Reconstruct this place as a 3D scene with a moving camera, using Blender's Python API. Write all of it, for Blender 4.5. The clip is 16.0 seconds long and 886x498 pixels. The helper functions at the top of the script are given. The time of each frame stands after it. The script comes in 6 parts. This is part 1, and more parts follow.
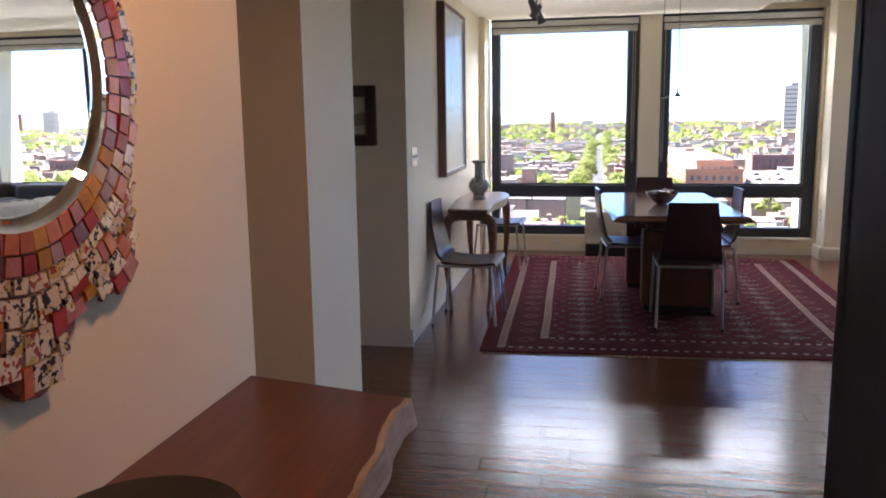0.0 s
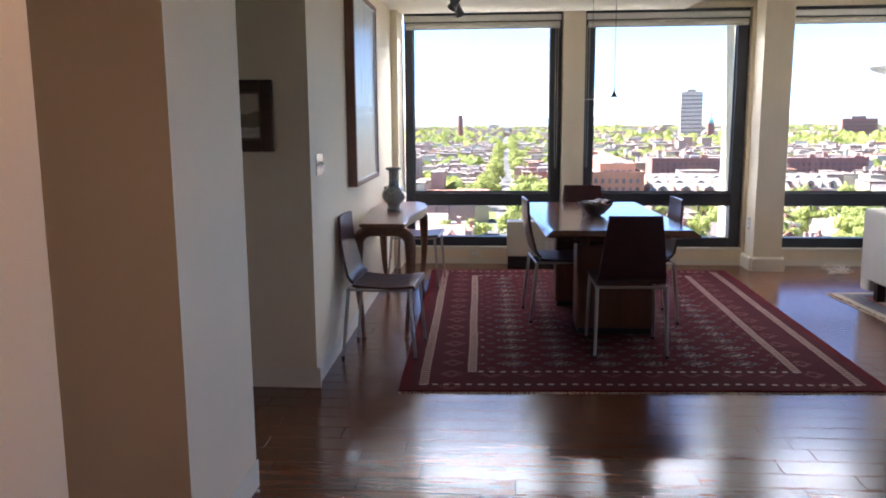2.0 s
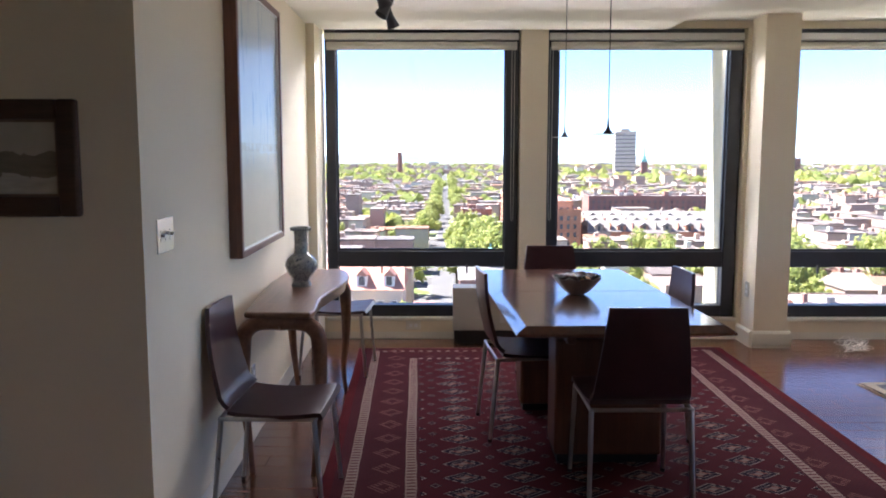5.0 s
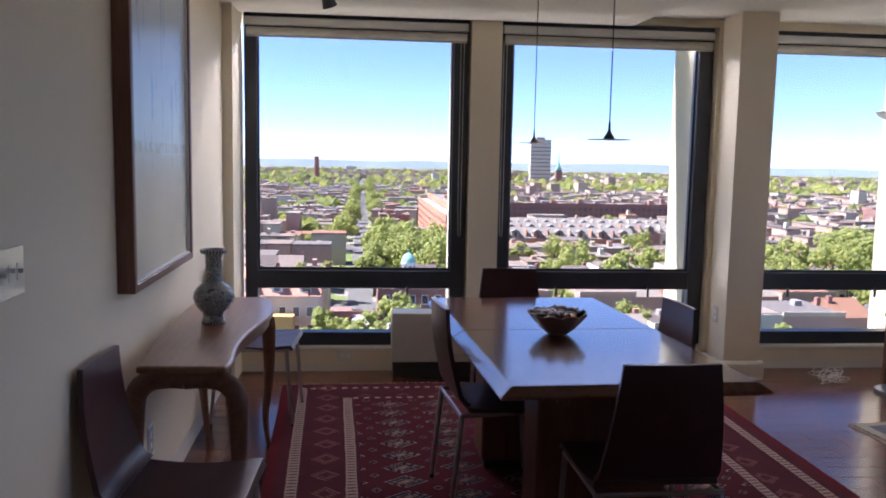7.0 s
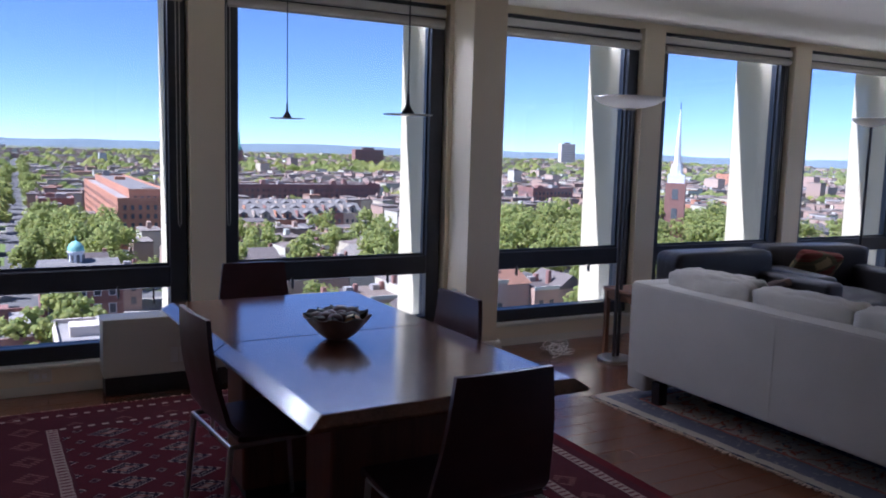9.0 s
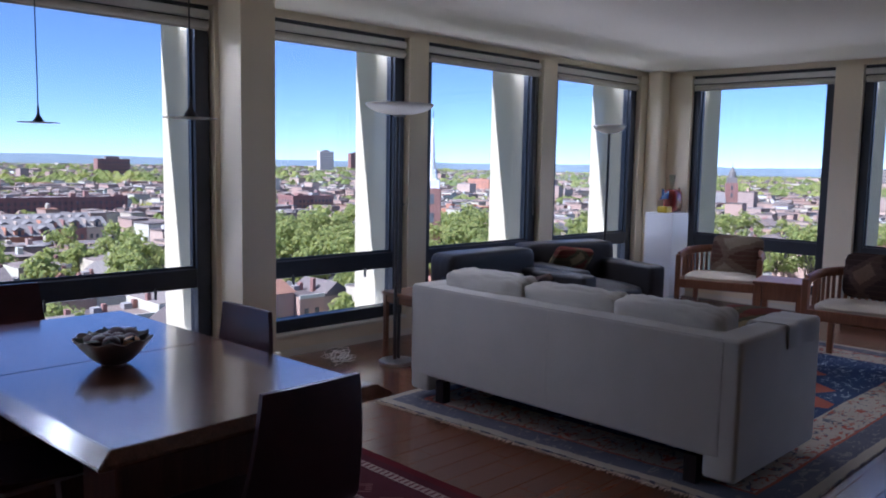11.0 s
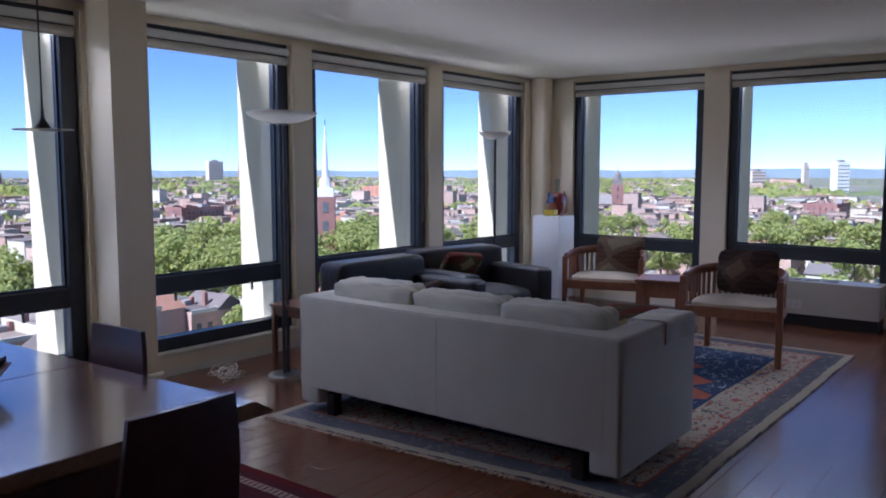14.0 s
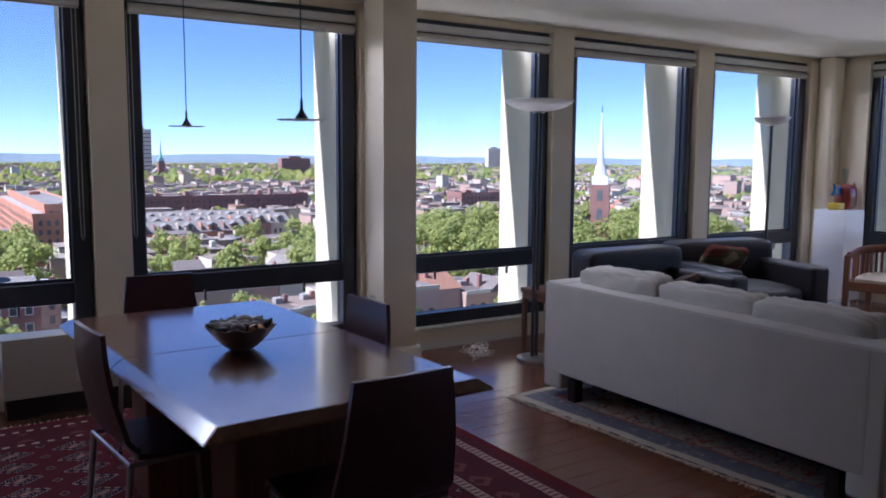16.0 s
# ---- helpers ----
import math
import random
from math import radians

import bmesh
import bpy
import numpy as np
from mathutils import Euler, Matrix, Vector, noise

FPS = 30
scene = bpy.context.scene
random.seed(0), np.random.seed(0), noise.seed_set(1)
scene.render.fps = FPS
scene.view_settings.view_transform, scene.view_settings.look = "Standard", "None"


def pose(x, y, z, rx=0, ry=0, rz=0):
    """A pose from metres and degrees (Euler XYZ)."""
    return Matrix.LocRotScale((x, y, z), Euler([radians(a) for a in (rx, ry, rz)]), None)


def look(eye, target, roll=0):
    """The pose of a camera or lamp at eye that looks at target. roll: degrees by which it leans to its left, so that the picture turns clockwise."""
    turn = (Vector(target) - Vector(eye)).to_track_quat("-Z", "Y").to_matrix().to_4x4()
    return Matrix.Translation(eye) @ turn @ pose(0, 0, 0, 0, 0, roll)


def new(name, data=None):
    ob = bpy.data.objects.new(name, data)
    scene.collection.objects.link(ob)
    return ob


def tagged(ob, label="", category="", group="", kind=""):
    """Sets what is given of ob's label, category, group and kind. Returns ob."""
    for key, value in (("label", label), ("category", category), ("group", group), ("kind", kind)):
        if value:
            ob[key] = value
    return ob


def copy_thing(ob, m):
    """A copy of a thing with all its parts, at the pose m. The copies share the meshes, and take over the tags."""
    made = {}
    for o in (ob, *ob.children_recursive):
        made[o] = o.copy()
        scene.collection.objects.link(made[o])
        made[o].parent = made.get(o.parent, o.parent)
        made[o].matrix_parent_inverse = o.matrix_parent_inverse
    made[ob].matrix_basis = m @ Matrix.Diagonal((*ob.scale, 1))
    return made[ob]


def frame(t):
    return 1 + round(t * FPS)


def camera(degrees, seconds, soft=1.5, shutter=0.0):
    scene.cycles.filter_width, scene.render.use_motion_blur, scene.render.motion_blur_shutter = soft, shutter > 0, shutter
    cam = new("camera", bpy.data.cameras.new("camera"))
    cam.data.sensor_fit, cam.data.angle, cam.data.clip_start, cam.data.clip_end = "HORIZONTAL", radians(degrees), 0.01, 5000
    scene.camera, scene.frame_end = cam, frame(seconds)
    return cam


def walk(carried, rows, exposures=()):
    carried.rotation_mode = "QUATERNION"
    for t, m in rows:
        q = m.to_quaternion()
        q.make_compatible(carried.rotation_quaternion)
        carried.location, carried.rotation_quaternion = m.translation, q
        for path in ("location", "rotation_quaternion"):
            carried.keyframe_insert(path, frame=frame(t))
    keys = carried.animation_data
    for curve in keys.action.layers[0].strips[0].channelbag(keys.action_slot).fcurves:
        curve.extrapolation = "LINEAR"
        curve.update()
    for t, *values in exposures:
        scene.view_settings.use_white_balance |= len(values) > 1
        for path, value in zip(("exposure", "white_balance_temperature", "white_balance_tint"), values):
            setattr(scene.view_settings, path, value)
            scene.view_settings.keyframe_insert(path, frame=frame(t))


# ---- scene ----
cam = camera(57.7, 16.0, soft=1.9)
PATH = [
    (0, (0.349, -0.072, 1.418), (-0.03, 1.865, 1.093), -0.8),
    (0.5, (0.324, -0.001, 1.41), (-0.053, 1.93, 1.051), -0.7),
    (1, (0.268, 0.178, 1.414), (-0.048, 2.12, 1.056), -0.8),
    (1.5, (0.241, 0.364, 1.409), (0.052, 2.325, 1.068), -0.7),
    (2, (0.207, 0.612, 1.409), (0.05, 2.58, 1.089), -0.4),
    (2.5, (0.19, 0.791, 1.424), (0.026, 2.763, 1.133), -0.5),
    (3, (0.123, 1.101, 1.42), (-0.006, 3.077, 1.139), -1.5),
    (3.5, (0.096, 1.371, 1.416), (0.043, 3.353, 1.158), -1.6),
    (4, (0.158, 1.655, 1.444), (0.126, 3.641, 1.214), -0.6),
    (6.5, (0.138, 2.773, 1.428), (0.213, 4.758, 1.197), 1.6),
    (7, (0.014, 2.949, 1.445), (0.212, 4.928, 1.229), 1.1),
    (7.5, (-0.087, 3.082, 1.435), (0.23, 5.042, 1.196), 1.3),
    (8, (-0.125, 3.257, 1.434), (0.326, 5.188, 1.171), 1.1),
    (8.5, (-0.15, 3.386, 1.436), (0.521, 5.252, 1.178), 1.4),
    (9, (-0.187, 3.482, 1.432), (0.747, 5.234, 1.186), 1.6),
    (9.5, (-0.239, 3.549, 1.428), (0.856, 5.204, 1.179), 1.3),
    (10, (-0.256, 3.588, 1.42), (0.957, 5.159, 1.178), 1.3),
    (12.5, (-0.209, 3.547, 1.425), (1.375, 4.754, 1.239), 0.5),
    (13, (-0.201, 3.545, 1.423), (1.407, 4.72, 1.237), 0.5),
    (13.5, (-0.199, 3.549, 1.426), (1.401, 4.733, 1.232), 0.2),
    (14, (-0.189, 3.555, 1.426), (1.387, 4.771, 1.231), -0.0),
    (14.5, (-0.17, 3.547, 1.427), (1.358, 4.824, 1.239), -0.2),
    (15, (-0.137, 3.511, 1.431), (1.293, 4.896, 1.244), -0.3),
    (15.5, (-0.116, 3.472, 1.427), (1.17, 4.991, 1.222), -0.1),
    (16, (-0.104, 3.435, 1.426), (0.979, 5.101, 1.198), 0.4),
]
EXPOSURES = [
    (0, 3.55, 6000, 18), (1.5, 3.50, 6000, 18), (4.0, 3.40, 6000, 19), (6.5, 2.90, 6110, 23), (7.0, 2.60, 5920, 25), (8.0, 2.30, 5420, 25),
    (9.0, 1.92, 5220, 25), (12.5, 1.95, 5170, 23), (15.0, 2.00, 5220, 24), (16, 2.05, 5320, 25),
]
walk(cam, [(t, look(eye, target, roll)) for t, eye, target, roll in PATH], EXPOSURES)

# ---- world and large lights ----
SUN_TO = Vector((-1.0, 0.2, 1.35)).normalized()
world = bpy.data.worlds.new("sky")
scene.world = world
world.use_nodes = True
wn, wl = world.node_tree.nodes, world.node_tree.links
sky = wn.new("ShaderNodeTexSky")
sky.sky_type = "NISHITA"
sky.sun_disc = False
sky.sun_elevation = math.asin(SUN_TO.z)
sky.sun_rotation = math.atan2(SUN_TO.x, SUN_TO.y)
sky.altitude = 2500
sky.air_density, sky.dust_density, sky.ozone_density = 0.65, 0.0, 3.0
wl.new(sky.outputs[0], wn["Background"].inputs[0])
wn["Background"].inputs[1].default_value = 0.083
sun = new("sun", bpy.data.lights.new("sun", "SUN"))
sun.data.energy, sun.data.angle, sun.data.color = 5.0, radians(0.5), (1.0, 0.94, 0.84)
sun.matrix_world = look(SUN_TO * 50, (0, 0, 0))
# the warm downlight over the entry shelf
spot = new("downlight_lamp", bpy.data.lights.new("downlight_lamp", "SPOT"))
spot.data.energy, spot.data.color, spot.data.shadow_soft_size = 4.1, (1.0, 0.49, 0.22), 0.05
spot.data.spot_size, spot.data.spot_blend = radians(112), 1.0
spot.matrix_world = look((0.275, 1.15, 2.365), (-0.535, 1.55, 1.42))


def daylight_fill(name, at, aim, length, depth, power):
    """Unseen area lamp added at a window row's head or foot, to supplement daylight."""
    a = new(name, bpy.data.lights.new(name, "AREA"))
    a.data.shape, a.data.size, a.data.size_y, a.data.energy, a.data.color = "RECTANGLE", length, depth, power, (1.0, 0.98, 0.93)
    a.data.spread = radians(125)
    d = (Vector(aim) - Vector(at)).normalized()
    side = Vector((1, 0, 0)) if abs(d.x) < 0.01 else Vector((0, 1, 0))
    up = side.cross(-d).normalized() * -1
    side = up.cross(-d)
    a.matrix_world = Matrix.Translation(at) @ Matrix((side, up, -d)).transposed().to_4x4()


daylight_fill("window_head_light", (3.35, 8.70, 2.385), (3.35, 8.0, 1.9), 8.2, 0.16, 30.5)
daylight_fill("window_foot_light", (3.35, 8.68, 0.12), (3.35, 8.3, 0.7), 8.2, 0.18, 13.0)
daylight_fill("side_window_head_fill", (8.20, 3.7, 2.385), (7.5, 3.7, 1.9), 8.3, 0.16, 24.0)
daylight_fill("side_window_foot_fill", (8.18, 3.7, 0.12), (7.8, 3.7, 0.7), 8.3, 0.18, 7.0)


# ---- building helpers ----
def bm_box(bm, x0, y0, z0, x1, y1, z1, m=None, bevel=0.0, segs=1):
    """Adds one box, with its edges rounded by bevel, turned by m."""
    b = bmesh.new()
    bmesh.ops.create_cube(b, size=1.0)
    for v in b.verts:
        v.co = Vector((x0 + (v.co.x + .5) * (x1 - x0), y0 + (v.co.y + .5) * (y1 - y0), z0 + (v.co.z + .5) * (z1 - z0)))
    if bevel > 0:
        bmesh.ops.bevel(b, geom=b.edges[:], offset=bevel, segments=segs, affect="EDGES", profile=0.5)
    bm_add(bm, b, m)
    return bm


def bm_add(bm, b, m=None):
    """Moves the bmesh b, turned by m, into bm."""
    me = bpy.data.meshes.new("tmp")
    if m is not None:
        b.transform(m)
    b.to_mesh(me)
    b.free()
    bm.from_mesh(me)
    bpy.data.meshes.remove(me)


def box(*a, **k):
    return bm_box(bmesh.new(), *a, **k)


def bm_prism(bm, outline, z0, z1, m=None, bevel=0.0, segs=1):
    """An outline of (x, y) points drawn up from z0 to z1."""
    b = bmesh.new()
    lo = [b.verts.new((x, y, z0)) for x, y in outline]
    hi = [b.verts.new((x, y, z1)) for x, y in outline]
    n = len(outline)
    b.faces.new(lo[::-1]), b.faces.new(hi)
    for k in range(n):
        b.faces.new((lo[k], lo[(k + 1) % n], hi[(k + 1) % n], hi[k]))
    bmesh.ops.recalc_face_normals(b, faces=b.faces[:])
    if bevel > 0:
        bmesh.ops.bevel(b, geom=b.edges[:], offset=bevel, segments=segs, affect="EDGES", profile=0.5)
    bm_add(bm, b, m)
    return bm


def prism(*a, **k):
    return bm_prism(bmesh.new(), *a, **k)


def bm_lathe(bm, profile, at=(0, 0, 0), n=32, m=None):
    """A body turned round z: profile is rows of radius and height."""
    b = bmesh.new()
    rings = []
    for r, z in profile:
        if r < 1e-5:
            rings.append([b.verts.new((at[0], at[1], at[2] + z))])
        else:
            rings.append([b.verts.new((at[0] + r * math.cos(2 * math.pi * k / n), at[1] + r * math.sin(2 * math.pi * k / n), at[2] + z)) for k in range(n)])
    for lo, hi in zip(rings, rings[1:]):
        for k in range(n):
            a, c = lo[k % len(lo)], lo[(k + 1) % len(lo)]
            d, e = hi[k % len(hi)], hi[(k + 1) % len(hi)]
            vs = list(dict.fromkeys((a, c, e, d)))
            if len(vs) > 2:
                b.faces.new(vs)
    bmesh.ops.recalc_face_normals(b, faces=b.faces[:])
    bm_add(bm, b, m)
    return bm


def lathe(*a, **k):
    return bm_lathe(bmesh.new(), *a, **k)


def bm_tube(bm, pts, radii, n=8, flat=1.0, m=None, up=(0, 0, 1)):
    """A round bar along pts; radii is one number or one for each point; flat squeezes its second axis."""
    b = bmesh.new()
    pts = [Vector(p) for p in pts]
    if not hasattr(radii, "__len__"):
        radii = [radii] * len(pts)
    rings = []
    for k, p in enumerate(pts):
        d = (pts[min(k + 1, len(pts) - 1)] - pts[max(k - 1, 0)]).normalized()
        ref = Vector(up) if abs(d.dot(Vector(up))) < 0.95 else Vector((1, 0, 0))
        s = d.cross(ref).normalized()
        u = s.cross(d).normalized()
        rings.append([b.verts.new(p + s * radii[k] * math.cos(2 * math.pi * j / n) + u * flat * radii[k] * math.sin(2 * math.pi * j / n)) for j in range(n)])
    for lo, hi in zip(rings, rings[1:]):
        for j in range(n):
            b.faces.new((lo[j], lo[(j + 1) % n], hi[(j + 1) % n], hi[j]))
    b.faces.new(rings[0][::-1]), b.faces.new(rings[-1])
    bmesh.ops.recalc_face_normals(b, faces=b.faces[:])
    bm_add(bm, b, m)
    return bm


def tube(*a, **k):
    return bm_tube(bmesh.new(), *a, **k)


def bm_sheet(bm, f, nu, nv, thick=0.0, m=None):
    """A curved sheet f(u, v), u and v from 0 to 1, with a thickness."""
    b = bmesh.new()
    g = [[b.verts.new(f(i / nu, j / nv)) for j in range(nv + 1)] for i in range(nu + 1)]
    for i in range(nu):
        for j in range(nv):
            b.faces.new((g[i][j], g[i + 1][j], g[i + 1][j + 1], g[i][j + 1]))
    bmesh.ops.recalc_face_normals(b, faces=b.faces[:])
    if thick:
        bmesh.ops.solidify(b, geom=b.faces[:], thickness=thick)
        bmesh.ops.recalc_face_normals(b, faces=b.faces[:])
    bm_add(bm, b, m)
    return bm


def sheet(*a, **k):
    return bm_sheet(bmesh.new(), *a, **k)


def cushion(x0, y0, z0, x1, y1, z1, puff=0.03, n=10, m=None, seed=0, wrinkle=0.004, power=5, crown=0.12):
    """A stuffed cushion: a rounded box that swells in the middle, with faint creases."""
    b = bmesh.new()
    bmesh.ops.create_cube(b, size=2.0)
    bmesh.ops.subdivide_edges(b, edges=b.edges[:], cuts=n, use_grid_fill=True)
    c = Vector(((x0 + x1) / 2, (y0 + y1) / 2, (z0 + z1) / 2))
    h = Vector((abs(x1 - x0) / 2, abs(y1 - y0) / 2, abs(z1 - z0) / 2))
    for v in b.verts:
        p = v.co.copy()
        q = p.copy()
        ln = (abs(q.x) ** power + abs(q.y) ** power + abs(q.z) ** power) ** (1 / power)
        q = q / max(ln, 1e-6)
        w = noise.noise(Vector((p.x * 3.1 + seed, p.y * 4.3, p.z * 2.7))) * wrinkle
        for a in range(3):
            o1, o2 = (a + 1) % 3, (a + 2) % 3
            q[a] = q[a] * (h[a] + puff * (1.0 if h[a] == min(h) else crown) * (1 - min(1, abs(p[o1])) ** 2) * (1 - min(1, abs(p[o2])) ** 2) + w)
        v.co = c + q
    for f in b.faces:
        f.smooth = True
    out = bmesh.new()
    bm_add(out, b, m)
    return out


def mesh_of(name, bm, material, smooth=False):
    me = bpy.data.meshes.new(name)
    if smooth:
        for f in bm.faces:
            f.smooth = True
    bm.to_mesh(me)
    bm.free()
    me.materials.append(material)
    return me


def smooth_by_angle(me, degrees=35):
    me.set_sharp_from_angle(angle=radians(degrees))


def part(name, bm, material, parent, label="", smooth=False, kind=""):
    """Links a bmesh as one mesh object under a thing or a part."""
    me = mesh_of(name, bm, material, smooth)
    if smooth:
        smooth_by_angle(me)
    ob = new(name, me)
    ob.parent = parent
    return tagged(ob, label, kind=kind)


def thing(name, label, category, at=None, group="", bm=None, material=None, smooth=False, kind=""):
    """A top-level thing: one mesh, or an Empty at its base that holds its parts."""
    if bm is None:
        ob = new(name)
        ob.empty_display_size = 0.1
    else:
        me = mesh_of(name, bm, material, smooth)
        if smooth:
            smooth_by_angle(me)
        ob = new(name, me)
    if at is not None:
        ob.matrix_world = at
    return tagged(ob, label, category, group, kind)


def structure(name, bm, material, label="", category=""):
    ob = new(name, mesh_of(name, bm, material))
    return tagged(ob, label or name.replace("_", " "), category or "structure", kind="structure")


# ---- materials ----
class Mat:
    """A small writer of node materials."""

    def __init__(self, name, rough=0.5, metal=0.0, spec=0.5, coat=0.0):
        self.m = bpy.data.materials.new(name)
        self.m.use_nodes = True
        self.n, self.l = self.m.node_tree.nodes, self.m.node_tree.links
        self.b = self.n["Principled BSDF"]
        self.b.inputs["Roughness"].default_value = rough
        self.b.inputs["Metallic"].default_value = metal
        self.b.inputs["Specular IOR Level"].default_value = spec
        self.b.inputs["Coat Weight"].default_value = coat
        self.b.inputs["Coat Roughness"].default_value = 0.12

    def node(self, kind, **inputs):
        nd = self.n.new(kind)
        for k, v in inputs.items():
            s = nd.inputs[int(k[1:])] if k[0] == "i" and k[1:].isdigit() else nd.inputs[k.replace("_", " ")]
            if isinstance(v, bpy.types.NodeSocket):
                self.l.new(v, s)
            else:
                s.default_value = v
        return nd

    def coords(self, scale=(1, 1, 1), world=False, turn=(0, 0, 0)):
        if world:
            src = self.node("ShaderNodeNewGeometry").outputs["Position"]
        else:
            src = self.node("ShaderNodeTexCoord").outputs["Object"]
        return self.node("ShaderNodeMapping", Vector=src, Scale=scale, Rotation=turn).outputs[0]

    def noise(self, vec, scale, detail=4.0, rough=0.55, distort=0.0):
        return self.node("ShaderNodeTexNoise", Vector=vec, Scale=scale, Detail=detail, Roughness=rough, Distortion=distort).outputs[0]

    def ramp(self, fac, stops):
        nd = self.node("ShaderNodeValToRGB", Fac=fac)
        e = nd.color_ramp.elements
        while len(e) < len(stops):
            e.new(0.5)
        for el, (p, c) in zip(e, stops):
            el.position, el.color = p, (*c[:3], 1) if hasattr(c, "__len__") else (c, c, c, 1)
        return nd.outputs[0]

    def mix(self, fac, a, b, blend="MIX"):
        nd = self.n.new("ShaderNodeMix")
        nd.data_type, nd.blend_type = "RGBA", blend
        for s, v in ((nd.inputs[0], fac), (nd.inputs[6], a), (nd.inputs[7], b)):
            if isinstance(v, bpy.types.NodeSocket):
                self.l.new(v, s)
            elif hasattr(v, "__len__"):
                s.default_value = (*v[:3], 1)
            else:
                s.default_value = v
        return nd.outputs[2]

    def math(self, op, a, b=0.0, c=0.0, clamp=False):
        nd = self.n.new("ShaderNodeMath")
        nd.operation, nd.use_clamp = op, clamp
        for s, v in zip(nd.inputs, (a, b, c)):
            if isinstance(v, bpy.types.NodeSocket):
                self.l.new(v, s)
            else:
                s.default_value = v
        return nd.outputs[0]

    def split(self, vec):
        return self.node("ShaderNodeSeparateXYZ", Vector=vec).outputs

    def chance(self):
        return self.node("ShaderNodeObjectInfo").outputs["Random"]

    def island(self):
        return self.node("ShaderNodeNewGeometry").outputs["Random Per Island"]

    def color(self, v):
        if isinstance(v, bpy.types.NodeSocket):
            self.l.new(v, self.b.inputs["Base Color"])
        else:
            self.b.inputs["Base Color"].default_value = (*v, 1)
        return self

    def rough(self, v):
        self.l.new(v, self.b.inputs["Roughness"])
        return self

    def bump(self, height, strength=0.2, distance=0.01):
        nd = self.node("ShaderNodeBump", Height=height, Strength=strength, Distance=distance)
        self.l.new(nd.outputs[0], self.b.inputs["Normal"])
        return self


def plain(name, color, rough=0.5, metal=0.0, vary=0.12, scale=6.0, bump=0.08, fine=120.0, spec=0.5, coat=0.0, chance=0.0, world=False):
    """A plain surface with stains at two sizes and a fine grain."""
    m = Mat(name, rough, metal, spec, coat)
    co = m.coords(world=world)
    big, small = m.noise(co, scale, 5), m.noise(co, fine, 3)
    both = m.math("ADD", m.math("MULTIPLY", big, 0.7), m.math("MULTIPLY", small, 0.3))
    lo, hi = [c * (1 - vary) for c in color], [min(1, c * (1 + vary)) for c in color]
    col = m.ramp(both, [(0.3, lo), (0.7, hi)])
    if chance:
        f = m.math("MULTIPLY_ADD", m.chance(), chance, 1 - chance / 2)
        col = m.mix(1.0, col, m.node("ShaderNodeCombineXYZ", X=f, Y=f, Z=f).outputs[0], "MULTIPLY")
    m.color(col)
    m.rough(m.math("MULTIPLY_ADD", big, 0.2, rough - 0.1, clamp=True))
    if bump:
        m.bump(small, bump, 0.003)
    return m.m


def wood(name, dark, light, rough=0.35, along="y", grain=1.0, coat=0.0, chance=0.0, spec=0.5, bump=0.1):
    """Wood with long grain along one axis of the object."""
    m = Mat(name, rough, 0, spec, coat)
    s = {"x": (0.6, 9, 9), "y": (9, 0.6, 9), "z": (9, 9, 0.6)}[along]
    co = m.coords([v * grain for v in s])
    if chance:
        off = m.math("MULTIPLY", m.chance(), 37.0)
        co = m.node("ShaderNodeVectorMath", i0=co, i1=m.node("ShaderNodeCombineXYZ", X=off, Y=off, Z=off).outputs[0]).outputs[0]
    fib = m.noise(co, 4.0, 8, 0.65, 0.6)
    fine = m.noise(co, 22.0, 4, 0.6)
    blot = m.noise(m.coords((1, 1, 1)), 2.3, 3)
    f = m.math("ADD", m.math("ADD", m.math("MULTIPLY", fib, 0.55), m.math("MULTIPLY", fine, 0.25)), m.math("MULTIPLY", blot, 0.2))
    col = m.ramp(f, [(0.34, dark), (0.66, light)])
    if chance:
        k = m.math("MULTIPLY_ADD", m.chance(), chance, 1 - chance / 2)
        col = m.mix(1.0, col, m.node("ShaderNodeCombineXYZ", X=k, Y=k, Z=k).outputs[0], "MULTIPLY")
    m.color(col)
    m.rough(m.math("MULTIPLY_ADD", blot, 0.16, rough - 0.08, clamp=True))
    m.bump(fine, bump, 0.002)
    return m.m


def fabric(name, color, weave=900.0, vary=0.12, rough=0.9, bump=0.25):
    m = Mat(name, rough, 0, 0.2)
    co = m.coords()
    x, y, z = m.split(co)
    w = m.math("MULTIPLY", m.math("SINE", m.math("MULTIPLY", m.math("ADD", x, z), weave)), m.math("SINE", m.math("MULTIPLY", m.math("ADD", y, z), weave)))
    big = m.noise(co, 5.0, 4)
    m.color(m.ramp(big, [(0.3, [c * (1 - vary) for c in color]), (0.7, [min(1, c * (1 + vary)) for c in color])]))
    m.bump(m.math("ADD", m.math("MULTIPLY", w, 0.3), m.noise(co, 160.0, 2)), bump, 0.002)
    m.b.inputs["Sheen Weight"].default_value = 0.15
    return m.m


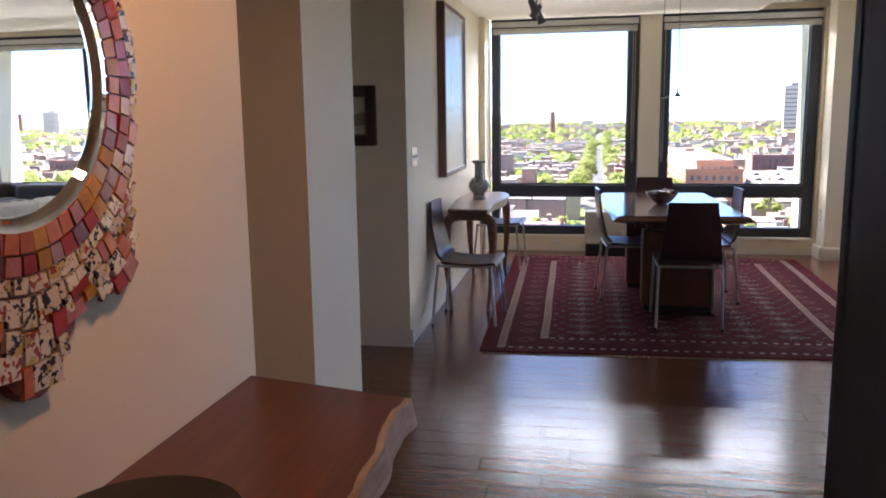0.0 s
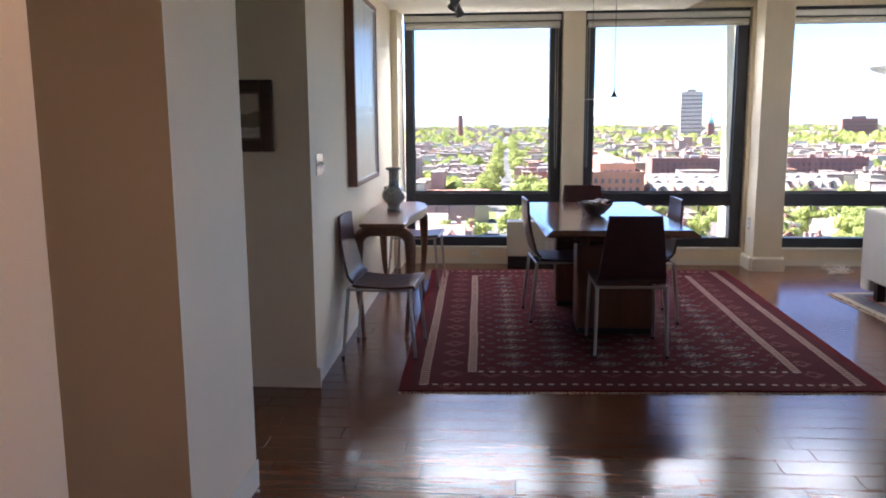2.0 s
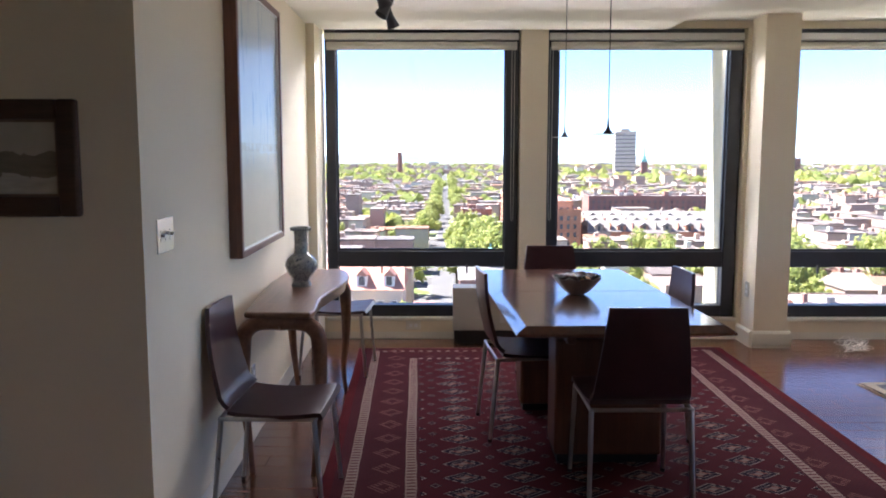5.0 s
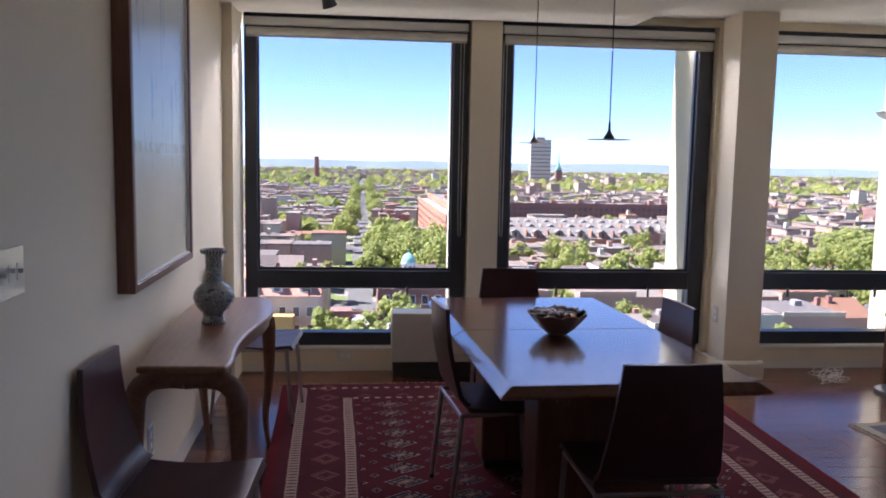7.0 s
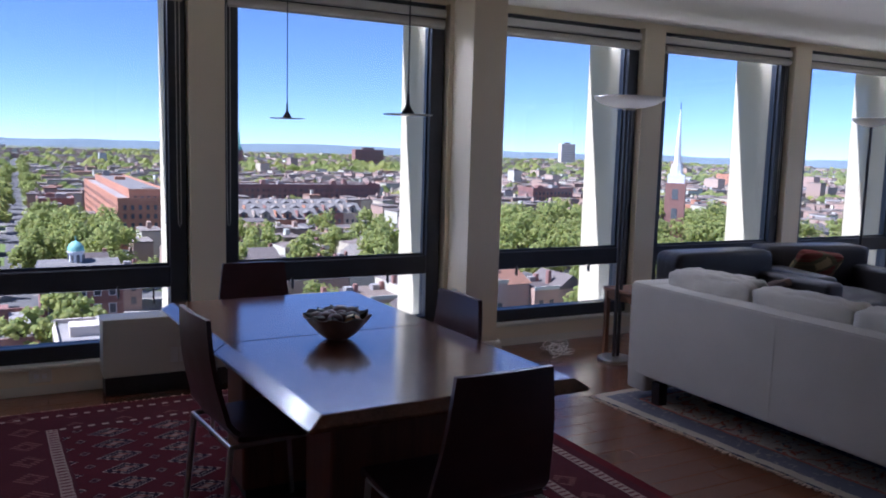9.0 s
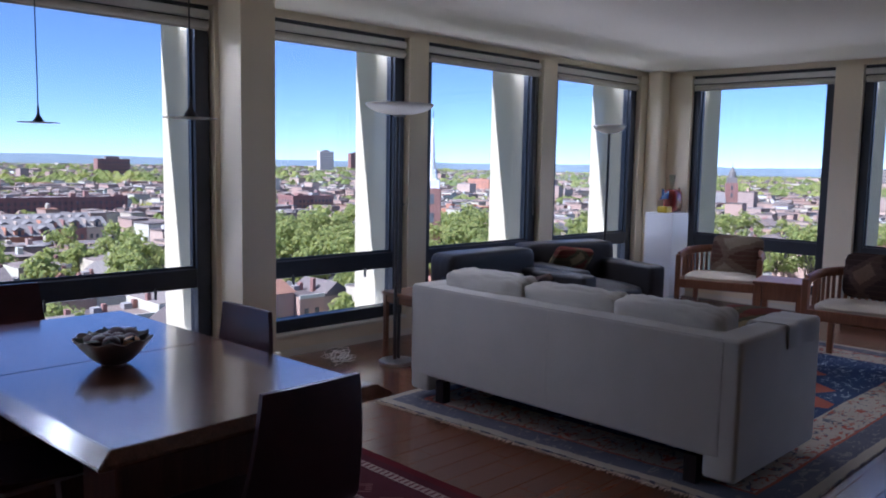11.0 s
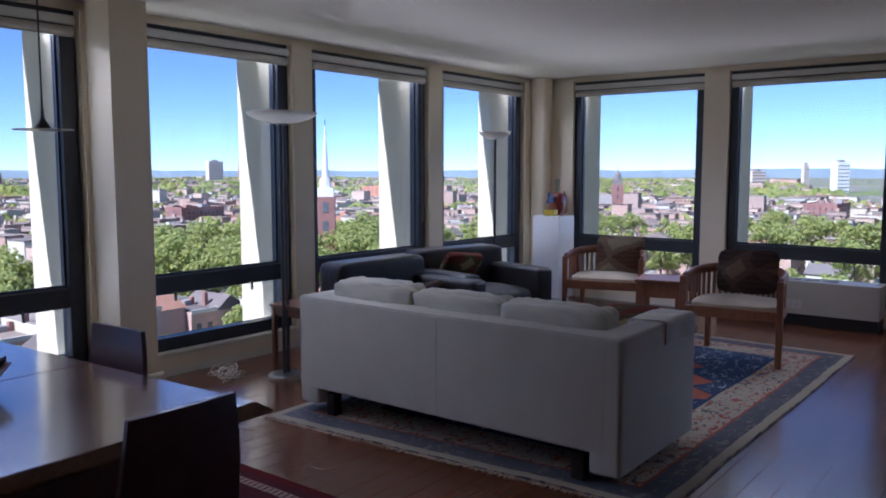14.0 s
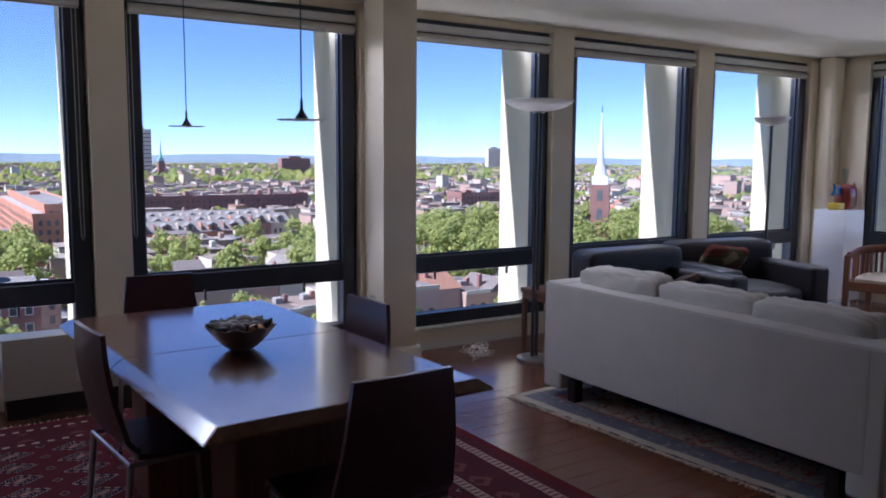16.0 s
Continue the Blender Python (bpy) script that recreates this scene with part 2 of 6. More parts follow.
def glass_pane(name, tint=(0.93, 0.97, 0.96), gloss=0.9):
    """Clear window glass: it lets light straight through and mirrors a little, more at a slant."""
    m = bpy.data.materials.new(name)
    m.use_nodes = True
    n, l = m.node_tree.nodes, m.node_tree.links
    n.remove(n["Principled BSDF"])
    t, g, mx, lw = n.new("ShaderNodeBsdfTransparent"), n.new("ShaderNodeBsdfGlossy"), n.new("ShaderNodeMixShader"), n.new("ShaderNodeLayerWeight")
    pw, ml = n.new("ShaderNodeMath"), n.new("ShaderNodeMath")
    t.inputs[0].default_value = (*tint, 1)
    g.inputs["Roughness"].default_value = 0.015
    lw.inputs[0].default_value = 0.5
    pw.operation, ml.operation = "POWER", "MULTIPLY_ADD"
    pw.inputs[1].default_value = 5.0
    ml.inputs[1].default_value, ml.inputs[2].default_value = gloss, 0.025
    l.new(lw.outputs["Facing"], pw.inputs[0]), l.new(pw.outputs[0], ml.inputs[0]), l.new(ml.outputs[0], mx.inputs[0])
    l.new(t.outputs[0], mx.inputs[1]), l.new(g.outputs[0], mx.inputs[2])
    l.new(mx.outputs[0], n["Material Output"].inputs[0])
    return m


M_WALL = plain("cream_wall_paint", (0.82, 0.725, 0.55), 0.75, vary=0.035, scale=1.6, bump=0.12, fine=260, world=True)
M_CEIL = plain("ceiling_paint", (0.84, 0.80, 0.70), 0.85, vary=0.03, scale=1.2, bump=0.15, fine=300, world=True)
M_TRIM = plain("trim_paint", (0.78, 0.74, 0.63), 0.45, vary=0.04, scale=3, bump=0.05, world=True)
# frame colour is lifted toward blue-grey to hold the haze veil over it
M_FRAME = plain("hazed_dark_bronze", (0.045, 0.050, 0.062), 0.42, 0.3, vary=0.15, scale=8, bump=0.05, world=True)
M_SHADE = fabric("shade_cloth", (0.50, 0.47, 0.40))
M_RAIL = plain("shade_rail_aluminium", (0.62, 0.61, 0.58), 0.35, 0.5, vary=0.06, bump=0.02)
M_PANE = glass_pane("window_glass", (0.72, 0.745, 0.765))
M_CLEAR = glass_pane("clear_glass", (0.90, 0.95, 0.94))
M_CONC = plain("cast_concrete", (0.60, 0.525, 0.375), 0.85, vary=0.06, scale=2.5, bump=0.25, fine=90, world=True)
M_FLOOR = wood("floor_board_wood", (0.070, 0.024, 0.012), (0.150, 0.058, 0.028), 0.2, "x", 1.0, coat=0.24, chance=0.16, bump=0.010)
M_FLOOR.node_tree.nodes["Principled BSDF"].inputs["Coat Roughness"].default_value = 0.2
M_SUB = plain("subfloor", (0.03, 0.015, 0.01), 0.8)
M_DARKWOOD = wood("dark_door_wood", (0.010, 0.006, 0.005), (0.026, 0.014, 0.011), 0.6, "z", spec=0.25)


# ---- the room's shell ----
Y_GLASS, Y_WALL, Y_OUT = 8.50, 8.40, 8.99
X_GLASS, X_WALL, X_OUT = 8.01, 7.91, 8.50
CEIL, SOFFIT = 2.46, 2.385
GLASS_W = 1.31
Z_TOP, Z_MID1, Z_MID0, Z_LOW = 2.36, 0.69, 0.565, 0.26
WIN_R = [0.615 + 1.717 * k for k in range(5)]
EAST_TOP, EAST_STEP, EAST_W = 7.885, 1.735, 1.31

structure("floor", box(-6, -3.2, -0.3, X_WALL, Y_WALL, -0.012), M_SUB, "dark subfloor under the boards", "floor")
structure("ceiling", box(-6, -3.2, CEIL, X_GLASS, Y_GLASS, CEIL + 0.25), M_CEIL, "cream painted plaster ceiling", "ceiling")
structure("ceiling_soffit", prism([(-0.92, 8.392), (1.825, 8.392), (1.90, 6.8), (1.98, 3.0), (2.05, -1.0), (-0.45, -1.0), (-0.62, 3.0)], SOFFIT, CEIL - 0.002), M_CEIL, "slightly lowered cream ceiling over the dining table", "ceiling")


def window_wall():
    """The long wall of windows: low wall, piers between windows, and the head above."""
    bm = bmesh.new()
    bm_box(bm, -1.3, Y_WALL, -0.3, X_GLASS + 0.1, Y_GLASS + 0.06, 0.165)
    bm_box(bm, -1.3, Y_WALL + 0.06, 2.405, X_GLASS + 0.1, Y_GLASS + 0.06, CEIL)
    edges = [(-1.3, -0.80)]
    for r, nxt in zip(WIN_R, WIN_R[1:]):
        edges.append((r + 0.112, nxt - GLASS_W - 0.088))
    edges.append((WIN_R[-1] + 0.112, X_GLASS + 0.1))
    for a, b in edges:
        bm_box(bm, a, Y_WALL, 0.165, b, Y_GLASS + 0.06, 2.405)
    return bm


structure("wall_north", window_wall(), M_WALL, "cream wall with a row of tall windows", "wall")


def east_wall():
    bm = bmesh.new()
    bm_box(bm, X_WALL, -3.2, -0.3, X_GLASS + 0.06, Y_WALL, 0.165)
    bm_box(bm, X_WALL + 0.06, -3.2, 2.405, X_GLASS + 0.06, Y_WALL, CEIL)
    tops = [(Y_WALL, EAST_TOP + 0.08)]
    for k in range(5):
        y1 = EAST_TOP - k * EAST_STEP
        nxt = y1 - EAST_STEP if k < 4 else -3.3
        tops.append((y1 - EAST_W - 0.09, max(nxt + 0.085, -3.2)))
    for a, b in tops:
        bm_box(bm, X_WALL, min(a, b), 0.165, X_GLASS + 0.06, max(a, b), 2.405)
    return bm


structure("wall_east", east_wall(), M_WALL, "cream side wall with tall windows", "wall")
# the corner pier where the two window walls meet
structure("corner_pier", box(7.71, 8.22, -0.01, 7.91, 8.40, CEIL, bevel=0.03, segs=3), M_WALL, "rounded cream pier in the room's corner", "wall")



# the dining side wall runs a little out of square
def west(y):
    return -0.790 - 0.02 * (y - 4.668)


WEST_TURN = math.degrees(math.atan(0.02))
structure("wall_west", prism([(west(4.668), 4.668), (west(8.40), 8.40), (-1.3, 8.40), (-1.3, 4.668)], -0.01, CEIL), M_WALL, "cream dining wall with a painting on it", "wall")
structure("wall_picture", box(-3.2, 4.656, -0.01, -0.790, 4.82, CEIL), M_WALL, "cream passage wall with a small framed picture", "wall")
structure("wall_stub", box(-3.2, 2.855, -0.01, -0.750, 3.48, CEIL), M_WALL, "cream end of a wall between two passages", "wall")
structure("wall_entry", box(-0.765, -3.0, -0.01, -0.540, 1.853, CEIL), M_WALL, "cream entry wall with a mirror on it", "wall")
structure("wall_passage_end", box(-3.4, 1.0, -0.01, -3.2, 5.0, CEIL), M_WALL)
structure("wall_entry_side", box(-3.2, 1.0, -0.01, -0.765, 1.1, CEIL), M_WALL)
structure("wall_back", box(-0.7, -3.3, -0.01, X_WALL, -3.0, CEIL), M_WALL, "plain cream wall behind the entry", "wall")
structure("wall_entry_right", box(0.892, -3.0, -0.01, 1.052, 1.66, CEIL), M_WALL, "cream wall beside the entry", "wall")
door = thing("open_door", "dark-stained wooden door standing open beside the entry", "door", pose(0.847, 1.68, 0))
leaf = part("door_leaf", box(0, -0.86, 0.01, 0.043, 0, 2.30, bevel=0.003), M_DARKWOOD, door)
part("handle", tube([(0, -0.79, 1.0), (-0.05, -0.79, 1.0), (-0.05, -0.68, 1.0)], 0.009), M_RAIL, leaf, "brushed metal handle")
structure("door_casing", box(0.847, 1.66, 0.0, 1.052, 1.72, CEIL), M_DARKWOOD, "dark-stained wooden casing", "trim")


# the column between the dining and the sitting end
structure("corner_pilaster", box(west(8.25) - 0.02, 8.10, -0.01, -0.798, 8.40, CEIL - 0.004), M_WALL, "narrow cream pilaster in the corner by the window", "wall")
structure("column", prism([(2.475, 8.13), (2.728, 8.13), (2.728, 8.40), (2.475, 8.40)], 0, CEIL), M_WALL, "square cream column between windows", "column")


def skirting(name, pts, h=0.10, d=0.016):
    """A moulded skirting board along the foot of walls; its face lies to the right of the way walked."""
    bm = bmesh.new()
    for (xa, ya), (xb, yb) in zip(pts, pts[1:]):
        v = Vector((xb - xa, yb - ya, 0))
        n = Vector((v.y, -v.x, 0)).normalized()
        prof = [(0, 0), (d + 0.004, 0), (d + 0.004, 0.02), (d, 0.025), (d, h - 0.02), (d * 0.6, h - 0.006), (0, h)]
        e = v.normalized() * d
        a = [bm.verts.new(Vector((xa, ya, 0)) - e * 0 + n * p + Vector((0, 0, z))) for p, z in prof]
        b = [bm.verts.new(Vector((xb, yb, 0)) + e * 0 + n * p + Vector((0, 0, z))) for p, z in prof]
        for k in range(len(prof)):
            j = (k + 1) % len(prof)
            bm.faces.new((a[k], b[k], b[j], a[j]))
        bm.faces.new(a), bm.faces.new(b[::-1])
    bmesh.ops.recalc_face_normals(bm, faces=bm.faces[:])
    return structure(name, bm, M_TRIM, "cream moulded skirting board", "baseboard")


skirting("baseboard_west", [(west(8.10) + 0.002, 8.10), (west(4.656) + 0.002, 4.656)], 0.11)
skirting("baseboard_picture", [(-0.772, 4.654), (-3.2, 4.654)], 0.11)
skirting("baseboard_stub", [(-0.748, 3.498), (-0.748, 2.837)], 0.11)
skirting("baseboard_stub_end", [(-0.750, 2.853), (-3.2, 2.853)], 0.11)
skirting("baseboard_entry", [(-0.538, 1.853), (-0.538, -3.0)], 0.11)
skirting("baseboard_column", [(2.746, 8.40), (2.746, 8.112), (2.457, 8.112), (2.457, 8.40)], 0.13, -0.018)
skirting("baseboard_north_a", [(2.45, 8.398), (-0.79, 8.398)], 0.055, 0.012)
skirting("baseboard_north_b", [(7.66, 8.398), (2.76, 8.398)], 0.055, 0.012)
skirting("baseboard_east", [(7.908, -3.0), (7.908, 8.12)], 0.055, 0.012)


def window(name, x0, x1, m, cord=None):
    """One tall window with a fixed pane over a low one, in its dark metal frame, with a rolled shade in its case above."""
    w = new(name)
    tagged(w, "tall dark bronze metal window with a rolled shade above", "window", "windows of the room", kind="structure")
    w.matrix_world = m
    f, d0, d1 = 0.082, -0.05, 0.055
    fr = bmesh.new()
    bm_box(fr, x0 - f, d0, 0.17, x0, d1, Z_TOP + 0.04, bevel=0.004)
    bm_box(fr, x1, d0, 0.17, x1 + f + 0.02, d1, Z_TOP + 0.04, bevel=0.004)
    bm_box(fr, x0, d0, Z_TOP - 0.06, x1, d1, Z_TOP + 0.04, bevel=0.004)
    bm_box(fr, x0, d0, 0.17, x1, d1, Z_LOW, bevel=0.004)
    part("window_frame", fr, M_FRAME, w)
    part("transom", box(x0, d0 + 0.003, Z_MID0, x1, d1, Z_MID1, bevel=0.004), M_FRAME, w)
    bead = bmesh.new()
    bm_box(bead, x0, -0.012, Z_MID1, x1, 0.0, Z_MID1 + 0.018)
    bm_box(bead, x0, -0.012, Z_MID1 + 0.018, x0 + 0.012, 0.0, Z_TOP - 0.06)
    bm_box(bead, x1 - 0.012, -0.012, Z_MID1 + 0.018, x1, 0.0, Z_TOP - 0.06)
    part("glazing_bead", bead, M_FRAME, w)
    for z0, z1 in ((Z_MID1, Z_TOP - 0.06), (Z_LOW, Z_MID0)):
        p = part("pane", box(x0, 0.004, z0, x1, 0.010, z1), M_PANE, w)
        p.visible_shadow = False
    part("latch", box(x0 + 0.34, d0 - 0.012, Z_MID0 - 0.05, x0 + 0.352, d0 + 0.01, Z_MID0 + 0.02, bevel=0.002), M_FRAME, w)
    part("latch", box(x1 - 0.30, d0 - 0.012, Z_MID0 - 0.05, x1 - 0.288, d0 + 0.01, Z_MID0 + 0.02, bevel=0.002), M_FRAME, w)
    part("window_sill", box(x0 - f, -0.115, 0.145, x1 + f + 0.02, d0, 0.17, bevel=0.004), M_TRIM, w, "cream painted sill")
    part("shade_case", box(x0 - f + 0.006, -0.085, Z_TOP - 0.048, x1 + f + 0.012, d0 - 0.004, Z_TOP + 0.006, bevel=0.004), M_RAIL, w, "pale aluminium shade rail")
    roll = bmesh.new()
    bm_tube(roll, [(x0 - f + 0.02, -0.068, 2.275), (x1 + f, -0.068, 2.275)], 0.026, 14)
    bm_box(roll, x0 - f + 0.02, -0.075, 2.238, x1 + f, -0.062, 2.262)
    part("rolled_shade", roll, M_SHADE, w, "grey-beige rolled shade cloth", smooth=True)
    if cord is not None:
        c = bmesh.new()
        bm_tube(c, [(cord, -0.06, 2.26), (cord, -0.06, 1.15), (cord + .004, -0.06, 0.95), (cord + 0.012, -0.06, 0.93), (cord + 0.02, -0.06, 0.95), (cord + 0.022, -0.06, 2.26)], 0.0022, 6)
        part("shade_cord", c, M_RAIL, w, "beaded pull cord")
    return w


for k, r in enumerate(WIN_R):
    l = r - GLASS_W
    window("window_%d" % (k + 1), l, r, pose(0, Y_GLASS, 0), {0: r + 0.045, 1: l - 0.07, 3: r + 0.045}.get(k))
for k in range(5):
    y1 = EAST_TOP - k * EAST_STEP
    window("window_%d" % (k + 6), -y1, -(y1 - EAST_W), pose(X_GLASS, 0, 0, 0, 0, -90))


def facade():
    """The tower's sculpted concrete outside the glass: fins between windows, and bands at each floor."""
    bm = bmesh.new()
    cuts = [-0.80 - 0.40] + [r + 0.03 for r in WIN_R]
    for a in cuts:
        bm_prism(bm, [(a, 8.565), (a, Y_OUT - 0.01), (a + 0.02, Y_OUT), (a + 0.32, Y_OUT), (a + 0.36, 8.565)], -0.9, 2.42)
    bm_box(bm, -1.3, 8.565, 2.40, 8.60, Y_OUT + 0.015, 3.1)
    bm_box(bm, -1.3, 8.565, -0.9, 8.60, Y_OUT - 0.25, 0.10)
    for k in range(7):
        b = EAST_TOP - k * EAST_STEP + 0.03
        bm_prism(bm, [(8.065, b + 0.36), (X_OUT, b + 0.30), (X_OUT, b + 0.02), (X_OUT - 0.01, b), (8.065, b)], -0.9, 2.42)
    bm_box(bm, 8.065, -3.3, 2.40, X_OUT, 8.565, 3.1)
    bm_box(bm, 8.065, -3.3, -0.9, X_OUT - 0.25, 8.565, 0.10)
    return bm


structure("facade", facade(), M_CONC, "pale cast concrete fins of the tower outside the windows", "facade")
structure("roof_slab", box(-6, -3.4, CEIL + 0.25, 8.6, Y_OUT, CEIL + 0.5), M_CONC, "concrete slab above the room", "roof")
for nm, a in (("wall_outer_west", (-6.2, -3.4, -0.3, -6.0, 8.6, CEIL + 0.25)), ("wall_outer_north", (-6.0, 8.40, -0.3, -1.3, 8.56, CEIL + 0.25))):
    structure(nm, box(*a), M_WALL)


# ---- the city below ----
GZ = -36.0
M_GLASSDARK = plain("far_window_glass", (0.10, 0.105, 0.11), 0.25, vary=0.3, scale=0.8, bump=0.0, chance=0.8)


def ground_material():
    m = Mat("city_ground", 0.9, 0, 0.2)
    co = m.coords(world=True)
    big, mid, fine = m.noise(co, 0.006, 4), m.noise(co, 0.06, 5), m.noise(co, 0.8, 4)
    asphalt = m.mix(fine, (0.09, 0.085, 0.08), (0.15, 0.14, 0.13))
    paving = m.mix(mid, (0.22, 0.20, 0.17), (0.30, 0.27, 0.23))
    grass = m.mix(fine, (0.10, 0.14, 0.04), (0.17, 0.21, 0.06))
    col = m.mix(m.math("GREATER_THAN", mid, 0.5), asphalt, paving)
    m.color(m.mix(m.math("GREATER_THAN", m.math("ADD", m.math("MULTIPLY", big, 0.5), m.math("MULTIPLY", mid, 0.5)), 0.53), col, grass))
    return m.m


def ramp_by(name, src_island, stops, rough=0.85, grain=0.2, grain_scale=0.6):
    """A surface whose colour is drawn for each object, or for each piece of a joined mesh."""
    m = Mat(name, rough, 0, 0.25)
    k = m.island() if src_island else m.chance()
    col = m.ramp(k, stops)
    for nd in m.n:
        if nd.type == "VALTORGB":
            nd.color_ramp.interpolation = "CONSTANT"
    g = m.noise(m.coords(world=True), grain_scale, 5)
    m.color(m.mix(m.math("MULTIPLY", g, grain), col, (0.05, 0.04, 0.035)))
    return m.m


WALLS = [(0.0, (0.482, 0.323, 0.245)), (0.16, (0.43, 0.296, 0.228)), (0.32, (0.55, 0.407, 0.304)), (0.46, (0.619, 0.573, 0.44)), (0.58, (0.499, 0.342, 0.262)), (0.7, (0.636, 0.628, 0.515)), (0.8, (0.413, 0.305, 0.245)), (0.9, (0.585, 0.499, 0.363))]
ROOFS = [(0.0, (0.228, 0.178, 0.148)), (0.22, (0.168, 0.137, 0.12)), (0.38, (0.261, 0.216, 0.181)), (0.54, (0.126, 0.099, 0.088)), (0.66, (0.219, 0.166, 0.132)), (0.78, (0.27, 0.137, 0.088)), (0.86, (0.286, 0.249, 0.217)), (0.94, (0.161, 0.141, 0.132))]
GREENS = [(0.0, (0.321, 0.363, 0.12)), (0.2, (0.417, 0.454, 0.15)), (0.4, (0.5, 0.51, 0.17)), (0.6, (0.357, 0.408, 0.14)), (0.8, (0.454, 0.476, 0.17)), (0.92, (0.548, 0.544, 0.19))]
M_HOUSE = ramp_by("row_house_wall", False, WALLS)
M_ROOF = ramp_by("row_house_roof", False, ROOFS)
M_FARWALL = ramp_by("far_house_walls", True, WALLS + [(0.97, (0.60, 0.57, 0.52))])
M_FARROOF = ramp_by("far_house_roofs", True, ROOFS)
M_LEAVES = ramp_by("tree_leaves", True, GREENS, 0.8, 0.10, 0.35)
def let_light_through(mat, share):
    """Leaves glow a little where the sun stands behind them."""
    n, l = mat.node_tree.nodes, mat.node_tree.links
    tl, mx = n.new("ShaderNodeBsdfTranslucent"), n.new("ShaderNodeMixShader")
    src = n["Principled BSDF"].inputs["Base Color"].links[0].from_socket
    l.new(src, tl.inputs[0])
    mx.inputs[0].default_value = share
    l.new(n["Principled BSDF"].outputs[0], mx.inputs[1]), l.new(tl.outputs[0], mx.inputs[2])
    l.new(mx.outputs[0], n["Material Output"].inputs[0])


let_light_through(M_LEAVES, 0.65)
M_TOWN = plain("tan_townhouse_wall", (0.44, 0.35, 0.27), 0.85, vary=0.15, scale=0.2, bump=0.05, fine=2.0, world=True)
M_BARK = plain("tree_bark", (0.10, 0.07, 0.05), 0.9, vary=0.3)
M_BRICK = plain("orange_brick", (0.48, 0.215, 0.125), 0.9, vary=0.2, scale=0.25, bump=0.1, fine=2.0, world=True)
M_DKBRICK = plain("dark_red_brick", (0.29, 0.145, 0.115), 0.9, vary=0.2, scale=0.2, bump=0.1, fine=2.0, world=True)
M_PALE = plain("pale_stucco", (0.60, 0.51, 0.41), 0.85, vary=0.12, scale=0.2, bump=0.05, fine=2.0, world=True)
M_SLATE = plain("grey_roof_slate", (0.20, 0.178, 0.158), 0.8, vary=0.2, scale=0.4, fine=3.0, world=True)
M_FLATROOF = plain("white_roof_membrane", (0.30, 0.27, 0.245), 0.8, vary=0.15, scale=0.2, fine=2.0, world=True)
M_TILEROOF = plain("terracotta_roof", (0.42, 0.20, 0.14), 0.85, vary=0.18, scale=0.4, fine=3.0, world=True)
M_COPPER = plain("green_copper", (0.25, 0.50, 0.42), 0.6, vary=0.15, scale=1.0, world=True)
M_SPIRE = plain("white_spire_paint", (0.78, 0.77, 0.74), 0.6, vary=0.05, scale=0.5, world=True)
M_ASPHALT = plain("asphalt", (0.12, 0.112, 0.105), 0.9, vary=0.2, scale=0.3, fine=2.0, world=True)
M_SHED = plain("yellow_stucco", (0.55, 0.36, 0.13), 0.85, vary=0.12, scale=0.3, world=True)

structure("ground", box(-4700, -600, GZ - 1, 4700, 4700, GZ), ground_material(), "city ground of paving, asphalt and grass", "ground")


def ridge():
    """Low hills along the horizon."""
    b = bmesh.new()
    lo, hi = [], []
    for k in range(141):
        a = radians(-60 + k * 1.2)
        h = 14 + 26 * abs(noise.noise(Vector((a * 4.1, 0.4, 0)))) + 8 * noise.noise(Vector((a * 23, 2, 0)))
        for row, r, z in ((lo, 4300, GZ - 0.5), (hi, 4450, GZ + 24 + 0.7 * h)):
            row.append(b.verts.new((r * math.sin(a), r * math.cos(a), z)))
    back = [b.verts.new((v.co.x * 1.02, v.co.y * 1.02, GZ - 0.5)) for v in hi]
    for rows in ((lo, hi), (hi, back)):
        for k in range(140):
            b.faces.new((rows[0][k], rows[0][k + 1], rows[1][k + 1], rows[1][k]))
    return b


# the haze of distance is put into the hills' blue-grey base colour
structure("backdrop", ridge(), plain("haze_tinted_hills", (0.15, 0.19, 0.215), 1.0, vary=0.15, scale=0.004, fine=0.05, bump=0, world=True), "low hills on the horizon, coloured blue-green for distance haze", "backdrop")
structure("road", box(-4, 175, GZ, 2.6, 2200, GZ + 0.06), M_ASPHALT, "long straight street running away from the tower", "road")
for k, yy in enumerate((205, 345, 500, 660)):
    structure("cross_road_%d" % (k + 1), box(-320, yy, GZ, 620, yy + 8, GZ + 0.05), M_ASPHALT, "cross street between rows of houses", "road")


# windows shared by the houses that can be told apart
WIN_ME = mesh_of("far_window", box(-0.55, -0.06, 0, 0.55, 0.06, 1.7), M_GLASSDARK)
FRM_ME = mesh_of("far_frame", box(-0.68, -0.05, -0.14, 0.68, 0.05, 1.84), M_SPIRE)


def far_windows(parent, x0, x1, y, z0, n, storeys, step=3.1, turn=0, frame=False):
    """Rows of windows on a wall along x (or along y when turned), set proud of it."""
    for s in range(storeys):
        for k in range(n):
            p = x0 + (x1 - x0) * (k + 0.5) / n
            loc = (p, y, z0 + s * step) if not turn else (y, p, z0 + s * step)
            w = new("window", WIN_ME)
            w.parent = parent
            w.location = loc
            w.rotation_euler = (0, 0, radians(90 if turn else 0))
            if frame:
                f = new("window_frame", FRM_ME)
                f.parent = w


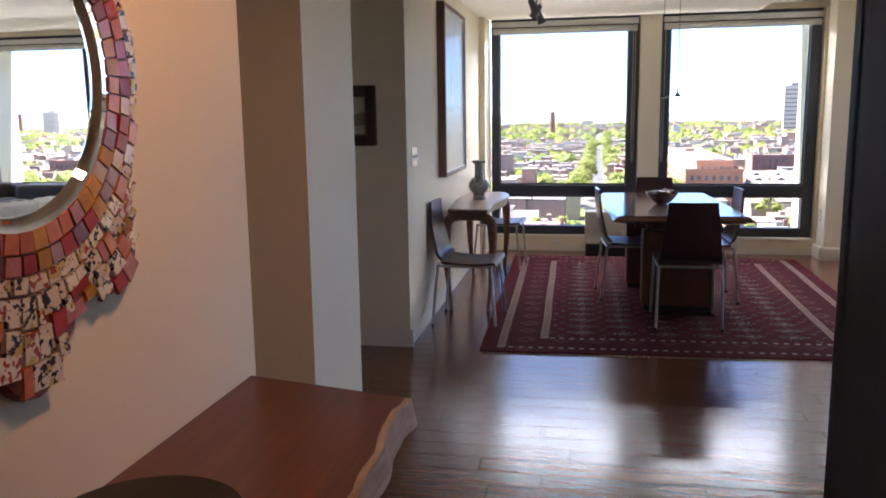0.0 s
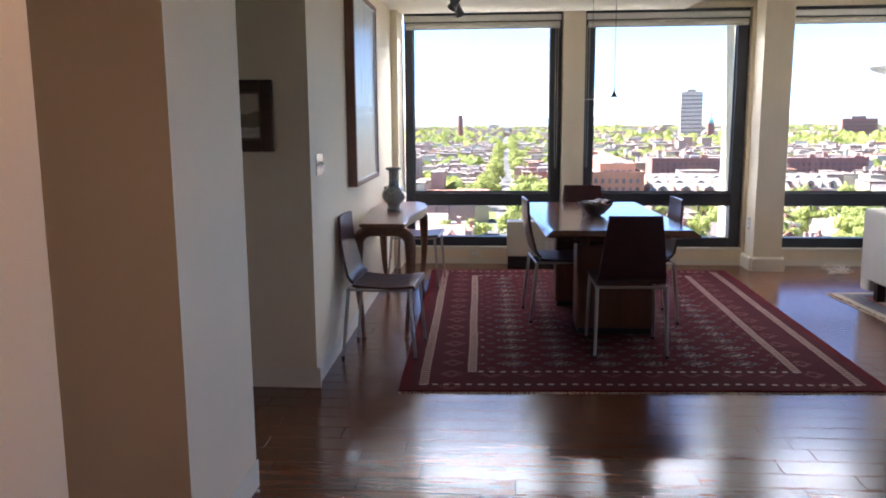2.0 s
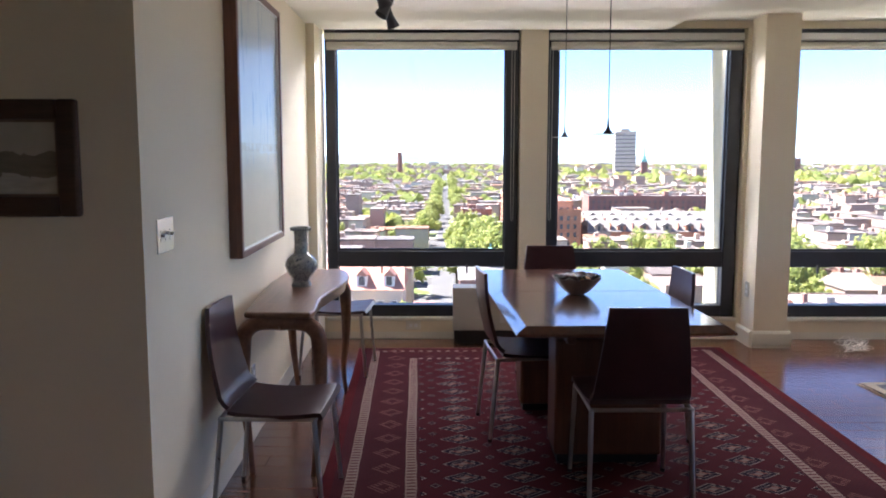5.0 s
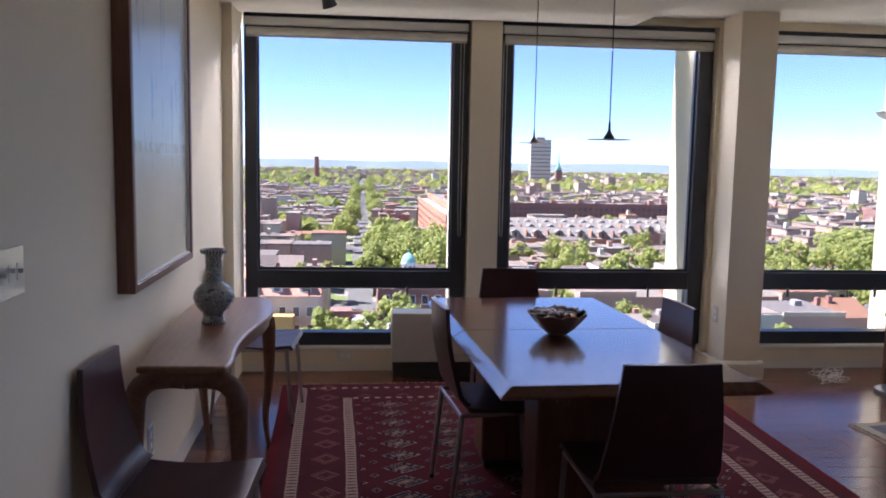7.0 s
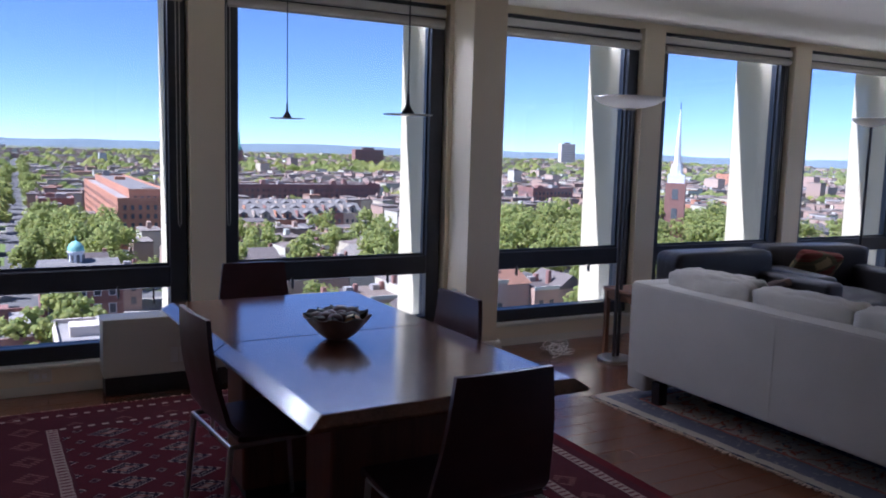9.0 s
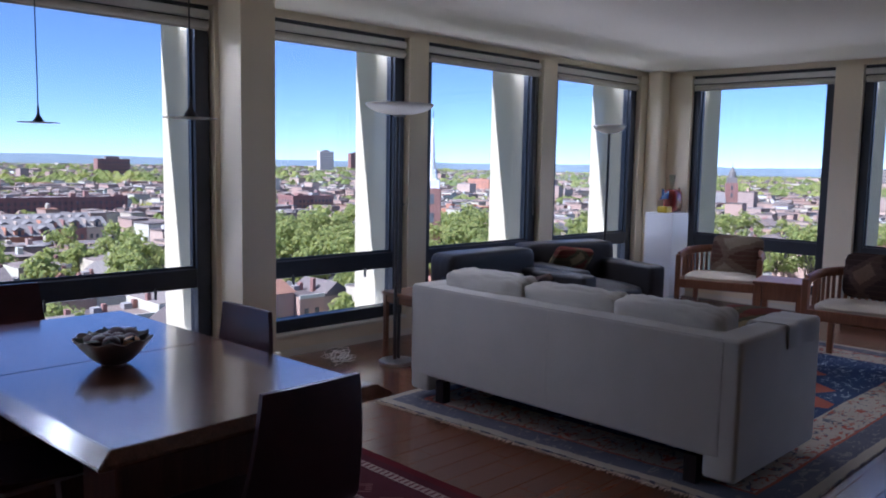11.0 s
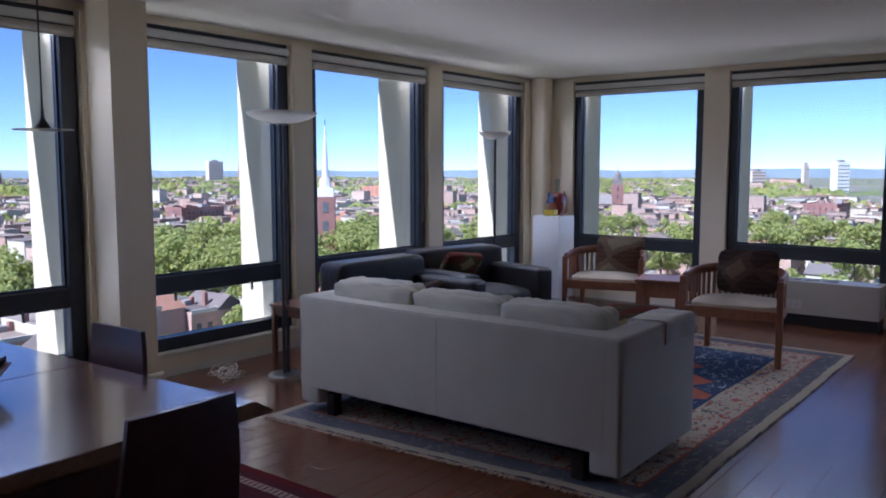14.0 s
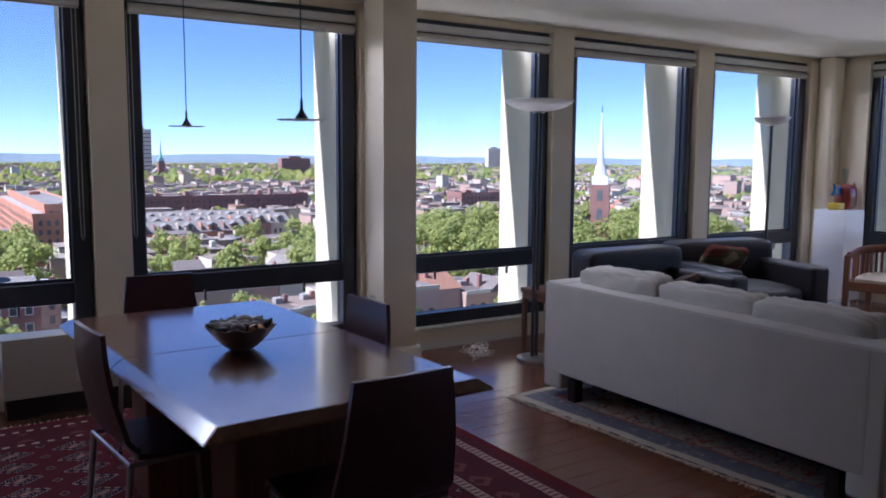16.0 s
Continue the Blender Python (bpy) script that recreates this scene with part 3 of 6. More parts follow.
def block(name, label, x0, x1, y0, y1, h, wall, roof, storeys, nx, ny, cat="building", parapet=True):
    """A flat-roofed city block with a parapet, roof boxes and rows of windows on the sides that face the tower and the sun."""
    b = thing(name, label, cat, pose(0, 0, GZ))
    part("wall", box(x0, y0, 0, x1, y1, h), wall, b)
    part("roof", box(x0 + 0.4, y0 + 0.4, h, x1 - 0.4, y1 - 0.4, h + 0.25), roof, b)
    if parapet:
        pr = bmesh.new()
        for a in ((x0 - 0.15, y0 - 0.15, x1 + 0.15, y0 + 0.35), (x0 - 0.15, y1 - 0.35, x1 + 0.15, y1 + 0.15), (x0 - 0.15, y0 + 0.35, x0 + 0.35, y1 - 0.35), (x1 - 0.35, y0 + 0.35, x1 + 0.15, y1 - 0.35)):
            bm_box(pr, a[0], a[1], h - 0.3, a[2], a[3], h + 0.9)
        part("parapet", pr, wall, b)
    rnd = random.Random(int(x0 * 7 + y0))
    for k in range(max(2, int((x1 - x0) / 9))):
        cx, cy = rnd.uniform(x0 + 3, x1 - 3), rnd.uniform(y0 + 3, y1 - 3)
        s = rnd.uniform(1.0, 2.4)
        part("roof_box", box(cx - s, cy - s, h + 0.2, cx + s, cy + s, h + rnd.uniform(1.6, 3.4)), M_FLATROOF if k % 2 else wall, b)
    far_windows(b, x0 + 1, x1 - 1, y0 - 0.02, h - storeys * 3.1 - 0.2, nx, storeys)
    if ny:
        far_windows(b, y0 + 1, y1 - 1, x0 - 0.02, h - storeys * 3.1 - 0.2, ny, storeys, turn=1)
    return b


def gable(b, x0, x1, y0, y1, z0, z1, along, mat, over=0.4):
    """A pitched roof with its ridge along x or y."""
    r = bmesh.new()
    if along == "x":
        ym = (y0 + y1) / 2
        pts = [(x0 - over, y0 - over, z0), (x1 + over, y0 - over, z0), (x1 + over, y1 + over, z0), (x0 - over, y1 + over, z0), (x0, ym, z1), (x1, ym, z1)]
    else:
        xm = (x0 + x1) / 2
        pts = [(x0 - over, y1 + over, z0), (x0 - over, y0 - over, z0), (x1 + over, y0 - over, z0), (x1 + over, y1 + over, z0), (xm, y1, z1), (xm, y0, z1)]
    v = [r.verts.new(p) for p in pts]
    for f in ((0, 1, 5, 4), (2, 3, 4, 5), (0, 4, 3), (1, 2, 5), (0, 3, 2, 1)):
        r.faces.new([v[i] for i in f])
    bmesh.ops.recalc_face_normals(r, faces=r.faces[:])
    return part("roof", r, mat, b)


block("apartment_building", "large orange brick apartment block with white roof structures", 30.4, 50, 298, 448, 17, M_BRICK, M_FLATROOF, 5, 7, 32)
block("apartment_storey", "set-back upper storey of brick on the orange block", 35, 48, 306, 440, 19.6, M_BRICK, M_SLATE, 1, 5, 24)
block("apartment_building", "long low dark red brick apartment block", 76, 185, 430, 450, 15.5, M_DKBRICK, M_FLATROOF, 4, 36, 0)
block("brick_house", "brown brick corner building beside the street", 8, 23, 404, 426, 10, M_DKBRICK, M_SLATE, 3, 5, 6)
block("brick_house", "flat-roofed red brick block beyond the park", 276, 306, 408, 424, 15, M_DKBRICK, M_FLATROOF, 3, 10, 5)
block("brick_house", "low red brick warehouse among the houses", 330, 372, 330, 352, 10, M_BRICK, M_SLATE, 2, 12, 5)
block("brick_house", "dark red brick apartment house among trees", 560, 600, 118, 138, 15, M_DKBRICK, M_SLATE, 4, 10, 5)
block("brick_house", "broad red brick hall on the skyline", 620, 680, 560, 590, 20, M_BRICK, M_SLATE, 3, 10, 5)
block("flat_building", "low building with a bright white flat roof", 4, 18, 118, 138, 9, M_PALE, M_FLATROOF, 2, 4, 4)
block("flat_building", "row building with a bright white flat roof", -8, 2, 136, 160, 7, M_DKBRICK, M_FLATROOF, 2, 3, 4)
for az, d, w, h, nm in ((12.4, 1300, 32, 75, M_PALE), (78.4, 1500, 24, 51, M_SPIRE), (73.4, 1700, 30, 36, M_PALE), (22.5, 1500, 52, 33, M_DKBRICK), (36.5, 2300, 40, 62, M_PALE), (38.6, 2500, 40, 60, M_DKBRICK), (41.0, 2200, 60, 52, M_DKBRICK), (76.4, 2100, 14, 52, M_PALE)):
    x, y = d * math.sin(radians(az)), d * math.cos(radians(az))
    t = thing("apartment_tower", "tall pale apartment tower standing over the low city" if nm in (M_PALE, M_SPIRE) else "large brick building on the skyline", "building", pose(x, y, GZ, 0, 0, -az * 0.5), "towers on the skyline")
    part("wall", box(-w / 2, -w / 3, 0, w / 2, w / 3, h), nm, t)
    part("roof", box(-w / 5, -w / 6, h, w / 5, w / 6, h + 4), M_SLATE, t)
    for s in range(int(h / 6)):
        part("window_band", box(-w / 2 + 1, -w / 3 - 0.3, 2 + s * 6, w / 2 - 1, -w / 3 - 0.05, 3.4 + s * 6), M_GLASSDARK, t)
ch = thing("chimney_stack", "tall red brick factory chimney far off", "chimney", pose(-65.5, 1148, GZ), bm=lathe([(0, 0), (4.6, 0), (3.1, 38), (3.7, 39), (3.7, 42), (2.4, 42), (2.4, 40), (0, 40)], n=20), material=M_DKBRICK, smooth=True)


def townhouses(y, x0, n, wall, flip):
    """Grey-roofed townhouses in a row, with cross gables and dormers."""
    for k in range(n):
        a = x0 + k * 8.4
        b = thing("townhouse", "pale townhouse with a steep grey roof in a row", "house", pose(0, 0, GZ), "grey-roofed townhouses")
        w = (M_TOWN, M_BRICK, M_DKBRICK)[(k * 7 + flip) % 3] if wall is None else wall
        part("wall", box(a, y, 0, a + 8.3, y + 12, 9.4), w, b)
        gable(b, a, a + 8.3, y, y + 12, 9.4, 13.2, "x", M_SLATE)
        part("party_wall", box(a - 0.2, y + 0.5, 9.4, a + 0.2, y + 11.5, 12.6), w, b)
        dm = part("dormer", box(a + 2.6, y + 0.3, 9.5, a + 5.6, y + 3.4, 11.6), w, b)
        g = bmesh.new()
        vs = [g.verts.new(p) for p in ((a + 2.2, y - 0.1, 11.6), (a + 6.0, y - 0.1, 11.6), (a + 4.1, y - 0.1, 12.7), (a + 2.2, y + 5, 11.6), (a + 6.0, y + 5, 11.6), (a + 4.1, y + 6, 12.7))]
        for f in ((0, 1, 2), (0, 2, 5, 3), (1, 4, 5, 2), (3, 5, 4)):
            g.faces.new([vs[i] for i in f])
        bmesh.ops.recalc_face_normals(g, faces=g.faces[:])
        part("dormer_roof", g, M_SLATE, b)
        far_windows(b, a + 0.6, a + 7.7, y - 0.02, 1.6, 3, 2, 3.4)
        far_windows(b, a + 2.9, a + 5.3, y + 0.26, 9.8, 1, 1)


townhouses(300, 53, 6, None, 0)
townhouses(326, 56, 9, None, 1)
townhouses(352, 60, 9, M_TOWN, 2)

# the dormered house and the house with the cupola, nearest to the tower
hs = thing("dormered_house", "long house with a terracotta roof, three dormers and a pale front", "house", pose(0, 0, GZ))
part("wall", box(-24, 152, 0, -8, 166, 12.2), M_PALE, hs)
part("wall", box(-17.5, 148.5, 0, -12.5, 152, 9.0), M_SHED, hs, "yellow stuccoed bay")
gable(hs, -24, -8, 152, 166, 12.2, 16.6, "x", M_TILEROOF)
for k in range(3):
    a = -22 + k * 5.2
    part("dormer", box(a, 152.6, 12.6, a + 2.0, 156, 14.8), M_SPIRE, hs)
    gable(hs, a, a + 2.0, 152.4, 157, 14.8, 16.0, "y", M_TILEROOF, 0.2)
    far_windows(hs, a, a + 2.0, 152.55, 13.0, 1, 1)
far_windows(hs, -23.5, -8.5, 151.98, 1.6, 6, 3, 3.4, frame=True)
cu = thing("cupola_house", "brick house topped by a white cupola with a green dome", "house", pose(0, 0, GZ))
part("wall", box(3, 163, 0, 17, 178, 12.5), M_DKBRICK, cu)
gable(cu, 3, 17, 163, 178, 12.5, 14.8, "x", M_SLATE)
part("cupola", lathe([(0, 12.2), (2.1, 12.2), (2.0, 13.4), (1.45, 13.6), (1.35, 16.0), (1.6, 16.1), (1.6, 16.4), (0, 16.4)], at=(9.5, 170, 0), n=16), M_SPIRE, cu)
part("dome", lathe([(1.5, 16.4), (1.45, 17.0), (1.1, 17.7), (0.5, 18.1), (0.12, 18.3), (0.08, 19.2), (0, 19.2)], at=(9.5, 170, 0), n=20), M_COPPER, cu, "green copper dome", smooth=True)
for k in range(8):
    a = k * math.pi / 4 + 0.2
    part("cupola_opening", box(-0.3, -0.08, 0, 0.3, 0.08, 1.7, m=pose(9.5 + 1.38 * math.cos(a), 170 + 1.38 * math.sin(a), 14.0, 0, 0, math.degrees(a) + 90)), M_GLASSDARK, cu)
far_windows(cu, 3.6, 16.4, 162.98, 2.0, 5, 3, 3.4, frame=True)


def church(x, y, tower_h, spire_h, w, brick, spire, label, turn=0, nave=True):
    c = thing("church", label, "church", pose(x, y, GZ, 0, 0, turn))
    part("tower", box(-w / 2, -w / 2, 0, w / 2, w / 2, tower_h), brick, c)
    part("belfry", box(-w * 0.42, -w * 0.42, tower_h, w * 0.42, w * 0.42, tower_h + w * 0.45), spire, c)
    part("spire", lathe([(0, 0), (w * 0.33, 0), (w * 0.27, w * 0.5), (w * 0.2, w * 0.52), (0.12, spire_h), (0, spire_h)], at=(0, 0, tower_h + w * 0.45), n=8), spire, c)
    part("vane", tube([(0, 0, tower_h + w * 0.45 + spire_h - 0.3), (0, 0, tower_h + w * 0.45 + spire_h + 2)], 0.12, 6), M_BLACK_FAR, c)
    for k in range(2):
        part("arched_opening", box(-0.9, -w / 2 - 0.1, tower_h - 5 - 6 * k, 0.9, -w / 2 + 0.05, tower_h - 1.8 - 6 * k), M_GLASSDARK, c)
        part("arched_opening", box(-w / 2 - 0.1, -0.9, tower_h - 5 - 6 * k, -w / 2 + 0.05, 0.9, tower_h - 1.8 - 6 * k), M_GLASSDARK, c)
    if nave:
        part("nave", box(-w, w / 2, 0, w, w * 3.6, tower_h * 0.42), brick, c)
        gable(c, -w, w, w / 2, w * 3.6, tower_h * 0.42, tower_h * 0.72, "y", M_SLATE)
    return c


M_BLACK_FAR = plain("iron_vane", (0.03, 0.03, 0.03), 0.5, 0.5)
church(182.4, 192.2, 29, 20, 6.0, M_DKBRICK, M_SPIRE, "brick church tower with a tall white wooden spire", 43)
church(300, 1230, 28, 30, 9, M_DKBRICK, M_COPPER, "far brick church with a slender green spire", 0)
church(589, 284, 26, 9, 9, M_DKBRICK, M_SLATE, "dark brick church with a square tower and red roof", 30)


# trees: a tapered trunk with limbs, and a crown of many small leaf clumps
def tree_meshes(seed, h, spread, leaves):
    rnd = random.Random(seed)
    tr = bmesh.new()
    bm_tube(tr, [(0, 0, 0), (0.1, 0.05, h * 0.25), (0.0, 0.1, h * 0.55), (0.1, 0, h * 0.8)], [0.34, 0.28, 0.18, 0.07], 8)
    tips = []
    for k in range(9):
        a, r, z = k * 2.4, spread * rnd.uniform(0.45, 0.95), h * rnd.uniform(0.42, 0.86)
        p = (r * math.cos(a), r * math.sin(a), z)
        bm_tube(tr, [(0, 0, h * rnd.uniform(0.22, 0.45)), (p[0] * 0.5, p[1] * 0.5, z * 0.82), p], [0.16, 0.1, 0.04], 6)
        tips.append(Vector(p))
    tips += [Vector((0, 0, h * 0.9)), Vector((0.3, 0.2, h * 0.72))]
    verts, faces = [], []
    for k in range(leaves):
        c = rnd.choice(tips)
        d = Vector((rnd.gauss(0, 1), rnd.gauss(0, 1), rnd.gauss(0, 0.75)))
        p = c + d.normalized() * spread * 0.42 * rnd.random() ** 0.45
        n = (d.normalized() + Vector((rnd.uniform(-.6, .6), rnd.uniform(-.6, .6), rnd.uniform(0, .9)))).normalized()
        s = n.orthogonal().normalized()
        t = n.cross(s)
        q = rnd.uniform(0.28, 0.62)
        o = len(verts)
        for u, v in ((-1, -0.6), (0.2, -1), (1, 0.1), (0.1, 1), (-0.9, 0.5)):
            verts.append(p + s * u * q + t * v * q + n * rnd.uniform(-0.15, 0.15))
        verts.append(p + n * q * 0.55)
        faces += [(o + i, o + (i + 1) % 5, o + 5) for i in range(5)]
    me = bpy.data.meshes.new("crown")
    me.from_pydata(verts, [], faces)
    me.materials.append(M_LEAVES)
    return mesh_of("trunk", tr, M_BARK), me


TREES = []
for k, (h, sp, lf) in enumerate(((13, 4.6, 620), (16, 5.6, 760), (20, 7.2, 980), (11, 3.8, 480))):
    tm, cm = tree_meshes(k + 3, h, sp, lf)
    t = thing("tree", "broad leafy green street tree among the houses", "tree", pose(0, 0, GZ), "trees of the city")
    for nm, me in (("trunk", tm), ("crown", cm)):
        o = new(nm, me)
        o.parent = t
    TREES.append(t)
TREES[0].location, TREES[1].location, TREES[2].location, TREES[3].location = (4, 232, GZ), (12, 238, GZ), (120, 190, GZ), (-9, 214, GZ)
rt = random.Random(21)
SPOTS = []
for k in range(22):
    SPOTS.append((rt.uniform(3, 26), rt.uniform(218, 296), rt.choice((0, 1))))
for k in range(20):
    SPOTS.append((-7 + rt.uniform(-1.5, 1), 330 + k * 30, rt.choice((0, 3, 1))))
    SPOTS.append((6 + rt.uniform(-1, 1.5), 450 + k * 33, rt.choice((0, 3, 1))))
for k in range(64):
    az, d = rt.uniform(31, 61), rt.uniform(205, 318)
    SPOTS.append((d * math.sin(radians(az)), d * math.cos(radians(az)), rt.choice((1, 2, 2))))
for k in range(30):
    az, d = rt.uniform(10, 30), rt.uniform(205, 285)
    SPOTS.append((d * math.sin(radians(az)), d * math.cos(radians(az)), rt.choice((0, 1, 3))))
for k in range(46):
    az, d = rt.uniform(61, 88), rt.uniform(230, 430)
    SPOTS.append((d * math.sin(radians(az)), d * math.cos(radians(az)), rt.choice((0, 1, 2))))
for k in range(12):
    SPOTS.append((rt.uniform(-30, 20), rt.uniform(128, 205), 3))
for x, y, k in SPOTS:
    s = rt.uniform(0.85, 1.15)
    copy_thing(TREES[k], pose(x, y, GZ, 0, 0, rt.uniform(0, 360)) @ Matrix.Scale(s, 4))


# row houses near the tower
def house_kinds():
    kinds = []
    for k, (w, d, h, pitched, along) in enumerate(((6.2, 13, 8.6, False, "x"), (6.6, 12, 9.6, True, "x"), (5.8, 14, 7.6, False, "x"), (7.4, 12, 8.2, True, "y"), (12, 14, 10.5, False, "x"))):
        b = thing("row_house", "small brick row house with a flat pale roof" if not pitched else "small row house with a pitched roof", "house", pose(0, 0, GZ), "row houses of the city")
        part("wall", box(-w / 2, -d / 2, 0, w / 2, d / 2, h), M_HOUSE, b)
        if pitched:
            gable(b, -w / 2, w / 2, -d / 2, d / 2, h, h + 2.8, along, M_ROOF)
        else:
            part("roof", box(-w / 2 + 0.25, -d / 2 + 0.25, h, w / 2 - 0.25, d / 2 - 0.25, h + 0.2), M_ROOF, b)
            part("cornice", box(-w / 2 - 0.1, -d / 2 - 0.25, h - 0.35, w / 2 + 0.1, -d / 2, h + 0.45), M_HOUSE, b)
            part("roof_hatch", box(0.3, 0.5, h + 0.2, 1.8, 2.4, h + 1.3), M_FLATROOF, b)
        part("chimney", box(w / 2 - 0.9, 1.0, h, w / 2 - 0.1, 2.0, h + 3.4 if pitched else h + 1.8), M_DKBRICK, b)
        far_windows(b, -w / 2 + 0.4, w / 2 - 0.4, -d / 2 - 0.02, 1.4, 2 if w < 10 else 4, 2, 3.0)
        kinds.append((b, w))
    return kinds


KINDS = house_kinds()
HOLES = [(26, 54, 292, 452), (70, 190, 424, 456), (5, 26, 398, 432), (50, 140, 292, 372), (-27, 20, 114, 182), (-8, 28, 205, 300), (326, 376, 326, 356), (270, 312, 402, 430), (556, 604, 112, 142), (-6, 5, 100, 2300), (172, 200, 180, 224), (560, 620, 280, 330)]


def free(x, y, pad=4):
    if any(a - pad < x < b + pad and c - pad < y < d + pad for a, b, c, d in HOLES):
        return False
    az, d = math.degrees(math.atan2(x, y)), math.hypot(x, y)
    return not (31 < az < 61 and 195 < d < 322)


rh = random.Random(33)
singles, far_wall_v, far_wall_f, far_roof_v, far_roof_f = 0, [], [], [], []


def add_box(vs, fs, x0, y0, z0, x1, y1, z1, c, s):
    o = len(vs)
    for px, py, pz in ((x0, y0, z0), (x1, y0, z0), (x1, y1, z0), (x0, y1, z0), (x0, y0, z1), (x1, y0, z1), (x1, y1, z1), (x0, y1, z1)):
        vs.append((px, py, pz))
    fs.extend([(o, o + 1, o + 5, o + 4), (o + 1, o + 2, o + 6, o + 5), (o + 2, o + 3, o + 7, o + 6), (o + 3, o, o + 4, o + 7), (o + 4, o + 5, o + 6, o + 7)])


tree_v, tree_f = [], []


def add_clump(x, y, z, r):
    """A far tree: a lumpy crown of a few dozen facets."""
    o = len(tree_v)
    n = 7
    for j, (f, h) in enumerate(((0.55, 0.15), (1.0, 0.5), (0.85, 0.95), (0.35, 1.35))):
        for k in range(n):
            a = 2 * math.pi * (k + 0.5 * (j % 2)) / n
            q = r * f * rh.uniform(0.7, 1.25)
            tree_v.append((x + q * math.cos(a), y + q * math.sin(a), z + r * h * rh.uniform(0.8, 1.2)))
    tree_v.append((x, y, z + r * 1.5))
    for j in range(3):
        for k in range(n):
            tree_f.append((o + j * n + k, o + j * n + (k + 1) % n, o + (j + 1) * n + (k + 1) % n, o + (j + 1) * n + k))
    for k in range(n):
        tree_f.append((o + 3 * n + k, o + 3 * n + (k + 1) % n, o + 4 * n))


yy = -190.0
while yy < 2600:
    xx = -0.62 * yy - 20 if yy > 121 else 215 + 0.5 * abs(yy)
    lim = min(yy * 3.2 + 320, 2300) if yy > 121 else 2600
    while xx < lim:
        d = math.hypot(xx, yy)
        dense = 1.0 if d < 750 else 1.6 if d < 1400 else 2.6
        w = rh.choice((5.8, 6.2, 6.6, 7.4, 12)) * dense
        if rh.random() < 0.035:
            xx += rh.uniform(8, 15)
            continue
        x, y = xx + w / 2, yy + rh.uniform(-1.2, 1.2)
        if free(x, y):
            if rh.random() < (0.12 if d < 900 else 0.2) + (0.4 if noise.noise(Vector((x * 0.006, y * 0.006, 4))) > 0.16 else 0):
                if d < 340:
                    copy_thing(TREES[rh.choice((0, 1, 3))], pose(x, y, GZ, 0, 0, rh.uniform(0, 360)) @ Matrix.Scale(rh.uniform(0.6, 0.9), 4))
                for _ in range(2 if d >= 340 else 0):
                    add_clump(x + rh.uniform(-4, 4), y + rh.uniform(-5, 5), GZ + rh.uniform(1, 4), rh.uniform(3.0, 6.0) * (1 if d < 900 else 1.5))
            elif d < 440 and singles < 260 and (y > 121 or d < 330):
                k = rh.randrange(5)
                ob, kw = KINDS[k]
                copy_thing(ob, pose(xx + kw / 2, y, GZ, 0, 0, rh.choice((0, 0, 180))))
                singles += 1
                w = kw + 0.05
            else:
                h, dp = rh.uniform(6.5, 11.5) * (1 if rh.random() < 0.985 else 1.8), rh.uniform(10, 14) * dense
                add_box(far_wall_v, far_wall_f, x - w / 2 + .1, y - dp / 2, GZ, x + w / 2 - .1, y + dp / 2, GZ + h, 0, 0)
                add_box(far_roof_v, far_roof_f, x - w / 2 - .1, y - dp / 2 - .2, GZ + h, x + w / 2 + .1, y + dp / 2 + .2, GZ + h + 0.4, 0, 0)
                if rh.random() < 0.5:
                    add_box(far_wall_v, far_wall_f, x - 0.8 * dense, y - 1, GZ + h, x + 0.6 * dense, y + 1, GZ + h + rh.uniform(1.2, 3.0), 0, 0)
        xx += w
    yy += rh.choice((17, 19, 24)) * (1 if yy < 700 else 1.7 if yy < 1300 else 3.4)
for k, (ob, _) in enumerate(KINDS):
    ob.location = (-60 - 14 * k, 300 + 22 * k, GZ)
for nm, v, f, mt, lb, cat in (("distant_houses", far_wall_v, far_wall_f, M_FARWALL, "countless small brick houses of the distant city", "houses"), ("distant_roofs", far_roof_v, far_roof_f, M_FARROOF, "countless pale and dark roofs of the distant city", "roofs"), ("distant_trees", tree_v, tree_f, M_LEAVES, "green trees scattered through the distant city", "trees")):
    me = bpy.data.meshes.new(nm)
    me.from_pydata(v, [], f)
    me.materials.append(mt)
    tagged(new(nm, me), lb, cat, kind="stuff")


# ---- materials of the things ----
M_LEATHER = plain("dark_brown_leather", (0.048, 0.016, 0.019), 0.36, vary=0.25, scale=9, bump=0.12, fine=220, coat=0.15)
M_BLACKLEATHER = plain("black_leather", (0.018, 0.016, 0.017), 0.45, vary=0.3, scale=7, bump=0.25, fine=180, spec=0.4)
M_STEEL = plain("brushed_steel", (0.45, 0.44, 0.42), 0.32, 1.0, vary=0.08, scale=14, bump=0.04)
M_DARKSTEEL = plain("dark_steel", (0.10, 0.10, 0.105), 0.4, 0.8, vary=0.1)
M_TABLE = wood("dining_table_wood", (0.06, 0.02, 0.010), (0.15, 0.055, 0.028), 0.18, "y", 0.9, coat=1.0, bump=0.015)
M_TABLEBASE = wood("dining_table_base_wood", (0.07, 0.024, 0.011), (0.17, 0.062, 0.03), 0.42, "z", 0.9)
M_CONSOLE = wood("console_wood", (0.12, 0.055, 0.032), (0.27, 0.14, 0.085), 0.34, "y", 1.0, coat=0.2)
M_BENCH = wood("bench_slab_wood", (0.060, 0.018, 0.008), (0.165, 0.052, 0.023), 0.36, "y", 0.55, coat=0.15)
M_SAPWOOD = wood("pale_live_edge", (0.16, 0.11, 0.075), (0.46, 0.39, 0.31), 0.5, "y", 1.2, bump=0.5)
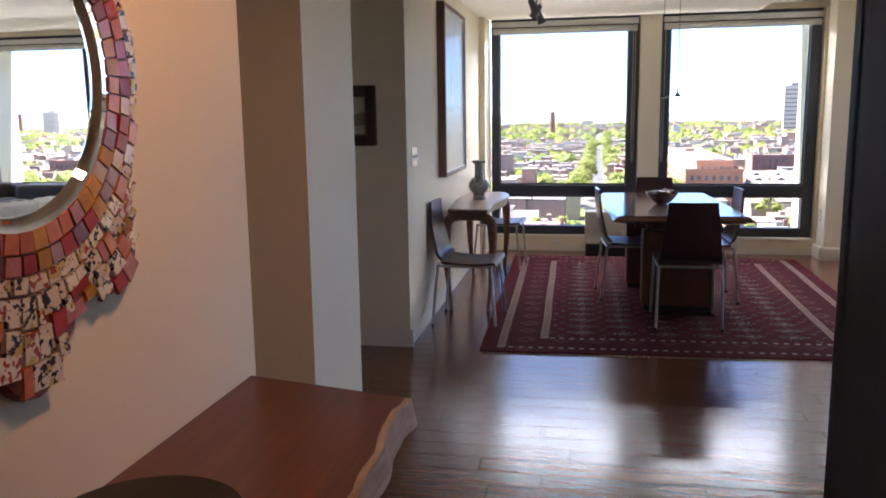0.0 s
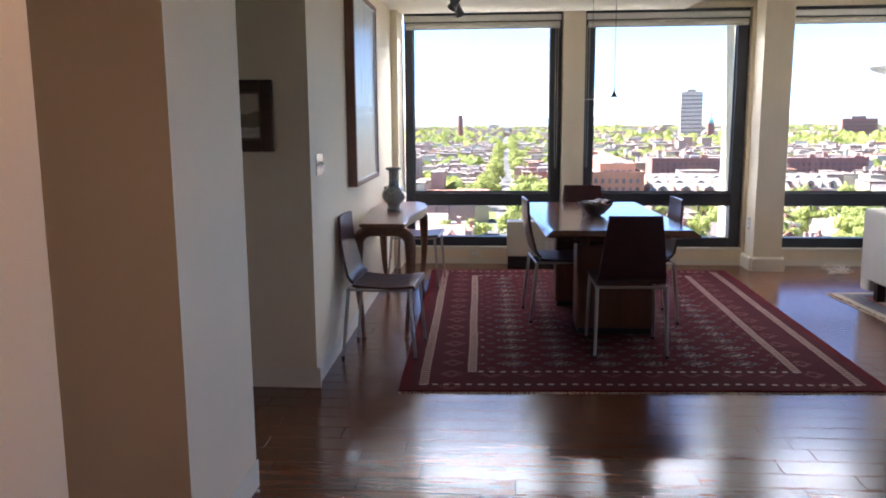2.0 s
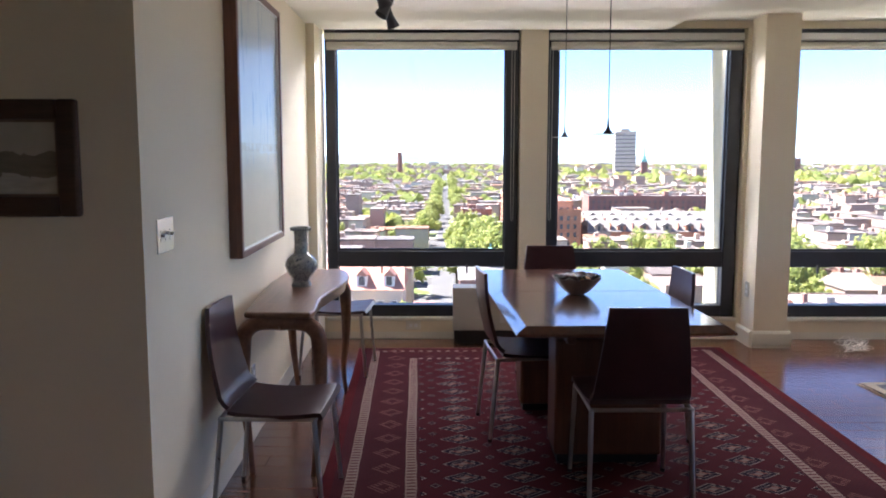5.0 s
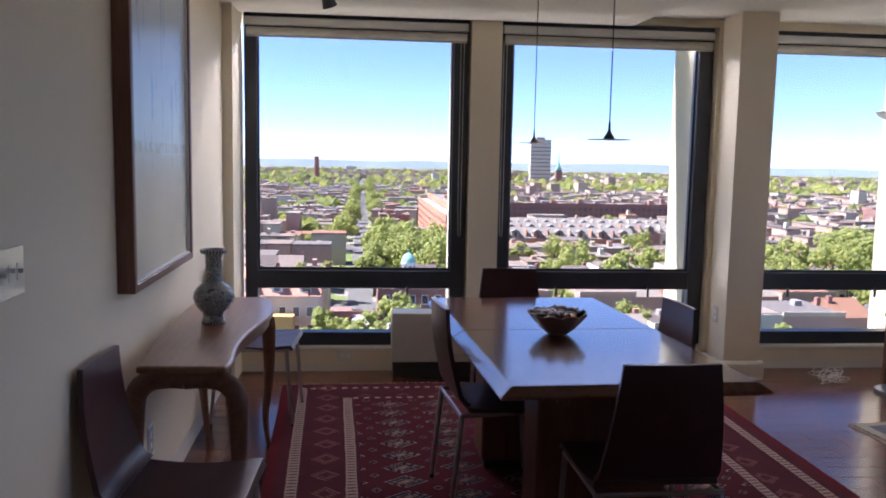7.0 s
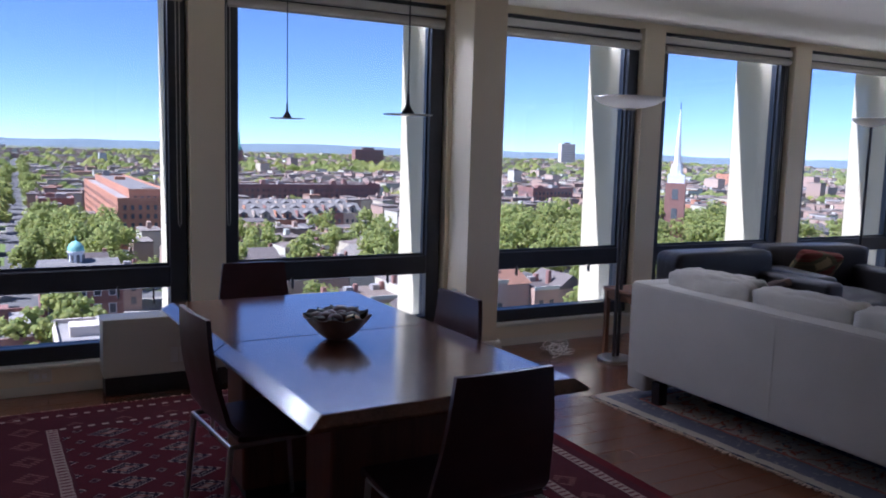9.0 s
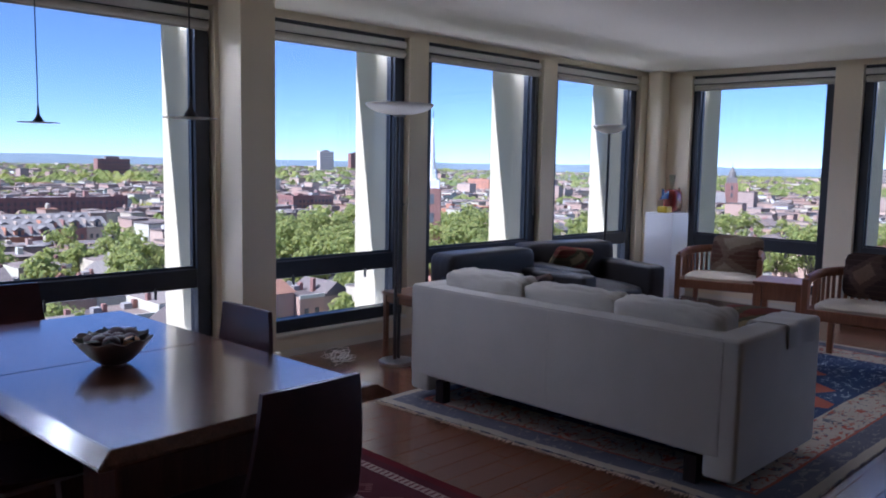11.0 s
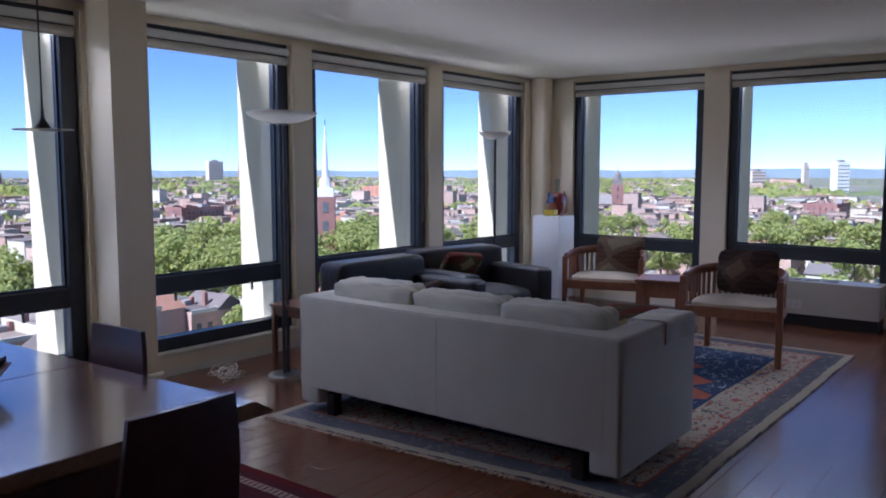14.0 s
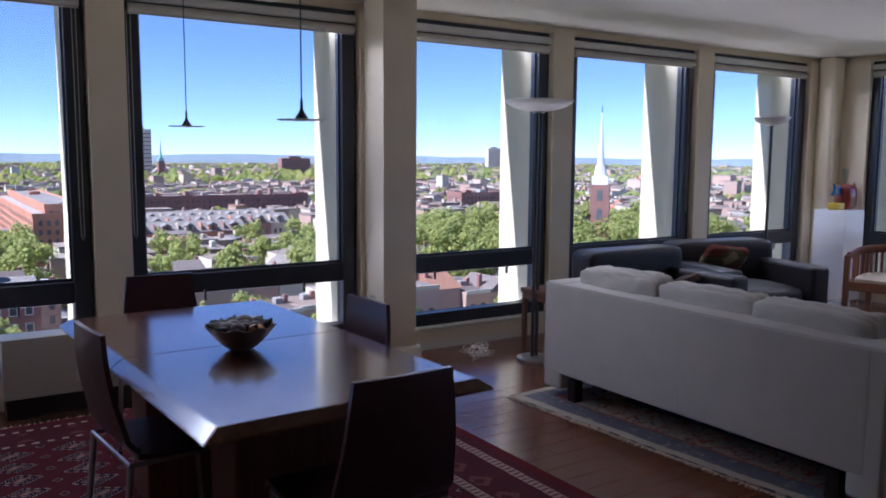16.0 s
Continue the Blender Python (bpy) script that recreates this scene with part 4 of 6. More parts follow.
M_TEAK = wood("armchair_wood", (0.15, 0.055, 0.026), (0.32, 0.135, 0.07), 0.4, "z", 1.3)
M_FRAMEWOOD = wood("picture_frame_wood", (0.11, 0.045, 0.03), (0.24, 0.11, 0.075), 0.42, "z", 1.2)
M_DARKFRAME = wood("dark_picture_frame", (0.035, 0.02, 0.014), (0.09, 0.05, 0.033), 0.45, "x", 2.0, bump=0.6)
M_WHITE = plain("white_paint", (0.80, 0.80, 0.79), 0.5, vary=0.03, bump=0.03)
M_PLASTIC = plain("ivory_plastic", (0.82, 0.79, 0.70), 0.2, vary=0.03, bump=0.0, coat=1.0)
M_BLACK = plain("black_metal", (0.02, 0.02, 0.022), 0.5, 0.2, vary=0.2)
M_SOFA = fabric("off_white_sofa_cloth", (0.48, 0.455, 0.395), 700, vary=0.04)
M_SEAT = fabric("cream_seat_cloth", (0.47, 0.41, 0.32), 700)
M_SHADEGLASS = plain("frosted_glass_bowl", (0.82, 0.80, 0.75), 0.3, vary=0.03, bump=0.0)
M_HEAT = plain("convector_enamel", (0.52, 0.49, 0.42), 0.4, vary=0.04, bump=0.03)
M_BOWL = plain("grey_stoneware", (0.17, 0.115, 0.095), 0.35, vary=0.25, scale=20)


def uv_quad_mesh(name, bm_grid, a, b, c, d, nu, nv, z0, z1, material, wave=0.0, seed=0):
    """A flat rug between four corners, with its own 0 to 1 pattern coordinates, a thickness and slightly uneven edges."""
    bm = bm_grid
    uv = bm.loops.layers.uv.new("pattern")
    a, b, c, d = [Vector((*p, 0)) for p in (a, b, c, d)]

    def place(i, j, z):
        u, v = i / nu, j / nv
        p = a * (1 - u) * (1 - v) + b * u * (1 - v) + c * u * v + d * (1 - u) * v
        e = wave * noise.noise(Vector((u * 7 + seed, v * 7, 0.3)))
        f = wave * noise.noise(Vector((u * 7 + seed, v * 7, 9.3)))
        return Vector((p.x + e, p.y + f, z + 0.5 * abs(e) * (1 if z > z0 else 0)))

    top = [[bm.verts.new(place(i, j, z1)) for j in range(nv + 1)] for i in range(nu + 1)]
    low = [[bm.verts.new(place(i, j, z0)) for j in range(nv + 1)] for i in range(nu + 1)]
    for i in range(nu):
        for j in range(nv):
            f = bm.faces.new((top[i][j], top[i + 1][j], top[i + 1][j + 1], top[i][j + 1]))
            for lp, (s, t) in zip(f.loops, ((i, j), (i + 1, j), (i + 1, j + 1), (i, j + 1))):
                lp[uv].uv = (s / nu, t / nv)
    rim = [(i, 0) for i in range(nu)] + [(nu, j) for j in range(nv)] + [(i, nv) for i in range(nu, 0, -1)] + [(0, j) for j in range(nv, 0, -1)]
    for k, (i, j) in enumerate(rim):
        i2, j2 = rim[(k + 1) % len(rim)]
        f = bm.faces.new((low[i][j], low[i2][j2], top[i2][j2], top[i][j]))
        for lp, (s, t) in zip(f.loops, ((i, j), (i2, j2), (i2, j2), (i, j))):
            lp[uv].uv = (s / nu, t / nv)
    return bm


def fringe(a, b, out, n, length, seed):
    """Short threads along a rug's end."""
    rnd = random.Random(seed)
    bm = bmesh.new()
    a, b, o = Vector((*a, 0)), Vector((*b, 0)), Vector((*out, 0)).normalized()
    s = (b - a).normalized()
    for k in range(n):
        p = a.lerp(b, (k + rnd.random() * 0.7) / n)
        ln, sk = length * rnd.uniform(0.5, 1.1), rnd.uniform(-0.35, 0.35)
        q = p + (o + s * sk) * ln
        w = s * 0.0022
        vs = [bm.verts.new(v) for v in (p - w + Vector((0, 0, .004)), p + w + Vector((0, 0, .004)), q + w * .6 + Vector((0, 0, .003)), q - w * .6 + Vector((0, 0, .003)))]
        lo = [bm.verts.new(v.co - Vector((0, 0, 0.0025))) for v in vs]
        bm.faces.new(vs)
        for i in range(4):
            bm.faces.new((vs[i], lo[i], lo[(i + 1) % 4], vs[(i + 1) % 4]))
    return bm


def red_rug_material():
    """A hand-knotted red carpet: rows of small medallions in the field, ladder stripes along the sides, bands of dots across."""
    m = Mat("red_carpet_wool", 1.0, 0, 0.05)
    uvn = m.n.new("ShaderNodeUVMap")
    uvn.uv_map = "pattern"
    u, v, _ = m.split(uvn.outputs[0])
    W, L = 2.56, 3.36
    wob = m.math("MULTIPLY_ADD", m.noise(uvn.outputs[0], 26.0, 3), 0.012, -0.006)
    x = m.math("ADD", m.math("MULTIPLY", u, W), wob)
    y = m.math("ADD", m.math("MULTIPLY", v, L), wob)
    ex = m.math("MINIMUM", x, m.math("SUBTRACT", W, x))
    ey = m.math("MINIMUM", y, m.math("SUBTRACT", L, y))

    def band(s, lo, hi):
        return m.math("MULTIPLY", m.math("GREATER_THAN", s, lo), m.math("LESS_THAN", s, hi))

    def cell(s, size, shift=0.0):
        return m.math("SUBTRACT", m.math("FRACT", m.math("DIVIDE", m.math("ADD", s, shift), size)), 0.5)

    grain = m.noise(m.node("ShaderNodeMapping", Vector=uvn.outputs[0], Scale=(1, 1.3, 1)).outputs[0], 9.0, 6)
    abrash = m.noise(m.node("ShaderNodeMapping", Vector=uvn.outputs[0], Scale=(0.4, 5, 1)).outputs[0], 3.0, 3)
    red = m.mix(m.math("ADD", m.math("MULTIPLY", grain, 0.5), m.math("MULTIPLY", abrash, 0.5)), (0.038, 0.008, 0.011), (0.088, 0.016, 0.020))
    dark = m.mix(grain, (0.038, 0.010, 0.014), (0.080, 0.020, 0.024))
    navy, ivory = (0.016, 0.011, 0.019), (0.34, 0.29, 0.24)
    field = m.math("MULTIPLY", m.math("GREATER_THAN", ex, 0.425), m.math("GREATER_THAN", ey, 0.36))
    # medallions
    gx, gy = cell(m.math("SUBTRACT", x, 0.49), 0.263), cell(m.math("SUBTRACT", y, 0.38), 0.163)
    px, py = m.math("MULTIPLY", m.math("ABSOLUTE", gx), 0.263), m.math("MULTIPLY", m.math("ABSOLUTE", gy), 0.163)
    r = m.math("ADD", px, m.math("MULTIPLY", py, 1.5))
    ring = band(r, 0.030, 0.100)
    toothy = m.math("GREATER_THAN", m.math("SINE", m.math("MULTIPLY", m.math("ADD", x, m.math("MULTIPLY", y, 0.6)), 330.0)), -0.2)
    ring2 = m.math("MULTIPLY", m.math("MAXIMUM", band(r, 0.088, 0.098), band(r, 0.052, 0.060)), toothy)
    core = band(r, 0.0, 0.026)
    quarter = m.math("GREATER_THAN", m.math("MULTIPLY", gx, gy), 0.0)
    # fine flecks of the small motifs between them
    fleck = m.math("GREATER_THAN", m.math("MULTIPLY", m.math("SINE", m.math("MULTIPLY", x, 190.0)), m.math("SINE", m.math("MULTIPLY", y, 170.0))), 0.55)
    col = m.mix(field, dark, red)
    inf = lambda k: m.math("MULTIPLY", field, k)
    col = m.mix(inf(ring), col, navy)
    col = m.mix(m.math("MULTIPLY", inf(ring2), m.math("MULTIPLY_ADD", grain, 0.8, 0.25)), col, (0.46, 0.38, 0.32))
    hx, hy = cell(m.math("SUBTRACT", x, 0.6215), 0.263), cell(m.math("SUBTRACT", y, 0.4615), 0.163)
    sr = m.math("ADD", m.math("MULTIPLY", m.math("ABSOLUTE", hx), 0.263), m.math("MULTIPLY", m.math("ABSOLUTE", hy), 0.163))
    col = m.mix(m.math("MULTIPLY", inf(band(sr, 0.0, 0.030)), 0.7), col, navy)
    col = m.mix(m.math("MULTIPLY", inf(band(sr, 0.018, 0.023)), 0.35), col, (0.5, 0.4, 0.32))
    col = m.mix(inf(m.math("MULTIPLY", band(r, 0.026, 0.05), quarter)), col, (0.14, 0.06, 0.045))
    col = m.mix(m.math("MULTIPLY", inf(core), 0.45), col, ivory)
    # side borders: two ladder stripes
    side = m.math("GREATER_THAN", ey, 0.09)
    for lo, hi in ((0.10, 0.150), (0.36, 0.410)):
        inner = m.math("GREATER_THAN", ey, 0.09 if lo < 0.2 else 0.30)
        st = m.math("MULTIPLY", band(ex, lo, hi), inner)
        rung = m.math("GREATER_THAN", m.math("ABSOLUTE", cell(y, 0.034)), 0.2)
        rail = m.math("MAXIMUM", band(ex, lo, lo + 0.008), band(ex, hi - 0.008, hi))
        col = m.mix(st, col, (0.10, 0.03, 0.035))
        col = m.mix(m.math("MULTIPLY", st, m.math("MAXIMUM", m.math("MULTIPLY", rung, 0.6), m.math("MULTIPLY", rail, 0.4))), col, ivory)
    # end borders: bands of dots
    for lo in (0.085, 0.30):
        inner = m.math("GREATER_THAN", ex, 0.10 if lo < 0.2 else 0.38)
        st = m.math("MULTIPLY", band(ey, lo, lo + 0.022), inner)
        dot = m.math("GREATER_THAN", m.math("ABSOLUTE", cell(x, 0.062)), 0.26)
        col = m.mix(m.math("MULTIPLY", m.math("MULTIPLY", st, dot), 0.8), col, ivory)
    # figures in the wide dark border
    wide = m.math("MULTIPLY", m.math("SUBTRACT", 1.0, field), m.math("MAXIMUM", band(ex, 0.175, 0.345), m.math("MULTIPLY", band(ey, 0.13, 0.27), m.math("GREATER_THAN", ex, 0.17))))
    bx, by = m.math("MULTIPLY", m.math("ABSOLUTE", cell(x, 0.22, 0.06)), 0.22), m.math("MULTIPLY", m.math("ABSOLUTE", cell(y, 0.20, 0.03)), 0.20)
    star = band(m.math("ADD", bx, by), 0.03, 0.07)
    stripe = m.math("GREATER_THAN", m.math("SINE", m.math("MULTIPLY", m.math("ADD", x, y), 230.0)), 0.1)
    col = m.mix(m.math("MULTIPLY", m.math("MULTIPLY", wide, star), m.math("MULTIPLY", stripe, 0.6)), col, (0.20, 0.10, 0.08))
    col = m.mix(m.math("MULTIPLY", m.math("MULTIPLY", fleck, m.math("SUBTRACT", 1.0, m.math("MULTIPLY", field, ring))), 0.22), col, (0.02, 0.015, 0.025))
    edge = m.math("LESS_THAN", m.math("MINIMUM", ex, m.math("ADD", ey, 0.03)), 0.05)
    col = m.mix(edge, col, m.mix(grain, (0.055, 0.008, 0.011), (0.10, 0.015, 0.018)))
    m.color(col)
    m.bump(m.math("ADD", m.noise(uvn.outputs[0], 420.0, 2), m.math("MULTIPLY", grain, 0.6)), 0.5, 0.004)
    return m.m


RUG = [(-0.350, 4.607), (2.195, 4.738), (2.215, 8.085), (-0.487, 8.030)]
rug = thing("carpet", "large red wool carpet with rows of medallions under the table", "rug")
part("woven_field", uv_quad_mesh("pile", bmesh.new(), *RUG, 40, 48, 0.001, 0.011, None, 0.006, 3), red_rug_material(), rug)
M_FRINGE = plain("fringe_wool", (0.42, 0.33, 0.25), 0.95, vary=0.2, bump=0.0)
part("fringe", fringe(RUG[0], RUG[1], (0.05, -1), 420, 0.028, 1), M_FRINGE, rug, "uneven pale fringe", kind="stuff")
part("fringe", fringe(RUG[3], RUG[2], (-0.05, 1), 380, 0.05, 2), M_FRINGE, rug, "uneven pale fringe", kind="stuff")


# ---- dining chairs ----
def side_chair(m, label):
    """A chair with a one-piece bent leather seat and back on thin steel legs; it faces +y, its origin between its feet."""
    ch = thing("dining_chair", label, "chair", m, "leather dining chairs")
    w = 0.425

    def shell(u, v):
        # v runs from the front edge of the seat to the top of the back
        s = v * 0.92
        x = (u - 0.5) * (w - 0.02 * min(1, v / 0.45) - 0.100 * max(0, (v - 0.45)) / 0.55)
        if s < 0.05:
            a = s / 0.05
            y, z = 0.215 - 0.012 * (1 - (1 - a) ** 2) + 0.004, 0.425 + 0.026 * math.sin(a * math.pi / 2)
        elif s < 0.40:
            a = (s - 0.05) / 0.35
            y, z = 0.207 - 0.345 * a, 0.451 - 0.016 * math.sin(a * math.pi * 0.9)
        elif s < 0.53:
            a = (s - 0.40) / 0.13 * math.pi / 2
            y, z = -0.138 - 0.075 * math.sin(a), 0.447 + 0.075 * (1 - math.cos(a))
        else:
            a = (s - 0.53) / 0.39
            y, z = -0.213 - 0.046 * a - 0.012 * math.sin(a * math.pi), 0.522 + 0.322 * a
        return Vector((x, y + 0.008 * (2 * u - 1) ** 2 * (1 if s > 0.45 else 0), z))

    part("seat", sheet(lambda u, v: shell(u, v * 0.46), 10, 12, 0.017), M_LEATHER, ch, smooth=True)
    part("backrest", sheet(lambda u, v: shell(u, 0.4605 + v * 0.5395), 10, 14, 0.017), M_LEATHER, ch, smooth=True)
    fr = bmesh.new()
    bm_tube(fr, [(-0.20, 0.185, 0.418), (-0.205, -0.19, 0.418), (0.205, -0.19, 0.418), (0.20, 0.185, 0.418), (-0.20, 0.185, 0.418)], 0.009, 8)
    part("seat_frame", fr, M_STEEL, ch, smooth=True)
    for sx in (-1, 1):
        for y0, y1, x1 in ((0.18, 0.212, 0.212), (-0.185, -0.225, 0.210)):
            lg = part("leg", tube([(sx * 0.200, y0, 0.42), (sx * x1, y1, 0.012)], [0.011, 0.009], 10), M_STEEL, ch, smooth=True)
            part("rubber_foot", tube([(sx * x1, y1, 0.016), (sx * x1, y1, 0.0)], 0.0105, 10), M_BLACK, lg, "black rubber foot", smooth=True)
    return ch


D = "dark brown leather chair on steel legs "
side_chair(pose(0.936, 5.470, 0.011, 0, 0, 1), D + "at the table's near end")
side_chair(pose(0.580, 6.290, 0.011, 0, 0, -84), D + "beside the table")
side_chair(pose(1.138, 6.257, 0.011, 0, 0, 93), D + "across the table")
side_chair(pose(0.835, 7.130, 0.011, 0, 0, 180), D + "at the window end")
side_chair(pose(-0.528, 5.39, 0.0, 0, 0, -92), D + "beside the console")
side_chair(pose(-0.562, 7.46, 0.0, 0, 0, -93), D + "behind the console")


# ---- dining table ----
def dining_table():
    t = thing("dining_table", "polished reddish-brown wooden dining table on two slab pedestals", "table")
    nl, nr, fr, fl = Vector((0.442, 5.345)), Vector((1.347, 5.375)), Vector((1.256, 7.065)), Vector((0.346, 7.040))

    def leaf(v0, v1, e0, e1):
        """A leaf of the top between two shares of its length, with sharp out-sloping edges."""
        b = bmesh.new()
        top, mid, low = [], [], []
        for v, end in ((v0, e0), (v1, e1)):
            l, r = nl.lerp(fl, v), nr.lerp(fr, v)
            ax = (r - l).normalized()
            ay = Vector((-ax.y, ax.x)) * (1 if v == v0 else -1)
            k = 0.03 if end else 0.0
            top.append((l + ax * 0.042 + ay * k, r - ax * 0.042 + ay * k))
            mid.append((l, r))
            low.append((l + ax * 0.10 + ay * (0.075 if end else 0), r - ax * 0.10 + ay * (0.075 if end else 0)))
        rings = []
        for quad, z in ((top, 0.749), (mid, 0.720), (mid, 0.712), (low, 0.688)):
            (a, c), (d, e) = quad
            rings.append([b.verts.new((p.x, p.y, z)) for p in (a, c, e, d)])
        b.faces.new(rings[0]), b.faces.new(rings[-1][::-1])
        for lo, hi in zip(rings, rings[1:]):
            for k in range(4):
                b.faces.new((lo[k], hi[k], hi[(k + 1) % 4], lo[(k + 1) % 4]))
        bmesh.ops.recalc_face_normals(b, faces=b.faces[:])
        bmesh.ops.bevel(b, geom=b.edges[:], offset=0.0025, segments=2, affect="EDGES")
        return b

    part("tabletop", leaf(0.0, 0.515, True, False), M_TABLE, t)
    part("tabletop", leaf(0.5165, 1.0, False, True), M_TABLE, t)
    for cx, cy in ((0.912, 5.91), (0.825, 6.683)):
        part("pedestal", box(cx - 0.25, cy - 0.13, 0.05, cx + 0.25, cy + 0.13, 0.60, bevel=0.012, segs=2), M_TABLEBASE, t)
        part("pedestal_foot", box(cx - 0.235, cy - 0.115, 0.0112, cx + 0.235, cy + 0.115, 0.05), M_BLACK, t, "recessed black foot")
        part("bearer", box(cx - 0.30, cy - 0.06, 0.60, cx + 0.30, cy + 0.06, 0.692, bevel=0.006), M_TABLEBASE, t)
    for dx in (-0.17, 0.17):
        part("stretcher", box(0.868 + dx - 0.02, 5.55, 0.63, 0.868 + dx + 0.02, 6.95, 0.688, bevel=0.004), M_TABLEBASE, t)
    return t


dining_table()

# ---- fruit bowl ----
bowl = thing("fruit_bowl", "wavy-rimmed stoneware bowl full of dark dried fruit and leaves", "bowl", pose(0.813, 6.144, 0.7492) @ Matrix.Scale(0.87, 4))


def bowl_shell(u, v):
    a = u * 2 * math.pi
    r = 0.045 + 0.092 * v ** 0.8
    z = 0.004 + 0.096 * v ** 1.15
    rip = 1 + 0.05 * v ** 3 * math.sin(a * 9)
    return Vector((r * rip * math.cos(a), r * rip * math.sin(a), z + 0.006 * v ** 3 * math.sin(a * 9 + 1)))


part("shell", bm_lathe(sheet(bowl_shell, 72, 12, 0.005), [(0, 0), (0.044, 0), (0.044, 0.006), (0, 0.008)]), M_BOWL, bowl, smooth=True)
rb = random.Random(4)
FRUIT = [plain("orange_gourd_skin", (0.62, 0.27, 0.09), 0.5, vary=0.2, scale=30), plain("dark_red_fruit_skin", (0.05, 0.013, 0.018), 0.5, vary=0.3, scale=30), plain("dried_leaf", (0.045, 0.04, 0.03), 0.7, vary=0.4, scale=30)]
for k in range(11):
    a, r = k * 2.399, 0.088 * math.sqrt((k + 0.3) / 11)
    rad = rb.uniform(0.028, 0.041)
    c = Vector((r * math.cos(a), r * math.sin(a), 0.075 + rb.uniform(0, 0.016) + 0.018 * (1 - r / 0.09)))
    b = bmesh.new()
    bmesh.ops.create_icosphere(b, subdivisions=3, radius=rad)
    for v in b.verts:
        v.co = Vector((v.co.x, v.co.y, v.co.z * 0.86)) * (1 + 0.09 * noise.noise(v.co * 60 + Vector((k, 0, 0)))) + c
    part("fruit", b, FRUIT[0] if k == 10 else FRUIT[1], bowl, "orange gourd" if k == 10 else "dark dried fruit", smooth=True)
for k in range(9):
    a = k * 2 * math.pi / 9 + rb.uniform(-.2, .2)
    m = pose(0.10 * math.cos(a), 0.10 * math.sin(a), 0.093, rb.uniform(-30, 30), rb.uniform(-35, 10), math.degrees(a))
    part("leaf", sheet(lambda u, v: Vector(((u - 0.5) * 0.075, (v - 0.5) * 0.05 * math.sin(math.pi * min(0.98, max(0.02, u))), 0.012 * math.sin(v * math.pi) + 0.01 * u * u)), 6, 4, 0.001, m), FRUIT[2], bowl, "curled dry leaf")


# ---- console table with curved legs ----
def console():
    c = thing("console_table", "brown wooden console table with a wavy front and curved legs", "table")
    back = lambda y: west(y) + 0.03
    y0, y1 = 5.615, 7.00
    n = 28
    front = []
    for k in range(n + 1):
        s = k / n
        y = y0 + (y1 - y0) * s
        front.append((-0.400 - 0.05 * math.sin(s * math.pi * 2 + 0.2) * (0.6 + 0.4 * s) - 0.05 * s - 0.03 * max(0, 1 - 9 * s) ** 2 - 0.03 * max(0, 9 * s - 8) ** 2, y))
    outline = front + [(back(y1) + 0.02, y1 - 0.02), (back(6.4), 6.4), (back(y0) + 0.05, y0 + 0.01)]
    part("tabletop", prism(outline, 0.728, 0.755, bevel=0.009, segs=3), M_CONSOLE, c)
    inner = [(x - 0.02 if x > -0.6 else x + 0.01, min(max(y, y0 + 0.06), y1 - 0.06)) for x, y in outline]
    part("apron", prism(inner, 0.682, 0.727, bevel=0.003), M_CONSOLE, c)

    def leg(xm, xf, y, side, sweep):
        """Half of an end arch: from the middle of the end rail round the shoulder and down a slim bowed leg."""
        pts, rad = [], []
        sx = 1 if xf > xm else -1
        for k in range(5):
            s = k / 4
            pts.append((xm + (xf - sx * 0.085 - xm) * s, y, 0.700 + 0.003 * math.sin(s * math.pi)))
            rad.append(0.036 - 0.001 * s)
        for k in range(1, 6):
            a = k / 6 * math.pi / 2
            pts.append((xf - sx * 0.085 * (1 - math.sin(a)), y + side * 0.006 * k / 5, 0.700 - 0.085 * (1 - math.cos(a))))
            rad.append(0.035 + 0.002 * math.sin(k / 5 * math.pi * 0.8))
        for k in range(13):
            s = k / 12
            bow = 0.016 * math.sin(s * math.pi * 1.1) - 0.035 * s + sweep * max(0, s - 0.7) ** 1.5
            pts.append((xf + sx * bow, y + side * (0.006 + 0.5 * bow), 0.613 * (1 - s)))
            rad.append(0.012 + 0.024 * (1 - s) ** 1.25 + (0.003 if s > 0.95 else 0))
        return tube(pts, rad, 12, 0.8, up=(0, 1, 0))

    for xm, xf, y, side, sweep in ((-0.58, -0.408, 5.665, 1, 0.05), (-0.58, -0.748, 5.67, 1, 0.05), (-0.60, -0.452, 6.945, 1, 0.25), (-0.60, -0.775, 6.945, 1, 0.05)):
        part("leg", leg(xm, xf, y, side, sweep), M_CONSOLE, c, smooth=True)
    return c


console()


